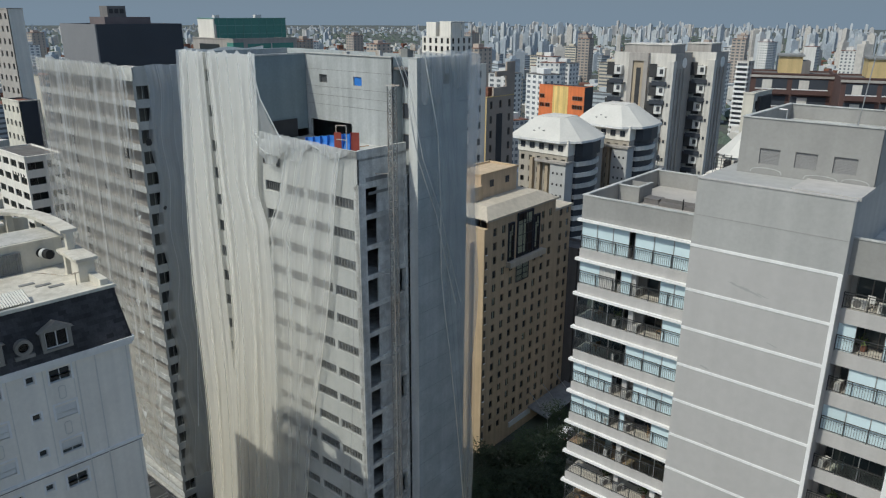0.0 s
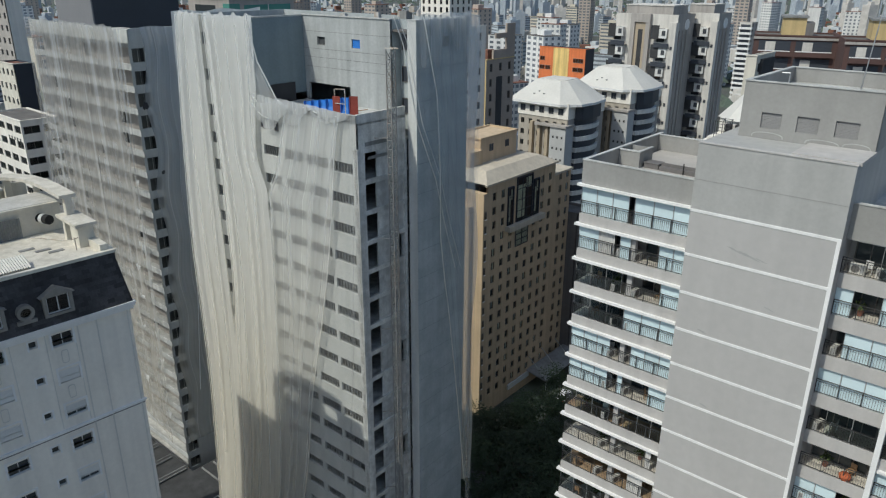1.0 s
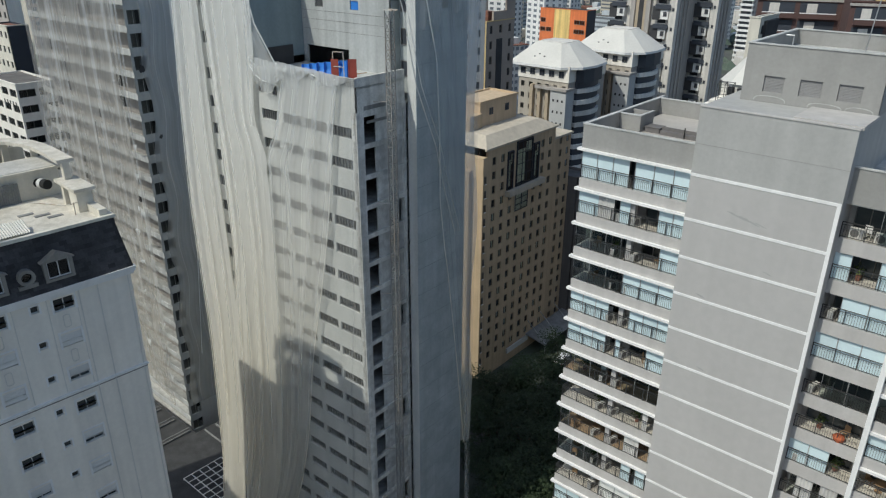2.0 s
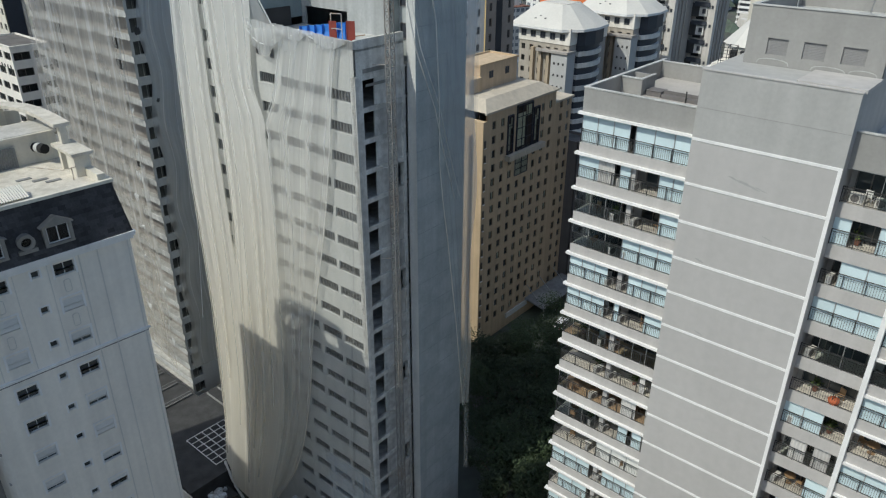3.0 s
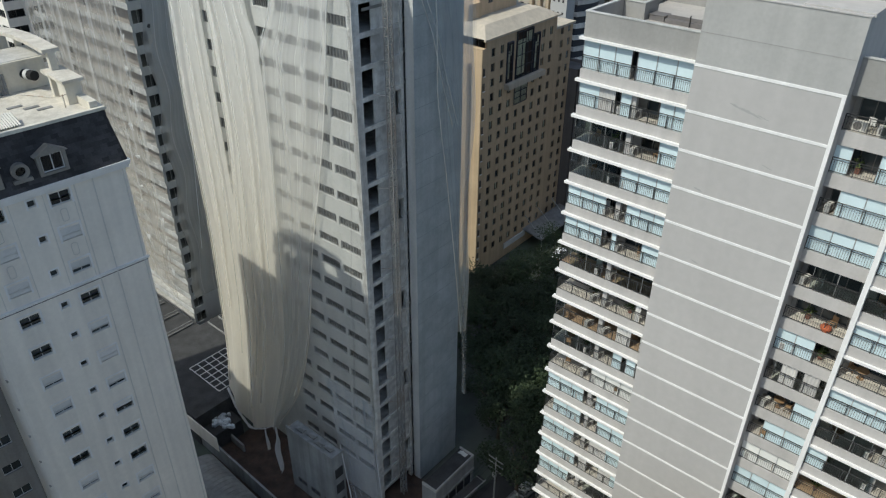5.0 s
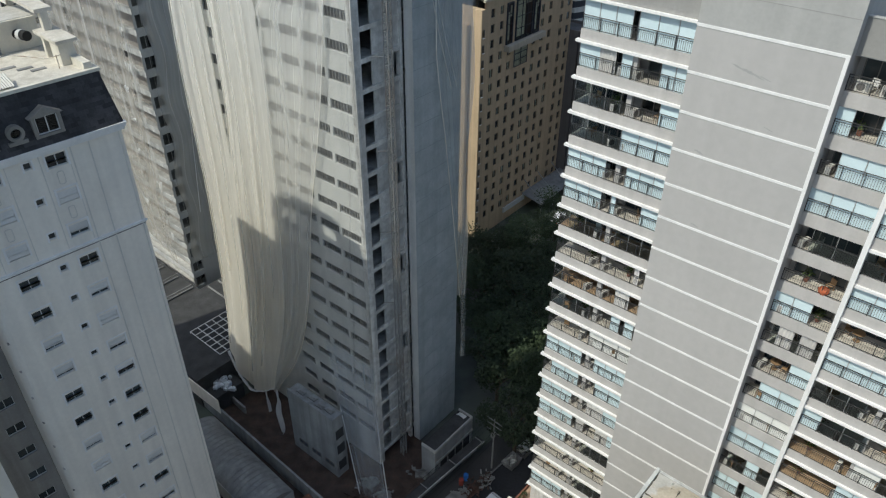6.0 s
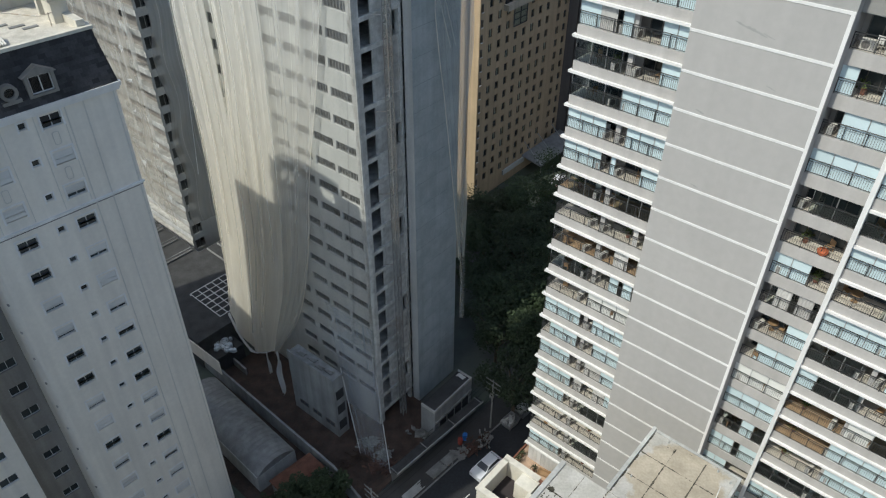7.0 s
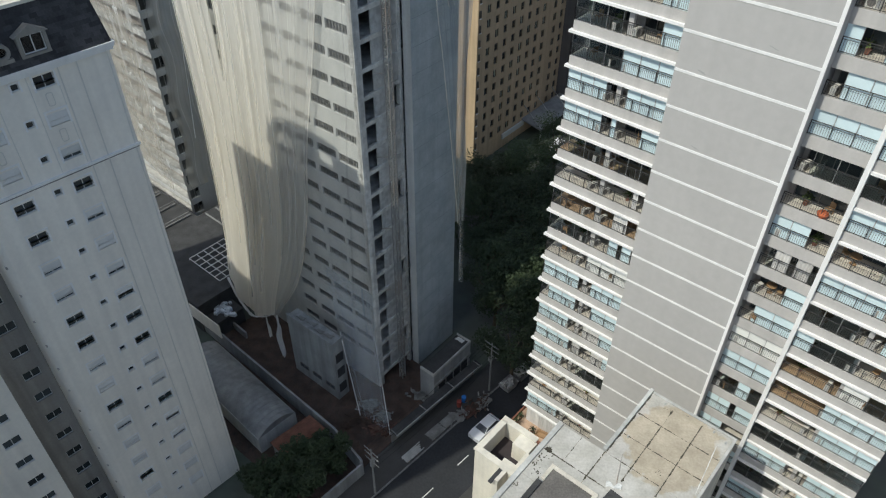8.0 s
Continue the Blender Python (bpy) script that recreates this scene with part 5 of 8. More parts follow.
SHUTTER_WHITE = surface("white_shutter_slats", (0.74, 0.73, 0.70), 0.6, var=0.05, grain=0.03, size=1.0, bump=0, each=0.08)
# A little darker than the wall, so mouldings show as faint lines.
MOULDING = surface("moulding_line_paint", (0.68, 0.655, 0.60), 0.8, var=0.06, grain=0.03, stain=0.1, size=0.4, bump=0.05)
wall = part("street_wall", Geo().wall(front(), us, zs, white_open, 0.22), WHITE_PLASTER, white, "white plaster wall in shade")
SHUT = {}
DROP = ("099007700790699097069", "096069640077056999706")  # how far each shutter is down, in tenths, from the top storey
for row, z in enumerate(sills):
    for side_no, (a, b) in enumerate(BIG):
        part("window", window_mesh(round(b - a, 2), 0.95, 2, FRAME_WHITE, HOUSE_GLASS, 0.05, 0.06), None, wall, at=pose((a + b) / 2, 0.12, z))
        drop = int(DROP[side_no][row])
        if drop:
            h = 0.95 if drop == 9 else 0.1 * drop
            key = (round(b - a, 2), h)
            if key not in SHUT:
                g = Geo()
                for q in range(int(h / 0.075)):
                    zt = 0.95 - 0.075 * q
                    for y0, y1, z0, z1 in ((0.0, 0.0, zt, zt - 0.06), (0.0, 0.02, zt - 0.06, zt - 0.0675), (0.02, 0.0, zt - 0.0675, zt - 0.075)):
                        g.quad((-key[0] / 2, y0, z0), (key[0] / 2, y0, z0), (key[0] / 2, y1, z1), (-key[0] / 2, y1, z1))
                SHUT[key] = g.mesh("shutter", SHUTTER_WHITE, weld=True)
            part("shutter", SHUT[key], None, wall, "half-lowered white roller shutter" if h < 0.9 else "closed white roller shutter", pose((a + b) / 2, 0.03, z))
        for e in (a - 0.14, b):
            part("window_surround", Geo().box(e, e + 0.14, -0.04, 0.0, z - 0.1, z + 1.1), WHITE_TRIM, wall)
        part("window_surround", Geo().box(a - 0.14, b + 0.14, -0.04, 0.0, z + 1.1, z + 1.22), WHITE_TRIM, wall)
    a, b = SMALL[0]
    part("window", window_mesh(round(b - a, 2), 0.53, 1, FRAME_WHITE, HOUSE_GLASS, 0.05, 0.05), None, wall, at=pose((a + b) / 2, 0.12, z + 0.42))
    part("window_surround", Geo().box(a - 0.12, a, -0.03, 0, z + 0.3, z + 1.07).box(b, b + 0.12, -0.03, 0, z + 0.3, z + 1.07).box(a, b, -0.03, 0, z + 0.95, z + 1.07), WHITE_TRIM, wall)
for z in sills[1:3]:
    for a, b in BIG:
        c, zc, g = (a + b) / 2 - 0.05, z + 1.95, Geo()
        ring = [(c + 0.22 * max(-1, min(1, 1.35 * math.cos(q * 0.3927))), zc + 0.48 * max(-1, min(1, 1.2 * math.sin(q * 0.3927)))) for q in range(16)]
        for q in range(16):
            (ax, az), (bx, bz) = ring[q], ring[(q + 1) % 16]
            g.bar((ax, -0.01, az), (bx, -0.01, bz), 0.05, 0.05)
        part("panel_moulding", g, MOULDING, wall)
for x in (-3.75, -2.45, -0.25):
    part("pilaster", Geo().box(x - 0.04, x + 0.04, -0.035, 0.0, 0, 52.3), MOULDING, wall)
for x in (-10.3, -4.0, -5.9, -8.1):
    part("pilaster", Geo().box(x - 0.03, x + 0.03, -0.03, 0.0, 44.6, 52.3), MOULDING, wall)
part("ledge", Geo().box(-11.3, 0.12, -0.16, 0.0, 44.38, 44.5).box(-11.3, 0.05, -0.08, 0.0, 44.26, 44.38), WHITE_TRIM, white)
# Dark strip paints the ledge's shadow on the wall.
part("ledge_stain", Geo().box(-11.3, 0.0, -0.012, 0.0, 44.14, 44.26), TAUPE_DARK, white)
part("cornice", Geo().box(-12.2, 0.3, -0.35, 0.0, 52.35, 52.6).box(-12.15, 0.2, -0.2, 0.0, 52.1, 52.35).box(-12.2, 0.35, -0.42, 0.0, 52.6, 52.72), WHITE_TRIM, white)
WD, MD = 22.0, 15.0  # depth of the house, and of its mansard
rounded = [(-11.3, 0.0)] + [(-11.3 - 0.7 * math.sin(k * math.pi / 12), 0.9 - 0.9 * math.cos(k * math.pi / 12)) for k in range(1, 7)] + [(-12.0, MD), (-11.3, MD)]
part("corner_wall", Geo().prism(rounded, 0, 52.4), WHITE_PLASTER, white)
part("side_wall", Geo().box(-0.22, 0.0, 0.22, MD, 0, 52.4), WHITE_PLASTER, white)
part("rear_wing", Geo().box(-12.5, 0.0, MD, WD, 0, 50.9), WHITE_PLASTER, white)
for k in range(18):
    part("floor_slab", Geo().box(-11.9, -0.3, 0.25, MD - 0.3, sills[k] - 0.9, sills[k] - 0.7), ROOM, white)
part("room_wall", Geo().box(-11.9, -0.3, 3.2, 3.3, 0, 52), ROOM, white)
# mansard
# Cream dormers coloured darker: their shade is put into the paint.
DORMER = surface("shade_dimmed_dormer_paint", (0.25, 0.235, 0.21), 0.85, var=0.12, grain=0.06, stain=0.2, size=0.6)
lo, hi = 52.72, 56.4
man = part("mansard", Geo().add([(-12.1, -0.3, lo), (0.2, -0.3, lo), (0.2, MD, lo), (-12.1, MD, lo), (-11.6, 0.55, hi), (-0.3, 0.55, hi), (-0.3, MD - 2.6, hi), (-11.6, MD - 2.6, hi)], [(0, 1, 5, 4), (1, 2, 6, 5), (2, 3, 7, 6), (3, 0, 4, 7), (4, 5, 6, 7)]), SLATE, white, "dark slate mansard slope")
slate = Geo().add([(0, 0, 0), (0.5, 0, 0), (0.5, 0.075, 0.31), (0, 0.075, 0.31), (0, -0.015, 0), (0.5, -0.015, 0)], [(0, 1, 2, 3), (4, 5, 1, 0), (4, 5, 2, 3)]).mesh("slate", SLATE)
for j in range(12):
    for i in range(23):
        part("slate", slate, None, man, at=pose(-11.75 + 0.5 * i + (0.25 if j % 2 else 0) - 0.02 * j, -0.325 + 0.071 * j, lo + 0.3 * j))
part("roof_rim", Geo().box(-11.75, -0.15, 0.42, 0.75, 56.4, 56.62).box(-0.5, -0.15, 0.75, MD - 2.8, 56.4, 56.62), CREAM, white)
part("flat_roof", Geo().box(-11.7, -0.5, 0.75, MD - 2.8, 56.4, 56.46), ROOF_WHITE, white, "pale coated flat roof")


part("low_flat_roof", Geo().box(-12.4, -0.1, MD, WD - 0.1, 50.9, 50.95), ROOF_WHITE, white)


def dormer(x, z):
    d = part("dormer", Geo().box(x - 0.95, x - 0.72, -0.32, 0.9, z, z + 1.25).box(x + 0.72, x + 0.95, -0.32, 0.9, z, z + 1.25).box(x - 0.95, x + 0.95, -0.34, 0.6, z - 0.18, z).box(x - 0.72, x + 0.72, 0.2, 0.9, z, z + 1.25), DORMER, white, "cream dormer with a small gable")
    part("gable", Geo().add([(x - 1.12, -0.4, z + 1.25), (x + 1.12, -0.4, z + 1.25), (x, -0.4, z + 1.85), (x - 1.12, 1.0, z + 1.25), (x + 1.12, 1.0, z + 1.25), (x, 1.0, z + 1.85)], [(0, 1, 2), (3, 5, 4), (0, 2, 5, 3), (1, 4, 5, 2), (0, 3, 4, 1)]), DORMER, d)
    part("window", window_mesh(1.44, 1.2, 2, FRAME_WHITE, GLASS_DARK), None, d, at=pose(x, -0.2, z + 0.02))


def oculus(x, z):
    g, n = Geo(), 16
    ring = [(math.cos(2 * math.pi * k / n), math.sin(2 * math.pi * k / n)) for k in range(n)]
    for r0, r1, y0, y1 in ((0.34, 0.55, -0.35, 0.5),):
        for k in range(n):
            a, b = ring[k], ring[(k + 1) % n]
            q = lambda c, r, y: (x + c[0] * r, y, z + c[1] * r)
            g.quad(q(a, r1, y0), q(b, r1, y0), q(b, r0, y0), q(a, r0, y0)).quad(q(a, r1, y0), q(b, r1, y0), q(b, r1, y1), q(a, r1, y1)).quad(q(a, r0, y0), q(b, r0, y0), q(b, r0, y1), q(a, r0, y1))
    o = part("oculus", g.box(x - 0.6, x + 0.6, -0.36, 0.2, z - 0.75, z - 0.5), DORMER, white, "round cream roof window")
    part("pane", Geo().tube((x, -0.15, z), (x, -0.12, z), 0.35, n=16), GLASS_DARK, o)


dormer(-4.7, 53.5)
oculus(-6.75, 54.1)
dormer(-8.9, 53.5)
oculus(-11.0, 54.1)
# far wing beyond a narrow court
# Darker plaster tone carries the narrow court's shade.
COURT = surface("shade_dark_render", (0.33, 0.31, 0.285), 0.9, var=0.1, grain=0.06, stain=0.2, size=0.4)
court = part("court_wall", Geo().wall(front(0, 3.0), edges([(-14.1, -12.7)], -15.6, -12.0), edges(sorted([(z, z + 0.95) for z in sills]), 0, 52.4), odd, 0.22).box(-15.6, -12.0, 3.22, 5, 0, 52.4), COURT, white, "court wall in a tone darkened for its shade")
for z in sills:
    part("window", window_mesh(1.4, 0.95, 2, FRAME_WHITE, HOUSE_GLASS, 0.05, 0.06), None, court, at=pose(-13.4, 3.12, z))
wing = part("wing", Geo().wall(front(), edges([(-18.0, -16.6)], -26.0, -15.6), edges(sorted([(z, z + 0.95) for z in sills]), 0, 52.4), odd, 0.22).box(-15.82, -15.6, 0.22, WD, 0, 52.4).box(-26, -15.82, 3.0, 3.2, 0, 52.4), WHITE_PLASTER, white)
for z in sills:
    part("window", window_mesh(1.4, 0.95, 2, FRAME_WHITE, HOUSE_GLASS, 0.05, 0.06), None, wing, at=pose(-17.3, 0.12, z))
# roof structures
pent = part("penthouse", Geo().box(-8.5, -0.75, 8.3, 11.7, 56.46, 58.5), CREAM, white, "cream plastered tank house")
part("penthouse_cap", Geo().box(-8.6, -0.6, 8.12, 11.9, 58.5, 58.66), CREAM, pent)
part("penthouse_roof", Geo().box(-8.4, -0.85, 8.35, 11.65, 58.66, 58.7), ROOF_SLAB, pent)
line = [(-1.08, 5.3), (-1.02, 7.2), (-1.0, 9.0), (-1.08, 10.8), (-1.35, 12.4), (-2.0, 13.8), (-3.0, 14.8), (-4.4, 15.5)]
g = Geo()
for k in range(len(line) - 1):
    (ax, ay), (bx, by) = line[k], line[k + 1]
    out = []
    for q in (k, k + 1):
        p0, p1 = line[max(q - 1, 0)], line[min(q + 1, len(line) - 1)]
        d = Vector((p1[0] - p0[0], p1[1] - p0[1])).normalized() * 0.58
        out.append(((line[q][0] + d.y, line[q][1] - d.x), (line[q][0] - d.y, line[q][1] + d.x)))
    g.prism([out[0][0], out[1][0], out[1][1], out[0][1]], 59.55, 59.82)
part("arch_canopy", g, ROOF_WHITE, white, "curved cream concrete canopy")
for x, y, w in ((-1.08, 5.55, 0.25), (-1.0, 12.2, 0.2), (-2.5, 14.2, 0.25), (-4.2, 15.2, 0.25)):
    part("canopy_post", Geo().box(x - w, x + w, y - w, y + w, 52.6, 59.55), CREAM, white)
part("canopy_wall", Geo().box(-4.4, -1.0, 14.7, 14.95, 52.6, 59.0), CREAM, white)
part("small_canopy", Geo().box(-5.6, -3.3, 12.4, 14.0, 59.1, 59.3), ROOF_WHITE, white)
part("small_canopy_post", Geo().box(-3.8, -3.5, 12.9, 13.3, 55.0, 59.1), CREAM, white)
part("chimney", Geo().box(-1.65, -0.55, 2.8, 3.15, 56.46, 58.05), CREAM, white)
part("chimney", Geo().box(-1.65, -1.3, 3.15, 4.2, 56.46, 58.05), CREAM, white)
part("chimney", Geo().box(-1.65, -0.55, 5.2, 5.6, 56.46, 58.05), CREAM, white)
part("chimney_cap", Geo().box(-1.85, -0.35, 2.5, 6.2, 58.05, 58.28), ROOF_WHITE, white)
part("upstand", Geo().box(-1.05, -0.5, 0.78, 2.8, 56.46, 57.05), CREAM, white)
part("duct", Geo().tube((-2.3, 8.4, 57.6), (-2.0, 7.2, 57.65), 0.36, n=16), TYRE, white, "black vent duct")
part("duct_ring", Geo().tube((-2.22, 8.05, 57.61), (-2.12, 7.7, 57.63), 0.385, n=16), FRAME_WHITE, white, "white duct collar")
g = Geo()
for k in range(26):
    x = -9.6 + 0.16 * k
    g.add([(x, 1.0, 56.62), (x + 0.08, 1.0, 56.72), (x + 0.16, 1.0, 56.62), (x, 2.6, 57.05), (x + 0.08, 2.6, 57.15), (x + 0.16, 2.6, 57.05)], [(0, 1, 4, 3), (1, 2, 5, 4)])
part("corrugated_roof", g.mesh("corrugated_roof", ROOF_PALE, weld=True), None, white, "white corrugated sheet roof")
g = Geo()
for k in range(26):
    x = -7.9 + 0.16 * k
    g.add([(x, 8.1, 56.46), (x + 0.08, 8.02, 56.46), (x + 0.16, 8.1, 56.46), (x, 8.1, 58.0), (x + 0.08, 8.02, 58.0), (x + 0.16, 8.1, 58.0)], [(0, 1, 4, 3), (1, 2, 5, 4)])
part("corrugated_wall", g.mesh("corrugated_wall", SHEET_METAL, weld=True), None, white, "rusty corrugated screen")
for x, y in ((-5.0, 4.9), (-4.2, 4.0), (-3.6, 3.2)):
    part("roof_hatch", Geo().box(x, x + 1.0, y, y + 0.35, 56.46, 56.52), CONCRETE_DARK, white)
part("roof_pipe", Geo().tube((-2.0, 2.6, 56.46), (-2.0, 2.6, 57.4), 0.04), STEEL, white)
part("roof_pipe", Geo().tube((-2.25, 2.6, 57.3), (-1.7, 2.6, 57.35), 0.03), STEEL, white)
part("roof_pipe", Geo().tube((-3.4, 7.6, 56.5), (-1.8, 5.0, 56.5), 0.04), STEEL, white)

# ---- tan hotel ----
H_X, H_Y, H_TURN = 7.5, 111.75, 50.0
hotel = thing("hotel", "tan rendered hotel with rows of small windows", "building", H_X, H_Y, H_TURN)
HP = 2.44
PEACH = surface("peach_plaster", (0.56, 0.43, 0.29), 0.88, var=0.06, grain=0.04, stain=0.1, size=0.3)
hs = [40.28 - HP * k for k in range(16)]
hx = [1.35 + 2.42 * k for k in range(8)]
SKIP = {(i, j) for i in (2, 3, 4, 5) for j in range(3)} | {(3, 3), (4, 3), (3, 4)}
us = edges([(x, x + 0.95) for x in hx], -0.1, 20.4)
zs = edges(sorted([(z, z + 1.35) for z in hs]), 0, 43.4)


def hotel_open(i, j):
    return odd(i, j) and (i // 2, len(hs) - 1 - j // 2) not in SKIP


hw = part("street_wall", Geo().wall(front(), us, zs, hotel_open, 0.3), TAN, hotel)
rh = random.Random(2)
CURTAIN = surface("hotel_curtain", (0.74, 0.68, 0.55), 0.9, var=0.1, size=1, each=0.3)
curtain = Geo().box(-0.44, -0.04, 0, 0.03, 0.05, 1.3).mesh("curtain", CURTAIN)
for i, x in enumerate(hx):
    for j, z in enumerate(hs):
        if (i, j) in SKIP:
            continue
        w = part("window", window_mesh(0.95, 1.35, 2, FRAME, GLASS, 0.05, 0.08), None, hw, at=pose(x + 0.475, 0.16, z))
        if rh.random() < 0.75:
            part("curtain", curtain, None, w, at=pose(0.0 if rh.random() < 0.5 else 0.46, 0.1, 0))
part("room_wall", Geo().box(0, 20.1, 1.6, 1.7, 0, 43.0).box(0, 20.1, 0.3, 1.6, 42.9, 43.0), DARK, hotel)
wx = [23.5, 25.9]
us = edges([(x, x + 0.95) for x in wx], 20.4, 27.6)
wingw = part("wing_wall", Geo().wall(front(0, 0.9), us, edges(sorted([(z - 1.2, z + 0.15) for z in hs]), 0, 40.4), odd, 0.3).box(20.4, 27.6, 2.2, 14, 0, 40.3), TAN, hotel)
for x in wx:
    for z in hs:
        part("window", window_mesh(0.95, 1.35, 2, FRAME, GLASS, 0.05, 0.08), None, wingw, at=pose(x + 0.475, 1.06, z - 1.2))
part("wing_cap", Geo().box(20.42, 27.9, 0.6, 14, 40.4, 40.8), TAN_LIGHT, hotel)
left_part = part("corner_wall", Geo().box(-1.1, -0.1, 0.0, 14.0, 0, 42.0).box(-2.0, -1.1, 2.2, 14, 0, 39.6), TAN, hotel)
for j, z in enumerate(hs):
    part("window", window_mesh(0.5, 1.25, 1, FRAME, GLASS_DARK, 0.05, 0.08), None, left_part, at=pose(-0.6, -0.1, z - 2.6) if z > 4 else pose(-0.6, -0.1, 0.4))
part("back_wall", Geo().box(-0.1, 20.4, 14, 14.3, 0, 43.4), TAN, hotel)
part("side_wall", Geo().box(20.1, 20.4, 0.3, 14, 0, 43.4), TAN, hotel)
part("attic", Geo().add([(-0.7, -0.25, 43.45), (20.7, -0.25, 43.45), (20.7, 14.3, 43.45), (-0.7, 14.3, 43.45), (1.6, 1.7, 45.0), (17.4, 1.7, 45.0), (17.4, 13, 45.0), (1.6, 13, 45.0)], [(0, 1, 5, 4), (1, 2, 6, 5), (2, 3, 7, 6), (3, 0, 4, 7), (4, 5, 6, 7)]), TAN_LIGHT, hotel, "pale sloping attic roof")
part("cornice", Geo().box(-0.8, 20.8, -0.35, 0.0, 43.15, 43.45), TAN_LIGHT, hotel)
part("lift_house", Geo().box(5.0, 15.6, 5.5, 11.5, 45.0, 49.0), PEACH, hotel, "ochre plaster lift house")
part("lift_house_cap", Geo().box(4.8, 15.8, 5.3, 5.6, 49.0, 49.3).box(4.8, 5.1, 5.6, 11.7, 49.0, 49.3).box(15.5, 15.8, 5.6, 11.7, 49.0, 49.3).box(4.8, 15.8, 11.4, 11.7, 49.0, 49.3), TAN, hotel)
for x in (8.0, 12.6):
    part("lift_window", window_mesh(1.1, 1.2, 2), None, hotel, at=pose(x, 5.39, 46.7))
part("tank_house", Geo().box(1.6, 5.0, 5.0, 11, 45.0, 47.4), TAN, hotel)
for a, b, z0, z1 in ((5.6, 7.05, 35.0, 41.6), (8.2, 12.75, 35.0, 42.8), (13.4, 14.9, 35.0, 41.5)):
    f = part("glazed_bay", Geo().box(a - 0.08, a, -0.3, 0, z0, z1).box(b, b + 0.08, -0.3, 0, z0, z1).box(a - 0.08, b + 0.08, -0.3, 0, z1, z1 + 0.12), CHARCOAL, hotel, "tall dark framed glazed bay")
    part("bay_window", window_mesh(b - a, z1 - z0, 3 if b - a > 3 else 1, CHARCOAL, GLASS, 0.09, 0, 4), None, f, at=pose((a + b) / 2, -0.25, z0))
    part("bay_back", Geo().box(a, b, -0.06, -0.01, z0, z1), DARK, f)
    part("bay_curtain", Geo().box(a + 0.1, a + (b - a) * 0.55, -0.09, -0.07, z0 + 0.6, z1 - 1.4).box(a + (b - a) * 0.6, b - 0.2, -0.09, -0.07, z1 - 2.2, z1 - 0.4), CURTAIN, f)
part("bay_ledge", Geo().box(5.2, 16.2, -1.0, 0, 34.0, 34.95), TAN_LIGHT, hotel)
part("bay_window", window_mesh(3.9, 3.4, 2, CHARCOAL, GLASS, 0.12, 0, 3), None, hotel, at=pose(10.05, -0.2, 30.45))
part("bay_back", Geo().box(8.1, 12.0, -0.08, -0.02, 30.45, 33.85), CURTAIN, hotel)
part("entrance_sign", Geo().box(7.5, 14.5, -0.35, -0.05, 2.0, 3.0), FRAME_WHITE, hotel, "pale illegible sign board")
part("awning", Geo().add([(14, -4.5, 2.6), (30, -4.5, 2.6), (30, 0, 3.4), (14, 0, 3.4), (14, -4.5, 2.4), (30, -4.5, 2.4), (30, 0, 3.2), (14, 0, 3.2)], [(0, 1, 2, 3), (4, 7, 6, 5), (0, 4, 5, 1)]), SHEET_METAL, hotel, "long grey awning over the entrance")
for x in (14.5, 19, 24, 29):
    part("awning_stay", Geo().bar((x, -4.3, 2.6), (x, -0.1, 6.2), 0.1), CONCRETE, hotel)
    part("awning_post", Geo().bar((x, -4.3, -0.1), (x, -4.3, 2.5), 0.12), CONCRETE, hotel)

# ---- low roofs near the street ----
R_TURN = -41.0
low = thing("low_building", "cream building with a weathered slab roof below the balconies", "building", 17.71, 37.09, R_TURN)
RZ = 27.6
part("body", Geo().box(0.0, 7.0, -24, 0.0, 0, RZ).box(-3.9, 0.0, -24, -7.45, 0, RZ), CREAM, low)
part("joint_bed", Geo().box(0.0, 6.9, -23.9, -0.05, RZ, RZ + 0.05), JOINT, low)
part("joint_bed", Geo().box(-3.75, 0.0, -23.9, -7.48, RZ, RZ + 0.05), JOINT, low)


def slab(x0, x1, y0, y1, z, seed):
    """One cast roof panel with worn, uneven edges."""
    rg = random.Random(seed)
    pts = []
    for (a, b), (c, d) in zip(((x0, y0), (x1, y0), (x1, y1), (x0, y1)), ((x1, y0), (x1, y1), (x0, y1), (x0, y0))):
        n = 9
        for k in range(n):
            t = k / n
            pts.append((a + (c - a) * t + rg.uniform(-0.012, 0.012), b + (d - b) * t + rg.uniform(-0.012, 0.012)))
    part("roof_panel", Geo().prism(pts, z, z + 0.05), ROOF_SLAB, low)


xs, ys = (0.02, 2.1, 4.5, 6.83), (-0.17, -2.65, -5.1, -7.45, -10.15, -13.0, -16.0)
for i in range(3):
    for j in range(6):
        slab(xs[i] + 0.015, xs[i + 1] - 0.015, ys[j + 1] + 0.015, ys[j] - 0.015, RZ + 0.02, 10 * i + j)
xs = (-3.72, -2.03, 0.0)
for i in range(2):
    for j in range(3, 6):
        slab(xs[i] + 0.015, xs[i + 1] - 0.015, ys[j + 1] + 0.015, ys[j] - 0.015, RZ + 0.02, 70 + 10 * i + j)
rm = random.Random(44)
moss = Geo()


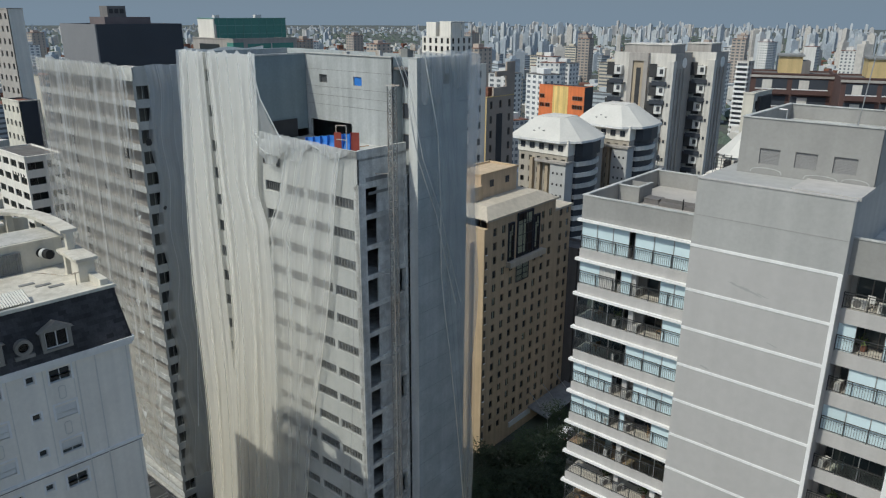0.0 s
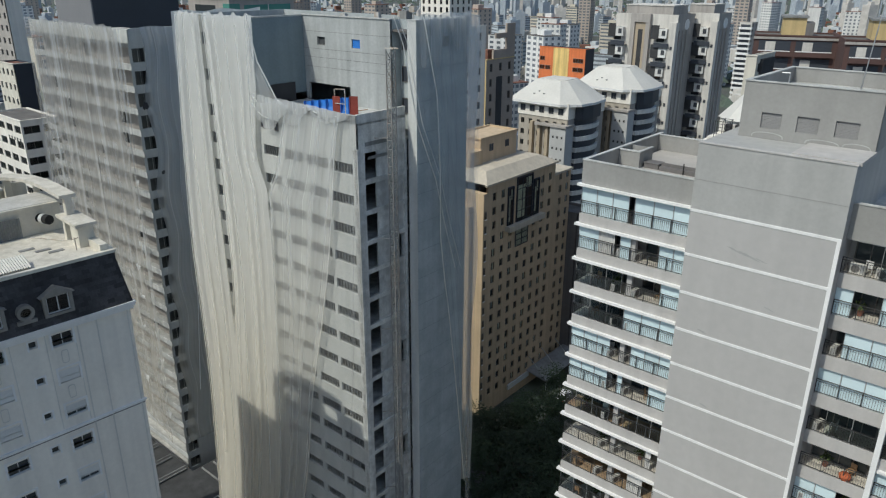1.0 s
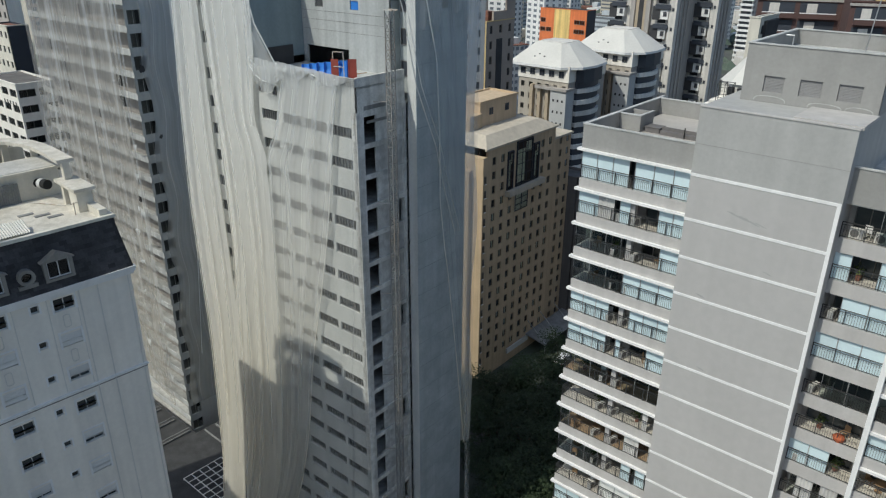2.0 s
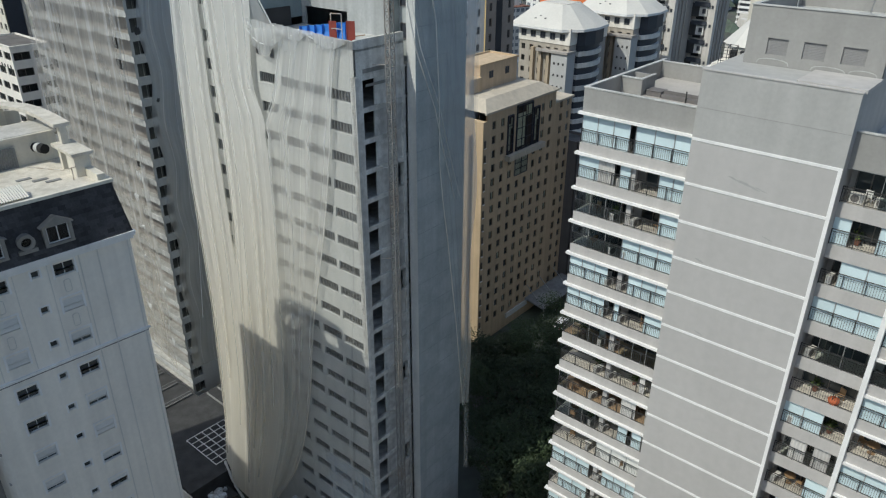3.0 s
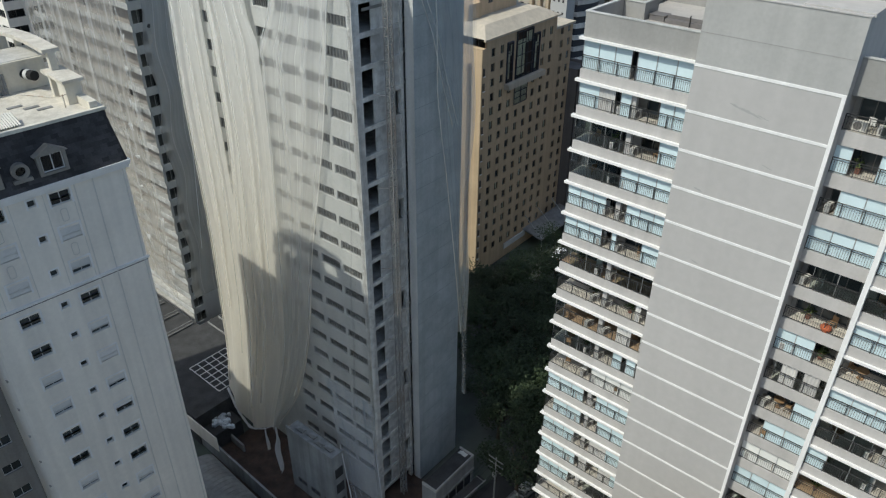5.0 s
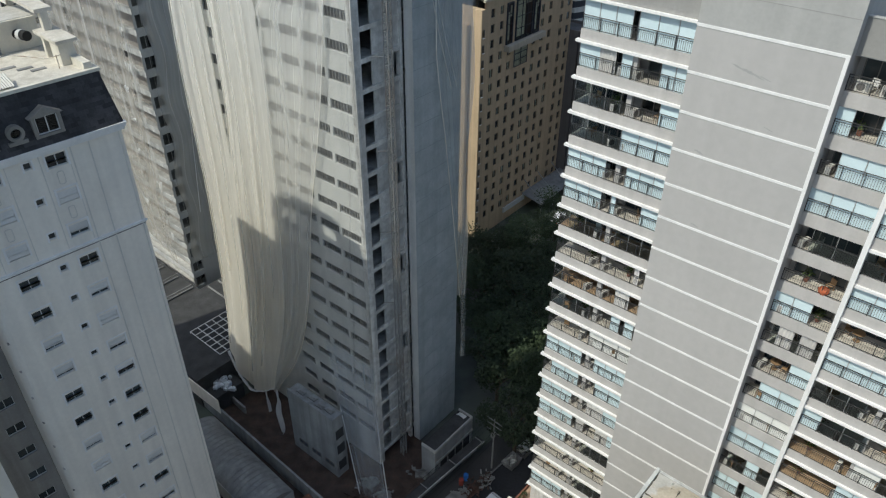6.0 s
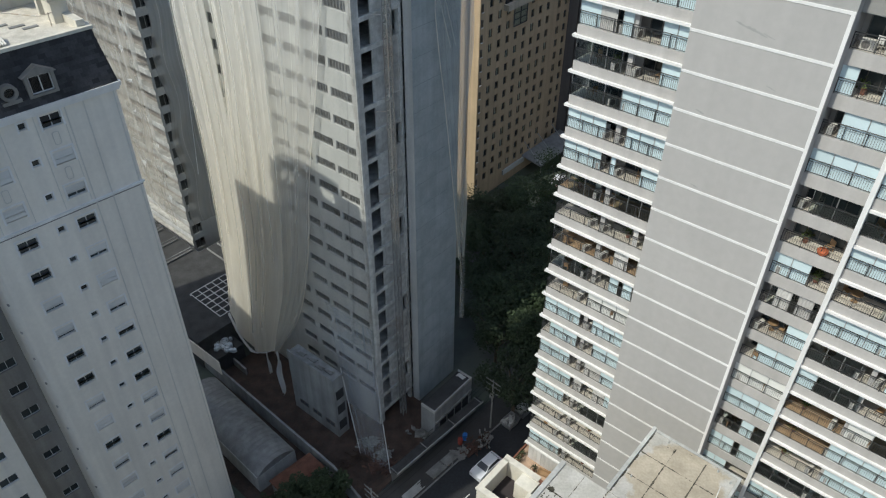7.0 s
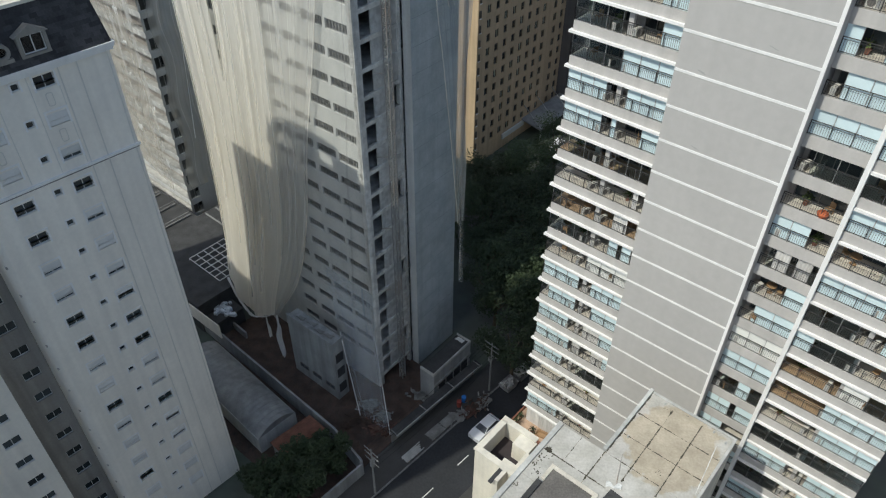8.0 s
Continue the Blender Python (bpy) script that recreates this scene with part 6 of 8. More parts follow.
def growth(p, q, wide, seed):
    """Dark growth that comes and goes along a joint, in short ragged lengths."""
    p, q = Vector(p), Vector(q)
    d = (q - p).normalized()
    side_step, n = Vector((-d.y, d.x)), int((q - p).length / 0.07)
    last = None
    for k in range(n + 1):
        c = p.lerp(q, k / n)
        w = wide * (0.72 + 1.3 * noise.noise(Vector((k * 0.11, seed, 0))) + 0.9 * noise.noise(Vector((k * 0.5, seed, 5))))
        c = c + side_step * 0.012 * noise.noise(Vector((k * 0.3, seed, 9)))
        now = (c + side_step * w, c - side_step * w * rm.uniform(0.5, 1.1)) if w > 0.006 else None
        if now and last:
            moss.add([(v.x, v.y, RZ + 0.0745) for v in (last[0], now[0], now[1], last[1])], [(0, 3, 2, 1)])
        last = now


for k, (p, q, wide) in enumerate((((0.1, -2.65), (6.7, -2.65), 0.055), ((0.2, -5.1), (6.7, -5.05), 0.04), ((-0.1, -7.45), (4.4, -7.45), 0.03), ((2.05, -0.7), (2.15, -8.9), 0.055), ((4.45, -0.5), (4.6, -8.4), 0.06),
                                  ((-3.7, -10.2), (1.5, -10.1), 0.05), ((-2.03, -7.6), (-2.0, -9.9), 0.03), ((-0.05, -7.5), (0.0, -10.6), 0.05), ((0.06, 0.1), (0.06, -7.3), 0.05), ((-3.6, -10.0), (-3.1, -10.2), 0.16))):
    growth(p, q, wide, 3.7 * k + 1.3)
for x, y, far in ((-3.3, -11.0, 0.45), (-3.2, -11.8, 0.5), (-3.0, -12.3, 0.4), (-3.5, -14.1, 0.35), (2.0, -0.9, 0.16), (1.6, -0.9, 0.18), (3.9, -6.4, 0.3), (4.5, -2.65, 0.14), (2.1, -2.65, 0.12), (-3.4, -9.9, 0.3), (3.2, -0.4, 0.12), (5.2, -0.3, 0.14)):
    for _ in range(9):
        cx, cy, r = x + rm.gauss(0, far * 0.5), y + rm.gauss(0, far * 0.5), far * rm.uniform(0.06, 0.3)
        w0 = rm.uniform(0, 6.3)
        ring = [(cx + r * math.cos(w0) * math.cos(q * 0.7) * rm.uniform(0.4, 1.5) - r * 0.5 * math.sin(q * 0.7) * math.sin(w0), cy + r * math.sin(w0) * math.cos(q * 0.7) + r * 0.5 * math.sin(q * 0.7) * math.cos(w0) * rm.uniform(0.4, 1.5), RZ + 0.0755) for q in range(9)]
        moss.add(ring, [tuple(range(9))])
part("moss", moss, MOSS, low, "black growth along the roof joints", kind="stuff")
part("roof_rim", Geo().box(-0.28, 0.0, -7.4, 0.06, RZ - 0.2, RZ + 0.3), CONCRETE, low)
part("roof_rim", Geo().box(0.0, 7.05, -0.16, 0.06, RZ - 0.2, RZ + 0.12), CONCRETE, low)
part("roof_rim", Geo().box(6.84, 7.06, -24, -0.16, RZ - 0.2, RZ + 0.16), CONCRETE, low)
part("roof_rim", Geo().box(-4.12, -3.73, -24, -7.45, RZ - 0.4, RZ + 0.22), CONCRETE, low)
part("roof_well", Geo().box(-2.42, 1.5, -11.25, -10.95, RZ, RZ + 0.2).box(-2.42, -2.12, -12.45, -11.25, RZ, RZ + 0.2).box(1.2, 1.5, -16, -11.25, RZ, RZ + 0.2), ROOF_WHITE, low)
part("well_floor", Geo().box(-2.12, 1.2, -16, -11.25, RZ + 0.05, RZ + 0.09), ROOF_DIRTY, low)
part("tank_lid", Geo().box(-2.55, -2.15, -16, -12.75, RZ + 0.05, RZ + 0.3), TAR, low)
# Flat black sheet stands for the dark inside an open pit.
part("tar_patch", Geo().prism([(1.9, -9.9), (3.4, -10.0), (4.6, -10.1), (4.6, -12.5), (1.7, -12.4)], RZ + 0.05, RZ + 0.085), TAR, low, "flat black sheet standing for an unlit pit")
for x, y in ((1.3, -0.5), (5.4, -0.5), (6.5, -0.9), (0.6, -5.2)):
    part("roof_stub", Geo().tube((x, y, RZ + 0.06), (x, y, RZ + 0.3), 0.09, 0.05, 8), CONCRETE, low)
part("plank", Geo().box(-0.035, 0.035, -4.8, 0, 0.0, 0.05), CONCRETE_LIGHT, low, "weathered grey plank on the roof", pose(6.1, -1.6, RZ + 0.075, 0, 0, 7))
part("roof_pipe", Geo().tube((1.06, -6.86, RZ + 0.11), (2.08, -9.52, RZ + 0.12), 0.03, n=6), STEEL, low)
whole("plastic_sheet", Geo().sheet([[(0.16 * i + 0.05 * math.sin(3 * j), (0.09 + 0.04 * math.sin(1.3 * i)) * j, 0.06 + 0.10 * abs(math.sin(2.3 * i + 1.7 * j))) for i in range(8)] for j in range(5)]), FRAME_WHITE, "crumpled white plastic sheet on the slab roof", "plastic sheet", pose(17.71, 37.09, RZ, 0, 0, R_TURN) @ pose(1.5, -10.0, 0.03, 0, 0, 25))
stair = thing("stair_house", "cream stair house with an open roof well", "building", 17.71, 37.09, R_TURN)
SZ = 27.2
for q in ((-7.75, -3.9, -13.4, -13.05), (-7.75, -7.4, -13.05, -9.9), (-7.75, -5.0, -9.9, -9.55), (-4.6, -4.15, -13.05, -11.1), (-5.92, -4.45, -11.1, -9.9), (-5.6, -4.6, -13.05, -12.5)):
    part("wall", Geo().box(*q, 0, SZ), CREAM, stair)
part("fin", Geo().box(-5.2, -4.7, -14.6, -13.4, 0, SZ + 0.2), CREAM, stair)
part("rim", Geo().box(-7.83, -3.86, -13.48, -12.97, SZ, SZ + 0.14).box(-7.83, -7.32, -12.97, -9.9, SZ, SZ + 0.14).box(-7.83, -4.6, -9.98, -9.47, SZ, SZ + 0.14), CREAM, stair)
part("dark_slit", Geo().box(-5.3, -5.0, -15.0, -13.6, SZ + 0.1, SZ + 0.215), DARK, stair)
# Floor colour holds a dark coating and the well's shade together.
part("well_floor", Geo().box(-7.4, -4.25, -13.05, -9.9, SZ - 1.9, SZ - 1.8), surface("brown_well_floor", (0.045, 0.036, 0.038), 0.95), stair)
garden = thing("ground_terrace", "lit terracotta terrace below the lowest balcony", "terrace", G_X, G_Y, G_TURN)
part("deck", Geo().box(-18.9, -9.3, -0.9, 2.8, 0, 2.6), surface("peach_paving", (0.50, 0.35, 0.245), 0.8, var=0.15, grain=0.1, size=1.5), garden)
part("planting_border", Geo().box(-19.0, -9.3, -1.1, -0.9, 0, 2.95).box(-19.1, -18.9, -0.9, 2.8, 0, 2.95), TILE_RED, garden)
for i in range(8):
    part("curtain", curtain_mesh(0.56, 2.55), None, garden, "pale pleated curtain", pose(-17.9 + 0.58 * i, 0.85, 2.6))
for x, y in ((-18.5, 0.5), (-18.3, -0.4), (-16.2, -0.3)):
    plant("leafy shrub in a clay pot on the terrace", GM @ pose(x, y, 2.6), LEAF, int(-x * 10))
seat = Geo().box(0, 1.5, 0, 0.55, 0.12, 0.42).box(0, 1.5, 0.45, 0.6, 0.42, 0.8).box(-0.08, 0.06, 0, 0.6, 0.1, 0.6).box(1.44, 1.58, 0, 0.6, 0.1, 0.6)
whole("bench", seat, WOOD, "brown timber bench on the peach terrace", "bench", GM @ pose(-15.6, -0.4, 2.6, 0, 0, 12))

# ---- buildings behind ----
def block(name, label, x, y, turn, wl, wr, z1, floor, mats, front_cols, side_cols, win=(1.2, 1.3), roof=None, base=0.0, category="building", rim=0.6, skip=()):
    """A block seen from its near corner: a front wl long to the left, a side wr deep to the back."""
    th = thing(name, label, category, x, y, turn)
    n = int((z1 - base - 1.6) / floor)
    zr = [z1 - 2.4 - floor * k for k in range(n)]
    zr = [z for z in zr if z > base + 0.5]
    ww, wh = win
    zs = edges(sorted([(z, z + wh) for z in zr]), 0, z1)
    for which, length, cols, mat in (("front_wall", wl, front_cols, mats[0]), ("side_wall", wr, side_cols, mats[1])):
        if cols:
            mid = [length * (k + 0.5) / cols for k in range(cols)]
            us = edges([(m - ww / 2, m + ww / 2) for m in mid], 0, length)
            place = front(-wl, 0) if which == "front_wall" else side(0, 0)
            w = part(which, Geo().wall(place, us, zs, odd, 0.25), mat, th)
            for m in mid:
                for z in zr:
                    at = pose(-wl + m, 0.14, z) if which == "front_wall" else pose(-0.14, m, z, 0, 0, 90)
                    part("window", window_mesh(ww, wh, 2, FRAME, GLASS_DARK, 0.07), None, w, at=at)
        else:
            part(which, Geo().box(-wl, 0, 0, 0.25, 0, z1) if which == "front_wall" else Geo().box(-0.25, 0, 0.25, wr, 0, z1), mat, th)
    part("back_wall", Geo().box(-wl, -0.25, wr - 0.25, wr, 0, z1), mats[1], th)
    part("far_side_wall", Geo().box(-wl, -wl + 0.25, 0.25, wr - 0.25, 0, z1), mats[1], th)
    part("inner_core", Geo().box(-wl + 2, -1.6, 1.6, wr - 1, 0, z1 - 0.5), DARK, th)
    part("roof", Geo().box(-wl + 0.25, -0.25, 0.25, wr - 0.25, z1 - 0.5, z1 - 0.3), roof or ROOF_DIRTY, th)
    if rim:
        part("roof_rim", Geo().box(-wl - 0.1, 0.1, -0.1, 0.25, z1, z1 + 0.2).box(-0.25, 0.1, 0.25, wr, z1, z1 + 0.2), mats[0], th)
    return th


# The lit front is coloured grey and the shaded side charcoal.
dark = block("charcoal_building", "charcoal clad office block with blank walls", -60.8, 132.3, -41, 14.4, 16.6, 72.8, 3.2, (surface("lit_front_cladding", (0.22, 0.22, 0.23), 0.7, var=0.05), CHARCOAL), 0, 0, rim=0)
part("roof_plant", Geo().box(-7.0, -1.1, 2.4, 11.0, 72.5, 74.0), surface("mauve_brick", (0.17, 0.14, 0.14), 0.9), dark, "brown lift house on the roof")
part("roof_plant", Geo().box(-5.2, -2.2, 3.6, 7.0, 74.0, 75.9), TAUPE_DARK, dark)
for k in range(3):
    part("louvre", Geo().box(-2.2, -2.12, 3.9 + 1.0 * k, 4.6 + 1.0 * k, 74.6, 75.4), DARK, dark)
for x in (-4.4, -2.2):
    part("niche", Geo().box(x, x + 1.3, -0.06, 0.0, 60.0, 64.6), DARK, dark)
part("hatch", Geo().box(0.0, 0.06, 11.2, 13.4, 60.0, 62.6), DARK, dark)
CURTAIN_GREEN = surface("green_curtain_glass", (0.09, 0.27, 0.225), 0.18, var=0.12, grain=0.02, size=0.08, bump=0)
GREEN_BAR = surface("green_mullion", (0.17, 0.36, 0.31), 0.5, var=0.05, bump=0)
green = block("glass_office", "office block with green glass storeys", -47.8, 157.9, -41, 6.0, 18.5, 73.6, 3.4, (WHITE_PLASTER, CURTAIN_GREEN), 0, 0, rim=0)
for k in range(9):
    part("mullion", Geo().box(0.0, 0.07, 2.0 * k + 1.2, 2.0 * k + 1.28, 58, 73.5), GREEN_BAR, green)
for z in (72.2, 70.5, 68.8, 67.1, 65.4):
    part("transom", Geo().box(0.0, 0.05, 0.2, 18.4, z - 0.05, z + 0.05), GREEN_BAR, green)
for y, z in ((9.6, 66.4), (10.8, 66.2)):
    part("open_light", Geo().box(0.0, 0.1, y, y + 0.8, z, z + 1.0), DARK, green, "small open window light")
part("roof_edge", Geo().box(-6.1, 0.15, -0.1, 0.2, 73.6, 73.75).box(-0.1, 0.15, 0.2, 18.6, 73.6, 73.75), GREEN_BAR, green)
part("roof_unit", Geo().box(-3.4, -2.6, 2.0, 3.2, 73.3, 74.3), FRAME_WHITE, green, "small white roof unit")
part("roof_unit", Geo().box(-3.0, -2.2, 12.0, 13.6, 73.3, 74.4), FRAME_WHITE, green, "small white roof unit")
lowg = block("glass_office", "lower office block with pale bands and glass", -42.4, 152.2, -41, 15.1, 16.0, 69.6, 3.5, (TAUPE, TAUPE), 0, 0)
for k in range(5):
    g = part("glass_band", Geo().box(0.03, 0.08, 3.4, 15, 66.2 - 3.5 * k, 68.7 - 3.5 * k), CURTAIN_GREEN, lowg)
    part("band_mullion", Geo().box(0.08, 0.12, 9.2, 9.4, 66.2 - 3.5 * k, 68.7 - 3.5 * k), STONE, g)
part("corner_glass", Geo().box(-2.2, 0.06, -0.06, -0.02, 52, 69.0).box(0.02, 0.06, 0.0, 2.4, 52, 69.0), CURTAIN_GREEN, lowg)
part("front_glass", Geo().box(-12.5, -5.0, -0.06, -0.01, 65.4, 68.6), HOUSE_GLASS, lowg)
part("roof_screen", Geo().box(-13.5, -7.5, 1.0, 1.2, 69.6, 72.4), SHEET_METAL, lowg)
w2 = block("white_tower", "white apartment tower with a stepped crown", 3.0, 290.0, -41, 15.0, 13.1, 66.0, 3.0, (WHITE_PLASTER, WHITE_PLASTER), 5, 4, (1.2, 2.0))
part("crown", Geo().box(-13.5, -8.5, 1, 9, 66, 71.5).box(-6.5, -0.6, 1, 9, 66, 71.8), WHITE_PLASTER, w2)
part("crown_frame", Geo().bar((0.0, 0.2, 66), (0.0, 0.2, 71.5), 0.3).bar((0, 12.6, 66), (0, 12.6, 71.5), 0.3).bar((0, 0.2, 71.5), (0, 12.6, 71.5), 0.3).bar((0, 6.4, 66), (0, 6.4, 71.5), 0.3), CONCRETE, w2)
br = block("brown_tower", "brown granite tower with ochre corner and slot windows", 9.0, 149.7, -41, 2.9, 9.5, 58.5, 3.0, (OCHRE, BROWN), 1, 3, (0.9, 1.6))
part("roof_frame", Geo().box(-0.4, 0.05, 6.6, 9.5, 58.5, 65.4).box(-0.4, 0.05, 2.2, 6.6, 58.5, 60.4).box(-0.4, 0.05, 3.0, 6.6, 62.6, 63.6), BROWN, br)
part("slot", Geo().box(0.0, 0.05, 3.4, 5.4, 20, 55), DARK, br)
part("roof_tank", Geo().box(-2.6, -0.9, 1.5, 3.6, 58.2, 60.4), TILE_RED, br)
nb = block("white_tower", "white tower with square balconies behind the nets", 3.4, 132.0, -41, 3.4, 7.0, 66.0, 3.1, (WHITE_PLASTER, WHITE_PLASTER), 1, 2, (1.0, 1.3))
for k in range(14):
    part("balcony", Geo().box(-0.2, 1.2, 0.2, 2.4, 58.5 - 3.1 * k, 60.4 - 3.1 * k), WHITE_TRIM, nb)
orange = block("orange_building", "orange block with a faded yellow stripe", 48.2, 250.4, -41, 18.3, 5.8, 51.0, 3.4, (ORANGE, CHARCOAL), 0, 0, rim=0.3)
part("yellow_stripe", Geo().box(-12.6, -6.4, -0.06, 0, 20, 51), YELLOW, orange, "faded yellow painted stripe")
for x in (-17.0, -14.6, -3.6, -1.6):
    for z in (43.5, 38.5, 46.5):
        if (x, z) != (-14.6, 46.5):
            part("window", window_mesh(2.0, 1.4, 2, BROWN, GLASS_DARK), None, orange, at=pose(x, -0.1, z))


def eight(th, cx, cy, rx, ry, z0, z1, tx, ty):
    o = [(cx + rx * math.cos(math.pi / 8 + k * math.pi / 4), cy + ry * math.sin(math.pi / 8 + k * math.pi / 4)) for k in range(8)]
    t = [(cx + tx * math.cos(math.pi / 8 + k * math.pi / 4), cy + ty * math.sin(math.pi / 8 + k * math.pi / 4)) for k in range(8)]
    return Geo().prism(o, z0, z1, top=t)


PORT = Geo().box(-0.25, 0.25, -0.04, 0.0, 0, 0.6).mesh("port_window", DARK)
PAVILION_BEIGE = surface("weathered_beige", (0.42, 0.38, 0.32), 0.88, var=0.08, stain=0.12, size=0.2)
OCHRE_PIER = surface("ochre_pier", (0.44, 0.36, 0.26), 0.85)
PALE_PANEL = surface("pale_blue_panel", (0.50, 0.50, 0.49), 0.8, var=0.05)
for x, y, z in ((31.8, 182.3, 44.6), (50.8, 196.5, 46.2)):
    b = block("pavilion_tower", "beige apartment tower with a white eight-sided roof", x, y, -41, 15.0, 18.0, z - 4.2, 2.9, (PAVILION_BEIGE, TAUPE), 6, 0, (1.1, 1.4), rim=0)
    part("attic_storey", Geo().box(-15.2, 0.2, -0.2, 18.2, z - 4.2, z - 0.2), WHITE_PLASTER, b)
    for k in range(5):
        part("attic_window", window_mesh(1.5, 1.6, 2), None, b, at=pose(-13.6 + 2.9 * k, -0.30, z - 3.2))
    o = [(-17.2, -1.6), (-1.5, -1.6), (2.4, 2.4), (3.2, 8.0), (2.4, 14.5), (-1.5, 19.6), (-17.2, 19.6), (-18.6, 9.0)]
    t = [(-13.0, 4.6), (-5.6, 4.6), (-4.4, 6.2), (-4.2, 8.5), (-4.4, 11.0), (-5.6, 13.0), (-13.0, 13.0), (-13.6, 9.0)]
    part("pavilion_roof", Geo().prism(o, z - 0.4, z + 4.4, top=t), ROOF_PALE, b, "white faceted metal roof")
    part("roof_edge", Geo().prism(o, z - 1.0, z - 0.4), WHITE_TRIM, b)
    part("roof_cap", Geo().box(-12.6, -5.0, 5.6, 12.4, z + 4.4, z + 4.55), STONE, b)
    for x0, y0, z0 in ((-11.0, 0.4, z + 1.0), (-8.2, 0.6, z + 1.2), (-10.0, 1.2, z + 1.6)):
        part("roof_vent", Geo().box(x0, x0 + 0.5, y0, y0 + 0.5, z0 - 0.4, z0 + 0.4), CONCRETE_DARK, b)
    part("corner_glass", Geo().prism([(0.3, 3.0), (2.0, 4.0), (2.6, 8.0), (2.0, 13.0), (0.3, 14.6), (0.3, 3.0)], z - 4.6, z - 1.0), CHARCOAL, b)
    for k in range(13):
        zz = z - 7.2 - 2.9 * k
        if zz > 1:
            curve = [(0.0 + 2.6 * math.sin(math.pi * (0.12 + 0.76 * q / 10)), 3.0 + 11.5 * q / 10) for q in range(11)]
            part("curved_balcony", Geo().prism(curve + [(-0.2, 14.5), (-0.2, 3.0)], zz, zz + 1.1), FACADES[0], b)
            part("balcony_glass", Geo().prism([(-0.2 + 2.0 * math.sin(math.pi * (0.12 + 0.76 * q / 10)), 3.4 + 10.7 * q / 10) for q in range(11)] + [(-0.2, 14), (-0.2, 3.2)], zz + 1.1, zz + 2.9), CHARCOAL, b)
    strip = part("stair_strip", Geo().box(-4.2, 0.45, -1.4, 2.2, 0, z - 6.2), PALE_PANEL, b)
    part("strip_cap", Geo().box(-8.8, 0.7, -1.8, 2.4, z - 6.2, z - 5.6), TAUPE, b)
    for k in range(12):
        zz = z - 9.0 - 2.9 * k
        if zz > 1:
            for q in range(3):
                part("port_window", PORT, None, strip, at=pose(-3.2 + 1.3 * q, -1.41, zz))
    for k in range(3):
        part("pier", Geo().box(-10.8 + 2.4 * k, -9.9 + 2.4 * k, -1.0, 0, 0, z - 5.6), OCHRE_PIER, b)

BOXB = Geo().box(0, 3.4, -1.5, 0, 0, 2.7).mesh("box_balcony", FACADES[0])
BOXR = Geo().box(-0.4, 4.4, -2.0, -1.7, -1.3, 0.0).box(-0.4, 4.4, -1.7, 0, -1.3, -1.1).mesh("balcony_rail", CHARCOAL)
# Thin near-black sheet paints the shade of a balcony recess.
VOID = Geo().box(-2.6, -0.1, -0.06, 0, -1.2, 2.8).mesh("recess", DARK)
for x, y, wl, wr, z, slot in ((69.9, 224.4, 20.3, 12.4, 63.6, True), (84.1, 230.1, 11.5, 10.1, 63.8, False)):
    # Paler front and darker side have sun and shade put into their colours.
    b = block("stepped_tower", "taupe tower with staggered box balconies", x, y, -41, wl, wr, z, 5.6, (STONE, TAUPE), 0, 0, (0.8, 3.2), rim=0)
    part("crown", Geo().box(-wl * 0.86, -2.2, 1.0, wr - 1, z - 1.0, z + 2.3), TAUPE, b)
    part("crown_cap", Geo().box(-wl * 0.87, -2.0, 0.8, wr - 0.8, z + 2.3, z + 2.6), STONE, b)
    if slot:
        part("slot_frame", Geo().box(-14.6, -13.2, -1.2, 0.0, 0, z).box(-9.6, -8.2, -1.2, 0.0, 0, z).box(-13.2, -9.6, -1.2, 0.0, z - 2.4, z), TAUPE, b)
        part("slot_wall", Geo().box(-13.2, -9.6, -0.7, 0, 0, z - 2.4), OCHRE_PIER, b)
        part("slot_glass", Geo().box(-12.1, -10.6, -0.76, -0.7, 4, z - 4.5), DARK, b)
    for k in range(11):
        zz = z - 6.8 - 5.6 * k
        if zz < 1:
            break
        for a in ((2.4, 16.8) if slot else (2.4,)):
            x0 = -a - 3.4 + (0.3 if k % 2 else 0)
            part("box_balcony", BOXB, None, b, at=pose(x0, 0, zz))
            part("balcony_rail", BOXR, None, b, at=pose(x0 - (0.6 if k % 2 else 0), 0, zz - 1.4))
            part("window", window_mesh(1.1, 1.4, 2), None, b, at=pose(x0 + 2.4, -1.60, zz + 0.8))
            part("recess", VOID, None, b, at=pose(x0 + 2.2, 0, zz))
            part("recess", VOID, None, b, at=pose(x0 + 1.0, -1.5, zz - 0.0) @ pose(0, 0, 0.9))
    part("fin", Geo().box(-1.9, 0.3, -1.4, 0.6, 0, z - 2.2), STONE, b)
    for k in range(10):
        part("fin_window", window_mesh(0.7, 1.0, 1), None, b, at=pose(-0.7, -1.5, z - 10 - 5.6 * k if z - 10 - 5.6 * k > 1 else 1))
    for q in range(3):
        part("side_rib", Geo().box(0.0, 0.45, 1.2 + 2.6 * q, 2.0 + 2.6 * q, 0, z - 4.5), TAUPE, b)
    part("side_niche", Geo().tube((0.02, wr * 0.55, z - 3.0), (0.12, wr * 0.55, z - 3.0), 1.6, n=18), WHITE_TRIM, b)

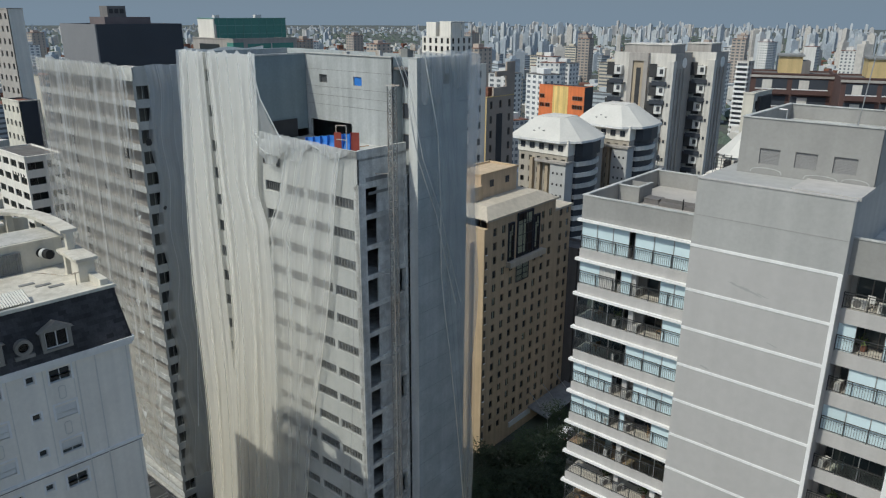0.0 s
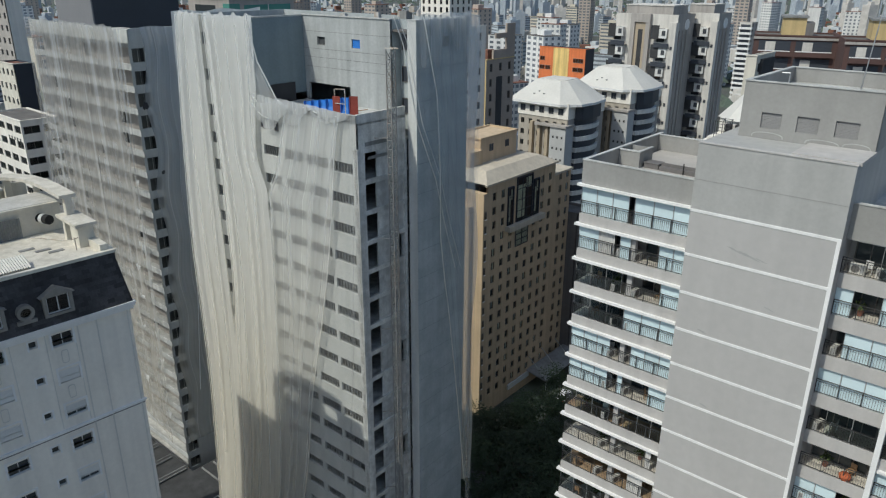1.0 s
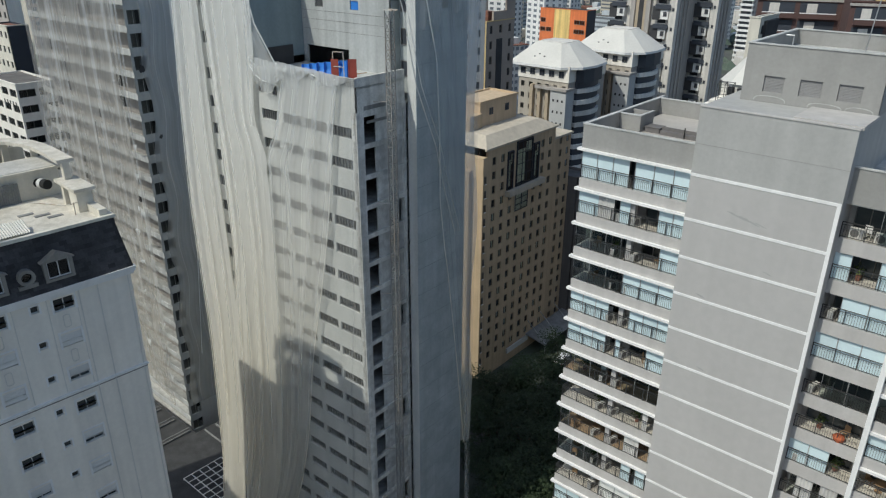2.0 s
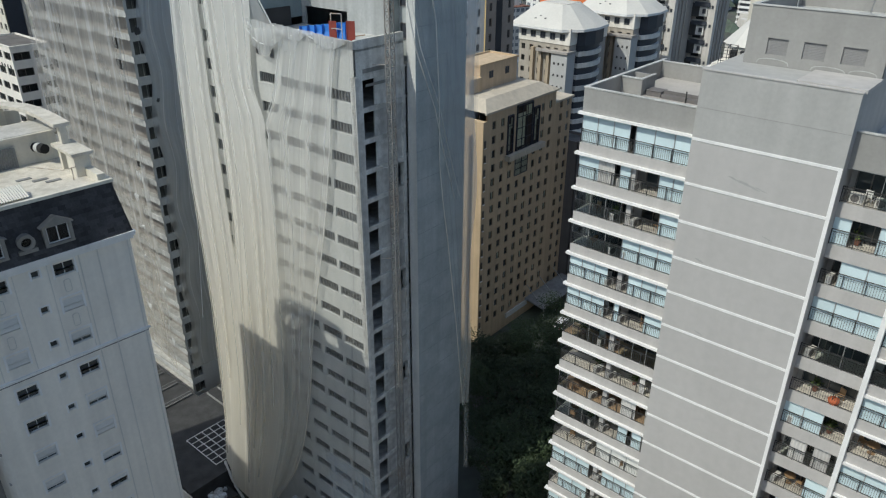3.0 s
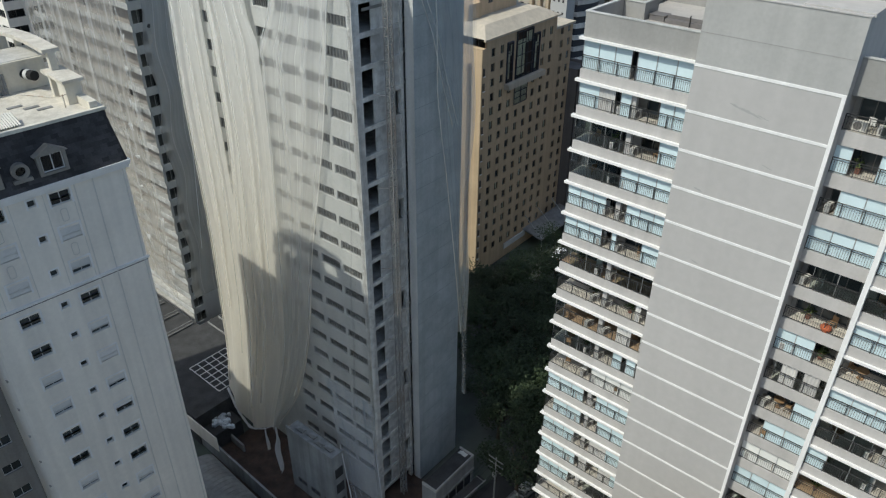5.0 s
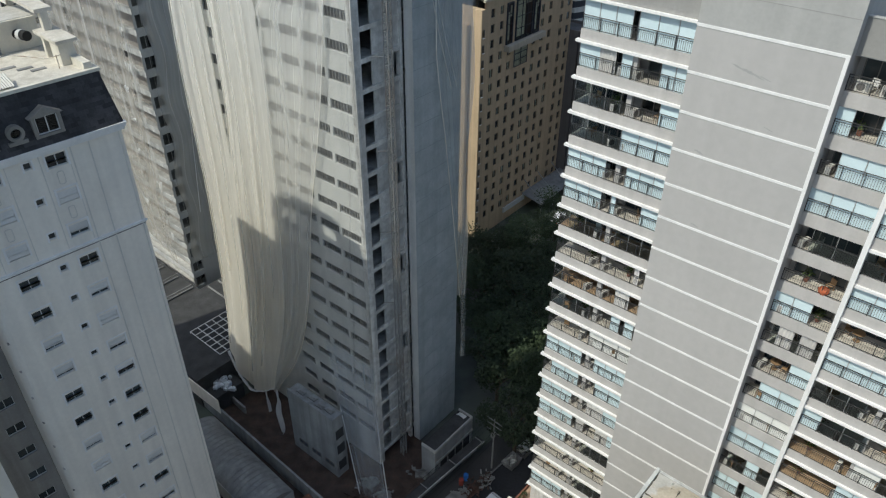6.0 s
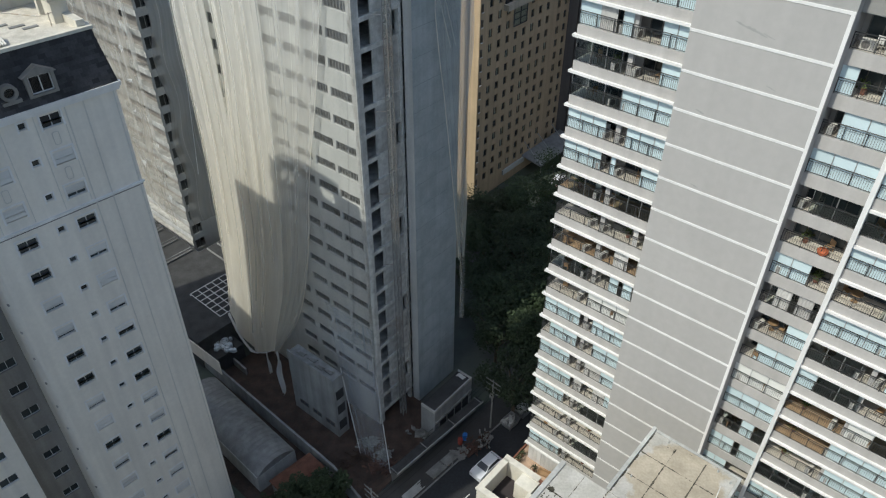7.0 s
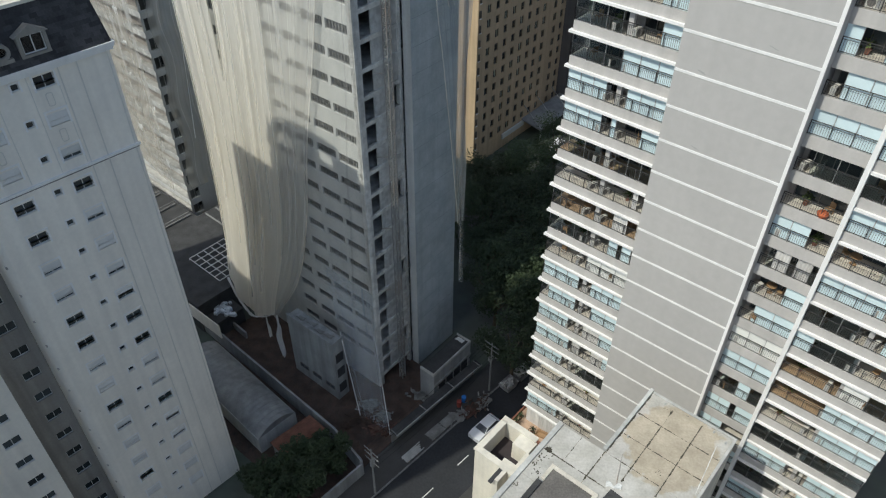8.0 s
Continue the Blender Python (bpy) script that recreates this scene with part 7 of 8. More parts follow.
for x, y, wl, z in ((70.3, 132.5, 14.0, 64.6), (77.0, 117.7, 12.0, 65.0)):
    b = block("brick_tower", "dark red brick tower with banded balconies and ochre tank house", x, y, -22, wl, 12.0, z, 3.1, (BRICK_RED, BRICK_RED), 0, 0, rim=0.2)
    part("tank_house", Geo().box(-wl * 0.68, -wl * 0.4, 3, 9, z, z + 3.0), OCHRE, b)
    part("tank_cap", Geo().box(-wl * 0.7, -wl * 0.38, 2.7, 9.3, z + 3.0, z + 3.3), CONCRETE_DARK, b)
    part("tank_house", Geo().box(-wl * 0.4, -wl * 0.3, 3, 9, z, z + 2.2), TAUPE_DARK, b)
    for k in range(5):
        zz = z - 3.0 - 3.1 * k
        for a, e in ((-0.94, -0.56), (-0.5, -0.08)):
            # Flat charcoal sheet paints the balcony's shaded depth.
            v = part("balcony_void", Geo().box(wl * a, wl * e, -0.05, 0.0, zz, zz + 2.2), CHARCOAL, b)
            part("balcony_front", Geo().box(wl * a, wl * e, -0.9, -0.78, zz - 0.5, zz + 0.35).box(wl * a, wl * e, -0.78, 0, zz - 0.5, zz - 0.35), BRICK_RED, b)
            part("balcony_rail", Geo().box(wl * a, wl * e, -0.92, -0.76, zz + 0.35, zz + 0.5), WHITE_TRIM, b)
            part("glass_door", Geo().box(wl * (a + 0.08), wl * (a + 0.2), -0.09, -0.05, zz + 0.3, zz + 2.0), STONE, v)
    part("roof_cornice", Geo().box(-wl - 0.2, 0.2, -0.25, 0.0, z - 0.6, z - 0.2), TAUPE, b)
b = block("cream_tower", "cream tower edge with small balconies", 46.8, 110.5, -41, 1.6, 8.0, 63.6, 3.0, (CREAM, CREAM), 0, 3, (1.1, 1.3))
b = block("white_tower", "white tower with long balconies", 182.0, 444.0, -41, 7.0, 10.0, 48.2, 2.9, (STONE, TAUPE), 0, 2, (1.6, 1.4))
for k in range(15):
    part("balcony", Geo().box(-6.8, 0.6, -1.6, 0, 44.4 - 2.9 * k, 45.6 - 2.9 * k), WHITE_TRIM, b)
    # Charcoal strip paints the shade behind each balcony front.
    part("balcony_void", Geo().box(-6.4, -0.6, -0.05, 0, 45.6 - 2.9 * k, 47.1 - 2.9 * k), CHARCOAL, b)
curve = thing("round_roof_house", "white building with a faceted dome roof", "building", 37.2, 98.0, -41)
part("wall", Geo().box(-0.9, 7, 0, 10, 0, 54.2), WHITE_PLASTER, curve)
part("low_wing", Geo().box(-3.4, -0.9, 0.6, 8, 0, 52.6), WHITE_PLASTER, curve)
dome = [(3.1 + 4.2 * math.cos(math.pi / 8 + k * math.pi / 4), 4.6 + 4.8 * math.sin(math.pi / 8 + k * math.pi / 4)) for k in range(8)]
crown = [(3.1 + 1.2 * math.cos(math.pi / 8 + k * math.pi / 4), 4.6 + 1.4 * math.sin(math.pi / 8 + k * math.pi / 4)) for k in range(8)]
part("dome_roof", Geo().prism(dome, 56.6, 59.9, top=crown), ROOF_PALE, curve, "white faceted dome roof")
part("dome_drum", Geo().prism([(3.1 + 0.93 * (x - 3.1), 4.6 + 0.93 * (y - 4.6)) for x, y in dome], 54.2, 56.6), WHITE_PLASTER, curve)
for k in range(3):
    part("window", window_mesh(1.2, 1.2, 2), None, curve, at=pose(0.6 + 2.4 * k, -0.1, 51.6))
    part("drum_window", Geo().box(1.4 + 1.3 * k, 2.1 + 1.3 * k, -0.1, 0.6, 55.2, 56.2), DARK, curve)
for x in (0.4, 1.4, 2.4):
    part("cage_post", Geo().bar((x, -0.3, 54.2), (x, -0.3, 57.0), 0.07), RAIL, curve, "dark steel cage post")
    part("cage_post", Geo().bar((x, -1.1, 54.0), (x, -1.1, 56.6), 0.07), RAIL, curve, "dark steel cage post")
    part("cage_rail", Geo().bar((x, -0.3, 57.0), (x, -1.1, 56.6), 0.07), RAIL, curve)
for z in (55.2, 56.1, 56.9):
    part("cage_rail", Geo().bar((0.4, -0.3, z), (2.4, -0.3, z), 0.06), RAIL, curve)
    part("cage_rail", Geo().bar((0.4, -1.1, z - 0.3), (2.4, -1.1, z - 0.3), 0.06), RAIL, curve)
part("cage_slab", Geo().box(0.2, 2.6, -1.3, 0.0, 53.8, 54.0), CONCRETE, curve)
a = block("pale_tower", "pale tower with a ribbed side", -105.7, 184.8, -41, 12.6, 3.6, 75.4, 3.0, (TAUPE, WHITE_PLASTER), 4, 0, (1.2, 1.4))
a = block("blue_grey_tower", "dark blue-grey tower with a cream corner", -88.4, 153.0, -41, 9.3, 4.3, 56.9, 3.0, (CREAM, CHARCOAL), 4, 0, (1.0, 1.3), roof=TILE_RED)
a = block("white_house", "white apartment house with wide dark windows", -76.7, 131.4, -41, 15.5, 7.1, 49.3, 2.9, (WHITE_PLASTER, WHITE_PLASTER), 4, 2, (2.9, 1.4))
for q in range(5):
    part("port_window", Geo().box(-7.0 + 1.3 * q, -6.5 + 1.3 * q, -0.04, 0.0, 45.4, 46.0), DARK, a)
block("low_tower", "grey low block beside the hotel", 29.5, 136.0, 50, 5.0, 8.0, 32.0, 3.0, (TAUPE_DARK, TAUPE_DARK), 2, 2)

# ---- the city beyond ----
rc = random.Random(21)
# Grey in place of dark, which paints distance haze over far windows.
CITY_WINDOW = surface("hazed_window_grey", (0.17, 0.19, 0.215), 0.5, var=0.1, size=0.1, bump=0, each=0.35)
PROTO = []
for i, (w, d, n, style) in enumerate(((14, 12, 15, 0), (18, 12, 12, 1), (11, 11, 19, 0), (24, 14, 8, 1), (13, 16, 17, 2), (16, 13, 14, 2), (12, 10, 10, 0), (20, 16, 6, 1))):
    h = n * 3.0
    wall = Geo().box(-w / 2, w / 2, -d / 2, d / 2, 0, h).box(-w / 5, w / 5, -d / 5, d / 5, h, h + 3.0).mesh("wall", FACADES[i % len(FACADES)])
    g = Geo()
    for k in range(n):
        z = 3.0 * k + 1.0
        if style == 1:
            g.box(-w / 2 + 0.6, w / 2 - 0.6, -d / 2 - 0.08, -d / 2, z, z + 1.3).box(w / 2, w / 2 + 0.08, -d / 2 + 0.6, d / 2 - 0.6, z, z + 1.3)
        else:
            m = 4 if style == 0 else 3
            for q in range(m):
                x = -w / 2 + w * (q + 0.5) / m
                g.box(x - 0.8 - 0.3 * style, x + 0.8 + 0.3 * style, -d / 2 - 0.08, -d / 2, z, z + 1.5)
                y = -d / 2 + d * (q + 0.5) / m
                g.box(w / 2, w / 2 + 0.08, y - 0.8, y + 0.8, z, z + 1.5)
    strips = g.mesh("window", CITY_WINDOW)
    cap = Geo().box(-w / 2 - 0.2, w / 2 + 0.2, -d / 2 - 0.2, d / 2 + 0.2, h, h + 0.3).mesh("roof", ROOF_DIRTY if i % 2 else TILE_RED)
    PROTO.append((wall, strips, cap, w, h))
LABELS = ["white", "cream", "grey", "blue-grey", "brown", "pale", "white", "cream"]
placed = []
NAMED = [(-64, 134), (-48, 158), (-88, 153), (-105, 185), (-80, 134), (3, 290), (9, 150), (48, 250), (31, 182), (49, 196), (70, 224), (85, 240), (104, 262), (182, 444), (150, 366), (165, 402), (60, 141), (80, 139), (36, 98), (7, 112), (83, 186)]
while len(placed) < 165:
    az = math.radians(rc.uniform(-36, 37))
    dist = 190 + 900 * rc.random() ** 1.25
    x, y = dist * math.sin(az), dist * math.cos(az)
    deg = math.degrees(az)
    if dist < 330 and (2 < deg < 27 or deg > 18 and dist < 260):
        continue
    if -8 < deg < -1 and dist > 320 and rc.random() < 0.8:
        continue
    if any(math.hypot(x - a, y - b) < 24 for a, b in placed) or any(math.hypot(x - a, y - b) < 34 for a, b in NAMED):
        continue
    i = rc.randrange(8)
    wall, strips, cap, w, h = PROTO[i]
    limit = 75 - 0.052 * dist if dist < 420 else 60
    if h + 4 > limit:
        i = 3 if limit > 28 else 7
        wall, strips, cap, w, h = PROTO[i]
    placed.append((x, y))
    th = thing("city_building", f"distant {LABELS[i]} apartment block among the city", "building", x, y, -41 + rc.choice((0, 0, 90, 12, -20)), -rc.uniform(0, 3), "city buildings")
    part("wall", wall, None, th)
    part("roof", cap, None, th)
    part("window", strips, None, th, kind="stuff")
# Pale, low-contrast tower colours have the distance haze painted in.
SKY_A = surface("far_tower_haze_grey", (0.54, 0.56, 0.57), 0.9, var=0.12, grain=0.14, size=0.02, bump=0)
SKY_B = surface("far_tower_haze_blue", (0.40, 0.44, 0.48), 0.9, var=0.12, grain=0.14, size=0.02, bump=0)
SKY_C = surface("far_tower_haze_beige", (0.54, 0.51, 0.47), 0.9, var=0.12, grain=0.14, size=0.02, bump=0)
FAR_A, FAR_B, FAR_C = [surface(f"hazed_tower_{w}", c, 0.9, var=0.10, grain=0.08, size=0.02, bump=0) for w, c in (("pale", (0.52, 0.545, 0.57)), ("blue_grey", (0.43, 0.465, 0.50)), ("rose", (0.50, 0.485, 0.475)))]
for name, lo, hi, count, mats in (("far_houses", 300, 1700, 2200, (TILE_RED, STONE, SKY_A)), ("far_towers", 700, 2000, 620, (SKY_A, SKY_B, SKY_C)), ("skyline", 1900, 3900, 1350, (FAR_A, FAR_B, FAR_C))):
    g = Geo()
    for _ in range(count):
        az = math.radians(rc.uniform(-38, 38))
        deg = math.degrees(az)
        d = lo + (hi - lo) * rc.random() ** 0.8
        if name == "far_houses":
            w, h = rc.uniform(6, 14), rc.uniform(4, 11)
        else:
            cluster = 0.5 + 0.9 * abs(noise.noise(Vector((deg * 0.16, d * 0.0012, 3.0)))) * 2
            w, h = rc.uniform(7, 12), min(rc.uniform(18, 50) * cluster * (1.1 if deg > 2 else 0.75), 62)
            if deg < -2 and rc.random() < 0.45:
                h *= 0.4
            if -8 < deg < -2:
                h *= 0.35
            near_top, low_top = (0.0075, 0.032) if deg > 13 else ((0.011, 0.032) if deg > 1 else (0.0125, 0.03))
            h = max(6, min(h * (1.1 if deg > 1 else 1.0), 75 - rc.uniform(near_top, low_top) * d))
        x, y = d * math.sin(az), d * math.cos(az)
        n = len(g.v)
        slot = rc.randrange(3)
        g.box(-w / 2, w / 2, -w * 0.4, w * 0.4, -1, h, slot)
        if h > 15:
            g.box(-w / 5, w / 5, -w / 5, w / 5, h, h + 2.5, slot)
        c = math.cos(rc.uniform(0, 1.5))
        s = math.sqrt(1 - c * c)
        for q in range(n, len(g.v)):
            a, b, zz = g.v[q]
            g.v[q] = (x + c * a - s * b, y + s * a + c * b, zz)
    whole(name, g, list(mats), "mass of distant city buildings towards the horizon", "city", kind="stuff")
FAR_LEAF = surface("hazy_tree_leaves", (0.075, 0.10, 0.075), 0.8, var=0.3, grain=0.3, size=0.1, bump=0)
g = Geo()
for _ in range(3600):
    az = math.radians(rc.uniform(-38, 38))
    d = rc.uniform(320, 2600)
    r = rc.uniform(3, 8)
    c = Vector((d * math.sin(az), d * math.cos(az), rc.uniform(3, 7)))
    pts = [tuple(c + Vector((r * math.cos(k * 1.05) * rc.uniform(0.7, 1.2), r * math.sin(k * 1.05) * rc.uniform(0.7, 1.2), rc.uniform(-1, 1)))) for k in range(6)]
    g.add(pts + [tuple(c + Vector((0, 0, r * 0.7)))], [(k, (k + 1) % 6, 6) for k in range(6)])
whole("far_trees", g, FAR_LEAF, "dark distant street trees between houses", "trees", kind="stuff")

# ---- trees ----
LEAFLET = [Vector((-0.5, 0, 0)), Vector((0, 0.28, 0.05)), Vector((0.5, 0, -0.05)), Vector((0, -0.28, 0.05))]


def tree(x, y, h, r, seed, mat, label):
    rg = random.Random(seed)
    th = thing("tree", label, "tree", x, y, rg.uniform(0, 360), group="street trees")
    g = Geo().tube((0, 0, 0), (0.15, 0.1, h * 0.45), 0.28, 0.2, 9)
    ends = []
    for k in range(7):
        w = k * 0.9 + rg.uniform(-0.3, 0.3)
        p = (0.15, 0.1, h * rg.uniform(0.32, 0.46))
        q = (r * 0.6 * math.cos(w), r * 0.6 * math.sin(w), h * rg.uniform(0.6, 0.85))
        g.tube(p, q, 0.11, 0.05, 6)
        ends.append(Vector(q))
        for _ in range(2):
            e = (q[0] + rg.uniform(-1, 1) * r * 0.4, q[1] + rg.uniform(-1, 1) * r * 0.4, q[2] + rg.uniform(0.2, 1.6))
            g.tube(q, e, 0.05, 0.02, 5)
            ends.append(Vector(e))
    part("trunk", g, BARK, th)
    c = Geo()
    for e in ends:
        cr = rg.uniform(0.9, 1.5) * r * 0.3
        for _ in range(210):
            d = Vector((rg.gauss(0, 1), rg.gauss(0, 1), rg.gauss(0, 0.7)))
            o = e + d.normalized() * cr * rg.uniform(0.5, 1.05)
            m = Euler((rg.uniform(-0.7, 0.7), rg.uniform(-0.7, 0.7), rg.uniform(0, 6.3))).to_matrix() * rg.uniform(0.25, 0.5)
            c.add([tuple(o + m @ v) for v in LEAFLET], [(0, 1, 2, 3)])
    part("crown", c, mat, th)


rt = random.Random(4)
for i in range(15):
    along, off = 14 + 4.6 * (i // 2) + rt.uniform(-1, 1), 2.0 + 7.0 * (i % 2) + rt.uniform(-1.0, 1.5)
    p = ROAD @ Vector((along, off, 0))
    if i == 1:
        continue
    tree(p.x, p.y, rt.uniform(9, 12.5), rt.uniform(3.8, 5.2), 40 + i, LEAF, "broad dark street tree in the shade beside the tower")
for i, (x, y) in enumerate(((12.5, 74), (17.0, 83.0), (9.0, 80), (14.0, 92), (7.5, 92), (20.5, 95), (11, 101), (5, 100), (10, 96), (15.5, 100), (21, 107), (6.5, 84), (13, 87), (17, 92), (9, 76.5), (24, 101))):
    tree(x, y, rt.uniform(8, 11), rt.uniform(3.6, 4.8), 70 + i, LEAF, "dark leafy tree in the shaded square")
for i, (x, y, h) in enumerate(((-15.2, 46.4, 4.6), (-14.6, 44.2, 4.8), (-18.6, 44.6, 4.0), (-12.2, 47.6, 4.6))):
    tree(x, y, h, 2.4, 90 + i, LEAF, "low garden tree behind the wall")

# ---- yard beside the site ----
def between(p, q, h, t=0.25, z=0.0):
    d = Vector((q[0] - p[0], q[1] - p[1], 0))
    return Geo().box(0, d.length, -t / 2, t / 2, 0, h), pose(p[0], p[1], z, 0, 0, math.degrees(math.atan2(d.y, d.x)))


for label, p, q, h in (("long pale boundary wall beside the yard", (-34.7, 72.5), (-11.9, 51.75), 2.6), ("end of the pale boundary wall by the pavement", (-11.86, 51.66), (-8.4, 47.45), 2.6), ("low garden wall by the pavement", (-8.3, 47.3), (-14.0, 41.2), 2.2), ("site wall in front of the annex", (-34.5, 76.5), (-26.0, 68.6), 1.2)):
    g, m = between(p, q, h)
    whole("boundary_wall", g, SHADED_WALL, label, "wall", m, kind="structure")
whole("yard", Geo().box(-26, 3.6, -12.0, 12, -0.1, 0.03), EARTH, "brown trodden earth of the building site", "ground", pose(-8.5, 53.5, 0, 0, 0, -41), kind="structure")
shed = thing("shed", "low shed with a grey barrel roof beside the wall", "shed", -16.95, 53.95, 136.5)
g = Geo()
for k in range(14):
    a0, a1 = math.pi * (0.12 + 0.76 * k / 14), math.pi * (0.12 + 0.76 * (k + 1) / 14)
    for i in range(24):
        x0, x1 = 0.7 * i, 0.7 * (i + 1)
        g.quad((x0, 2.6 - 2.9 * math.cos(a0), 1.9 + 1.9 * math.sin(a0)), (x1, 2.6 - 2.9 * math.cos(a0), 1.9 + 1.9 * math.sin(a0)), (x1, 2.6 - 2.9 * math.cos(a1), 1.9 + 1.9 * math.sin(a1)), (x0, 2.6 - 2.9 * math.cos(a1), 1.9 + 1.9 * math.sin(a1)))
part("barrel_roof", g, SHEET_METAL, shed, "grey corrugated barrel roof", smooth=True)
for i in range(25):
    rib = Geo()
    for k in range(14):
        a0, a1 = math.pi * (0.12 + 0.76 * k / 14), math.pi * (0.12 + 0.76 * (k + 1) / 14)
        rib.bar((0, 2.6 - 2.9 * math.cos(a0), 1.92 + 1.9 * math.sin(a0)), (0, 2.6 - 2.9 * math.cos(a1), 1.92 + 1.9 * math.sin(a1)), 0.08, 0.05)
    if i == 0:
        rib_mesh = rib.mesh("roof_rib", SHEET_METAL)
    part("roof_rib", rib_mesh, None, shed, at=pose(0.7 * i, 0, 0))
arch = [(2.6 - 2.8 * math.cos(math.pi * (0.12 + 0.76 * k / 14)), 1.85 + 1.85 * math.sin(math.pi * (0.12 + 0.76 * k / 14))) for k in range(15)]
part("gable_wall", Geo().add([(x, y, z) for x in (0.05, 0.2) for y, z in arch], [tuple(range(15)), tuple(range(29, 14, -1))] + [(k, k + 1, 16 + k, 15 + k) for k in range(14)]), SHEET_METAL, shed)
for q in ((0, 16.8, -0.1, 0.1), (0, 16.8, 5.1, 5.3), (0, 0.2, 0.1, 5.1)):
    part("wall", Geo().box(*q, 0, 2.7), CONCRETE, shed)
lean = thing("lean_to", "red clay tiled lean-to roof by the yard", "shed", -12.9, 52.0, 136.5)
part("roof", Geo().add([(0, 0.2, 2.5), (2.9, 0.2, 2.5), (2.9, 6.0, 2.9), (0, 6.0, 2.9), (0, 0.2, 2.4), (2.9, 0.2, 2.4), (2.9, 6.0, 2.8), (0, 6.0, 2.8)], [(0, 1, 2, 3), (4, 7, 6, 5), (0, 4, 5, 1), (1, 5, 6, 2), (2, 6, 7, 3), (3, 7, 4, 0)]), TILE_RED, lean)
for k in range(9):
    part("tile_ridge", Geo().add([(0.16 + 0.32 * k + d, y, z + e) for y, z in ((0.2, 2.5), (6.0, 2.9)) for d, e in ((0, 0.004), (0.06, 0.05), (0.12, 0.004))], [(0, 1, 4, 3), (1, 2, 5, 4), (0, 2, 1), (3, 4, 5)]), TILE_RED, lean)
part("wall", Geo().box(0.2, 2.7, 0.4, 5.8, 0, 2.4), CONCRETE_DARK, lean)
grid = thing("roof_grid", "white steel grid frame on a low dark roof", "frame", -29.6, 74.2, -41)
for k in range(7):
    part("grid_bar", Geo().bar((1.2 * k - 8, 0, 5.2), (1.2 * k - 8, 6.0, 5.2), 0.1), FRAME_WHITE, grid)
for k in range(6):
    part("grid_bar", Geo().bar((-8, 1.2 * k, 5.21), (-0.8, 1.2 * k, 5.21), 0.1), FRAME_WHITE, grid)
part("low_roof", Geo().box(-16, 1, -5, 16, 0, 4.9), TAR, grid)
for k in range(5):
    part("roof_curb", Geo().box(-15.5, 0.6, 8.0 + 1.9 * k, 8.16 + 1.9 * k, 4.9, 5.15), CONCRETE_DARK, grid)
part("grid_post", Geo().bar((-8, 0, 4.9), (-8, 0, 5.2), 0.1).bar((-0.8, 6, 4.9), (-0.8, 6, 5.2), 0.1), FRAME_WHITE, grid)
DEBRIS = surface("plastic_sacks", (0.55, 0.60, 0.66), 0.6, var=0.3, grain=0.3, size=3, each=0.3)
for i, (x, y) in enumerate(((-29.4, 71.2), (-31.4, 72.9), (-30.3, 72.2), (-33.2, 74.6))):
    g, rg = Geo(), random.Random(i)
    for _ in range(26):
        c = Vector((rg.gauss(0, 0.7), rg.gauss(0, 0.5), rg.uniform(0.1, 0.4)))
        g.prism([(c.x + 0.35 * math.cos(k * 1.26 + i) * rg.uniform(0.6, 1.2), c.y + 0.3 * math.sin(k * 1.26 + i)) for k in range(5)], 0.0, c.z + 0.15)
    whole("sack_heap", g, DEBRIS, "heap of pale blue plastic sacks on the dark yard", "sacks", pose(x, y, 2.6), "sack heaps")
whole("store_roof", Geo().box(-4, 4, -2.4, 2.4, 0, 2.6), TAR, "dark flat store roof beside the wall", "shed", pose(-31.4, 72.9, 0, 0, 0, -43))

# ---- street things ----
def pole(x, y, h, label):
    th = thing("utility_pole", label, "pole", x, y, STREET, group="utility poles")
    part("shaft", Geo().tube((0, 0, 0), (0, 0, h), 0.13, 0.08, 10), CONCRETE_DARK, th)
    for z in (h - 0.4, h - 1.2, h - 2.2):
        part("cross_arm", Geo().box(-0.04, 0.04, -1.1, 1.1, z, z + 0.09), CONCRETE_DARK, th)
        for y in (-1.0, -0.5, 0.5, 1.0):
            part("insulator", Geo().tube((0, y, z + 0.1), (0, y, z + 0.24), 0.04, 0.025, 6), CONCRETE_DARK, th)
    part("transformer", Geo().tube((0.3, 0.35, h - 3.6), (0.3, 0.35, h - 2.7), 0.28, n=10), CONCRETE_DARK, th)


pole(6.9, 59.4, 9.0, "grey concrete utility pole with cross arms")
pole(-6.8, 44.8, 8.5, "grey concrete utility pole by the garden wall")
for h in (8.3, 7.6, 6.5):
    for o in (-0.9, 0.9):
        rings = []
        for k in range(21):
            t = k / 20
            c = Vector((-6.8, 44.8, h)).lerp(Vector((6.9, 59.4, h + 0.4)), t) + Vector((-0.7 * o, 0.7 * o, -0.5 * 4 * t * (1 - t)))
            rings.append([(c.x - 0.0128 * math.cos(a * 1.5708), c.y + 0.0128 * math.cos(a * 1.5708), c.z + 0.018 * math.sin(a * 1.5708)) for a in range(5)])
        whole("cable", Geo().sheet(rings), TYRE, "thin black overhead cable between poles", "cable", group="overhead cables")


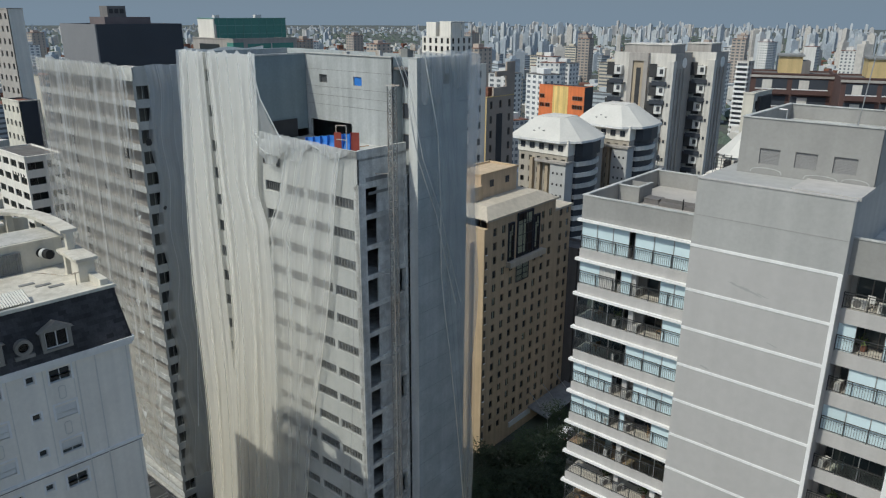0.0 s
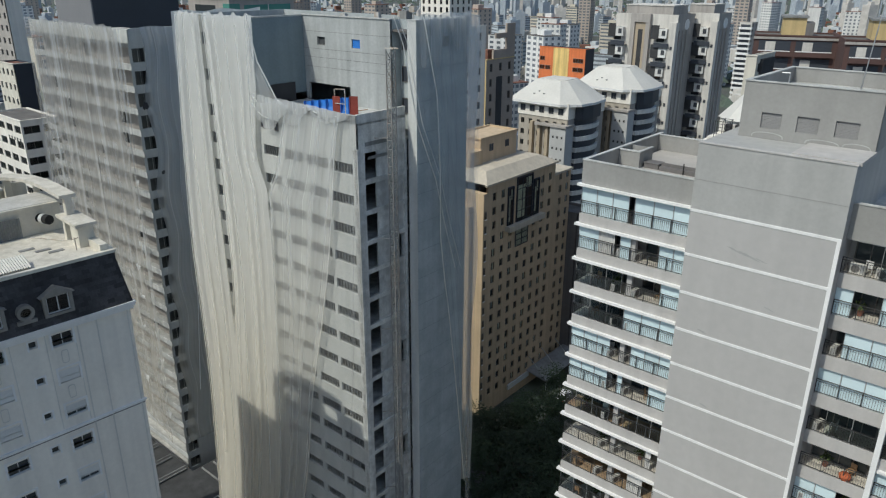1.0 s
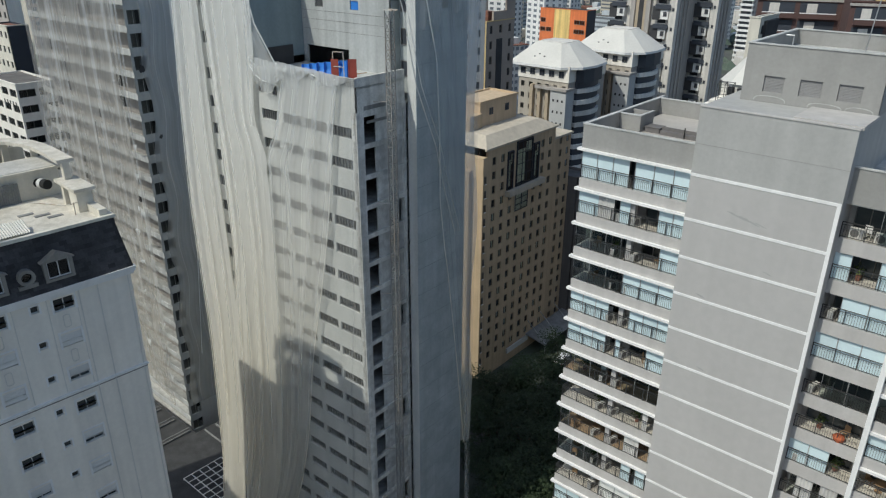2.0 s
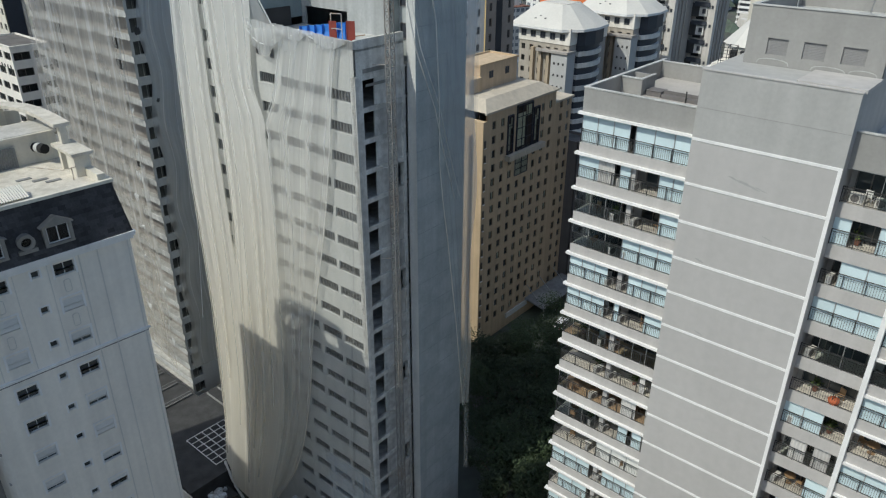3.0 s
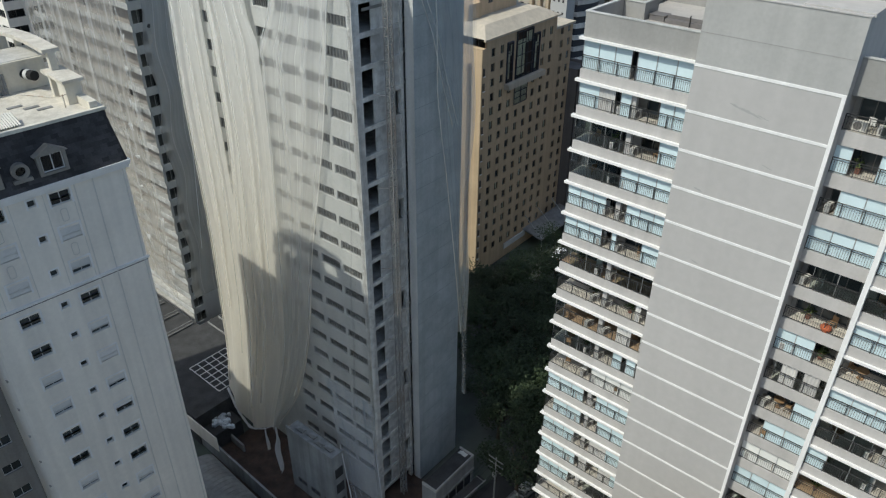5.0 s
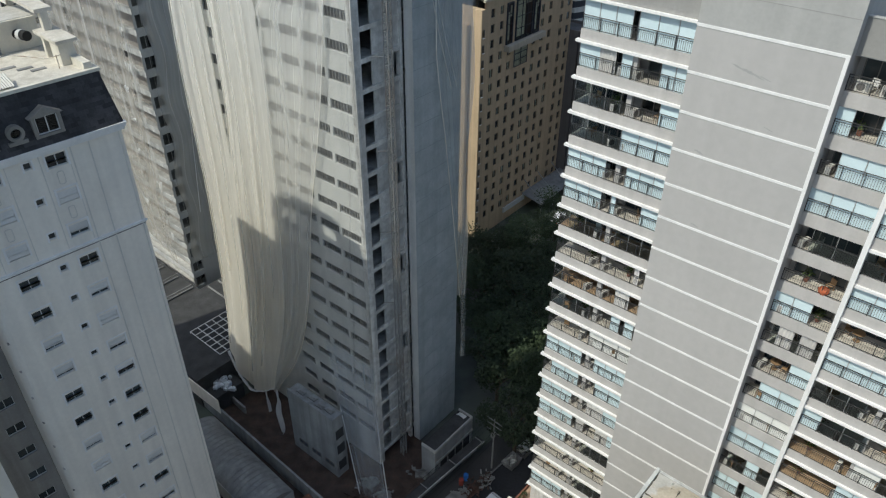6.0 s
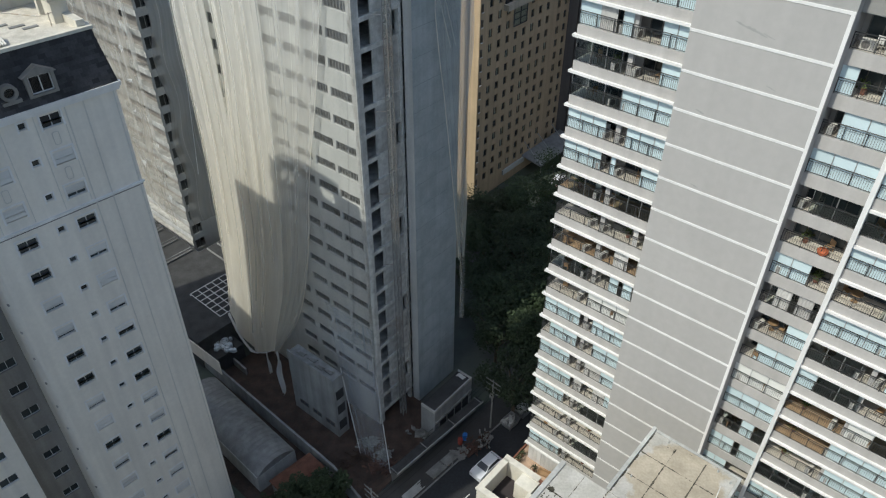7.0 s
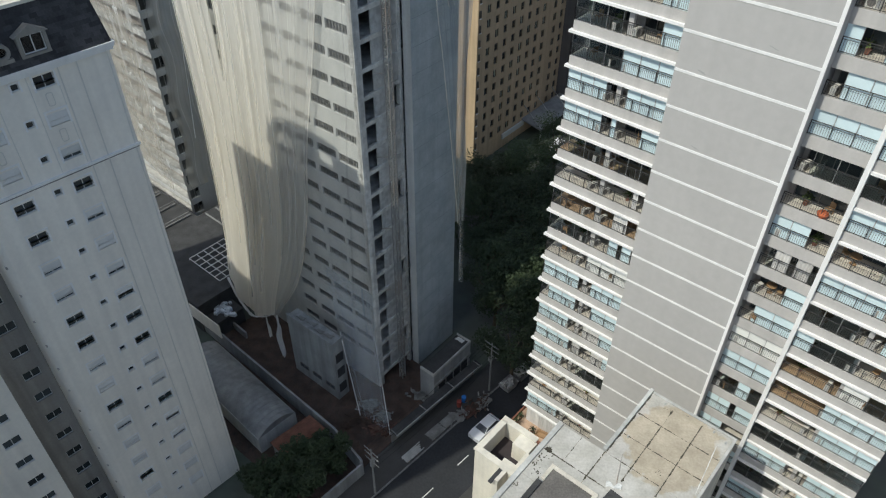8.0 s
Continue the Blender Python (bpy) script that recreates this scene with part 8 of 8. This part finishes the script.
def car(at, paint, label):
    th = new("car")
    th.matrix_basis = at
    tagged(th, label, "car", "cars")
    L, Wd = 4.2, 1.75
    prof = [(-2.1, 0.35), (-2.1, 0.85), (-1.95, 0.98), (-1.0, 1.05), (-0.95, 1.05), (1.15, 1.08), (2.0, 0.95), (2.1, 0.7), (2.1, 0.35)]
    g = Geo()
    n = len(prof)
    for inset, y in ((0.06, -Wd / 2), (0, -Wd / 2 + 0.1), (0, Wd / 2 - 0.1), (0.06, Wd / 2)):
        g.v.extend([(x * (1 - inset * 0.4), y, z) for x, z in prof])
    for b in range(3):
        for i in range(n):
            g.f.append((b * n + i, b * n + (i + 1) % n, (b + 1) * n + (i + 1) % n, (b + 1) * n + i))
            g.m.append(0)
    g.f += [tuple(range(n))[::-1], tuple(range(3 * n, 4 * n))]
    g.m += [0, 0]
    part("body", g, paint, th)
    lo = [(-1.75, -0.8), (1.0, -0.8), (1.0, 0.8), (-1.75, 0.8)]
    hi = [(-1.4, -0.64), (0.25, -0.64), (0.25, 0.64), (-1.4, 0.64)]
    part("cabin_glass", Geo().prism(lo, 1.04, 1.44, top=hi), CHARCOAL, th)
    part("roof", Geo().prism([(-1.42, -0.66), (0.27, -0.66), (0.27, 0.66), (-1.42, 0.66)], 1.44, 1.5), paint, th)
    for p, q in zip(lo, hi):
        part("pillar", Geo().bar((*p, 1.04), (*q, 1.46), 0.07), paint, th)
    for x in (-1.3, 1.3):
        for y in (-0.8, 0.8):
            w = part("wheel", Geo().tube((x, y - 0.1, 0.31), (x, y + 0.1, 0.31), 0.31, n=16), TYRE, th)
            part("rim", Geo().tube((x, y - 0.11, 0.31), (x, y + 0.11, 0.31), 0.19, n=12), ALU, w)
    for y in (-0.62, 0.62):
        part("headlight", Geo().box(2.02, 2.1, y - 0.16, y + 0.16, 0.7, 0.84), ALU, th)
        part("tail_light", Geo().box(-2.12, -2.06, y - 0.14, y + 0.14, 0.72, 0.9), RUST, th)


car(ROAD @ pose(4.7, -1.75, 0, 0, 0, 180), CAR_WHITE, "white hatchback driving on the street")
for k, (x, m) in enumerate(((19.0, CAR_GREY), (24.4, CAR_GREY), (30.0, CAR_WHITE))):
    car(ROAD @ pose(x, 0.3, 0), m, "parked car in the shade along the kerb")
for k, (x, y) in enumerate(((23.2, 117.5), (22.0, 108.0), (27.0, 126))):
    car(pose(x, y, 0, 0, 0, 60), CAR_WHITE if k != 1 else CAR_GREY, "parked car before the hotel entrance")
# site front: hoarding, skips, heaps
hoard = thing("hoarding", "grey site hoarding with a dark covered walkway", "fence", 0, 0)
hoard.matrix_basis = ROAD
for k in range(10):
    part("panel", Geo().box(-4.3 + 1.5 * k, -2.84 + 1.5 * k, 5.2, 5.28, 0, 2.3), SHEET_METAL, hoard)
part("cover", Geo().box(-4.4, 10.8, 4.2, 5.35, 2.4, 2.5), TAR, hoard, "black felt walkway cover")
for k in range(4):
    part("cover_batten", Geo().box(-4.3 + 4.9 * k, -4.2 + 4.9 * k, 4.15, 5.4, 2.5, 2.58), CONCRETE_DARK, hoard)
part("cover_edge", Geo().box(-4.4, 10.8, 4.12, 4.2, 2.36, 2.56), CONCRETE, hoard)
BRICK_DUST = surface("brick_rubble", (0.15, 0.085, 0.065), 0.95, var=0.3, grain=0.3, size=2.5, bump=0.5, each=0.3)
for i, (x, y, c, a) in enumerate(((-9.0, 55.4, EARTH, 0), (-7.2, 53.6, BRICK_DUST, 20), (-8.2, 57.0, CONCRETE_DARK, 40), (-5.8, 53.2, BRICK_DUST, 10), (-1.8, 58.5, CONCRETE_DARK, 0), (4.2, 55.9, BRICK_DUST, 44), (5.4, 57.0, EARTH, 44), (3.2, 55.4, CONCRETE_DARK, 40), (6.2, 57.6, CONCRETE_DARK, 46), (-6.4, 55.2, CONCRETE_DARK, 70), (-10.4, 54.4, EARTH, 30))):
    gg, rg = Geo(), random.Random(200 + i)
    for _ in range(34):
        q = Vector((rg.gauss(0, 0.7), rg.gauss(0, 0.5), rg.uniform(0.05, 0.5)))
        gg.bar(tuple(q), tuple(q + Vector((rg.uniform(-0.6, 0.6), rg.uniform(-0.5, 0.5), rg.uniform(-0.1, 0.2)))), rg.uniform(0.06, 0.25), rg.uniform(0.05, 0.25))
    gg.box(-0.9, 0.9, -0.6, 0.6, -0.1, 0.12)
    whole("rubble", gg, c, "heap of broken brick and boards on site", "rubble", pose(x, y, 0.1, 0, 0, a), kind="stuff")
for i, (x, y, mt) in enumerate(((3.6, 57.6, TARP), (3.0, 56.9, RUST))):
    whole("barrel", Geo().tube((0, 0, 0), (0, 0, 0.9), 0.3, n=14).tube((0, 0, 0.9), (0, 0, 0.93), 0.31, n=14).tube((0, 0, 0.45), (0, 0, 0.48), 0.315, n=14), mt, ("blue", "red")[i] + " plastic barrel standing on the pavement", "barrel", pose(x, y, 0.14), "barrels")
for i, (x, y, mt, n, label) in enumerate(((-5.2, 1.75, CONCRETE, 9, "pale concrete"), (-0.9, 1.75, CONCRETE_DARK, 11, "damp grey"), (1.5, 1.8, CONCRETE_DARK, 10, "grey"))):
    th = thing("plank_stack", label + " planks stacked on the pavement", "planks", 0, 0, group="plank stacks")
    th.matrix_basis = ROAD @ pose(x, y, 0.14)
    rg = random.Random(i)
    for q in range(n):
        part("plank", Geo().box(0.04 + rg.uniform(0, 0.15), 2.3 + rg.uniform(0, 0.9 if i == 0 else 0.2), 0.12 * q, 0.12 * q + 0.1, 0.12, 0.19 + 0.04 * (q % 2)), mt, th)
    for q in (0.4, 1.9):
        part("bearer", Geo().box(q, q + 0.1, 0, 0.12 * n, 0, 0.12), WOOD, th)
for i, x in enumerate((12.0, 14.6)):
    th = thing("skip", "rusty open skip filled with pale rubble", "skip", 0, 0, group="rubble skips")
    th.matrix_basis = ROAD @ pose(x, 0.5, 0.02)
    lo, hi = [(-0.8, -0.65), (0.8, -0.65), (0.8, 0.65), (-0.8, 0.65)], [(-1.15, -0.8), (1.15, -0.8), (1.15, 0.8), (-1.15, 0.8)]
    g = Geo()
    for k in range(4):
        (ax, ay), (bx, by), (cx, cy), (dx, dy) = lo[k], lo[(k + 1) % 4], hi[(k + 1) % 4], hi[k]
        g.quad((ax, ay, 0), (bx, by, 0), (cx, cy, 1.0), (dx, dy, 1.0)).quad((ax * 0.94, ay * 0.94, 0.06), (bx * 0.94, by * 0.94, 0.06), (cx * 0.94, cy * 0.94, 1.0), (dx * 0.94, dy * 0.94, 1.0)).quad((dx, dy, 1.0), (cx, cy, 1.0), (cx * 0.94, cy * 0.94, 1.0), (dx * 0.94, dy * 0.94, 1.0))
    part("tub", g.quad(*[(a, b, 0.05) for a, b in lo]), SHEET_METAL, th)
    g, rg = Geo(), random.Random(60 + i)
    for _ in range(40):
        c = Vector((rg.uniform(-0.9, 0.9), rg.uniform(-0.6, 0.6), rg.uniform(0.6, 1.05)))
        g.bar(tuple(c), tuple(c + Vector((rg.uniform(-0.4, 0.4), rg.uniform(-0.3, 0.3), rg.uniform(0, 0.2)))), rg.uniform(0.1, 0.3))
    part("rubble", g, CONCRETE, th, kind="stuff")
whole("planter_hedge", Geo().box(-0.5, 0.5, -3, 3, 0, 0.6), CONCRETE_DARK, "dark planter below the balconies", "planter", pose(8.5, 51.2, 0, 0, 0, -44))

# ---- plain unseen blocks behind the camera, added to cast shade and close the place ----
for x, y, a, w, d, h in ((-46.2, 24.5, 33.4, 14, 11.0, 96), (-66, 52, 33.4, 14, 18, 54), (30, -38, -41, 24, 20, 60), (62, -6, -41, 22, 30, 66), (64, 40, -41, 16, 24, 52), (-10, -60, -41, 26, 20, 58)):
    nb = thing("light_blocking_tower", "plain unseen grey block added to cut light on the street", "building", x, y, a, group="neighbour towers")
    part("wall", Geo().box(-w / 2, w / 2, -d / 2, d / 2, 0, h), GREY_BAND, nb)
    part("roof", Geo().box(-w / 2 - 0.2, w / 2 + 0.2, -d / 2 - 0.2, d / 2 + 0.2, h, h + 0.4), CONCRETE, nb)

g, m = between((-33.4, 70.4), (-28.4, 66.2), 2.4, 0.12)
whole("screen_wall", g, WHITE_PLASTER, "tall pale screen panel on the boundary wall", "screen", m @ pose(0, 0, 2.6))
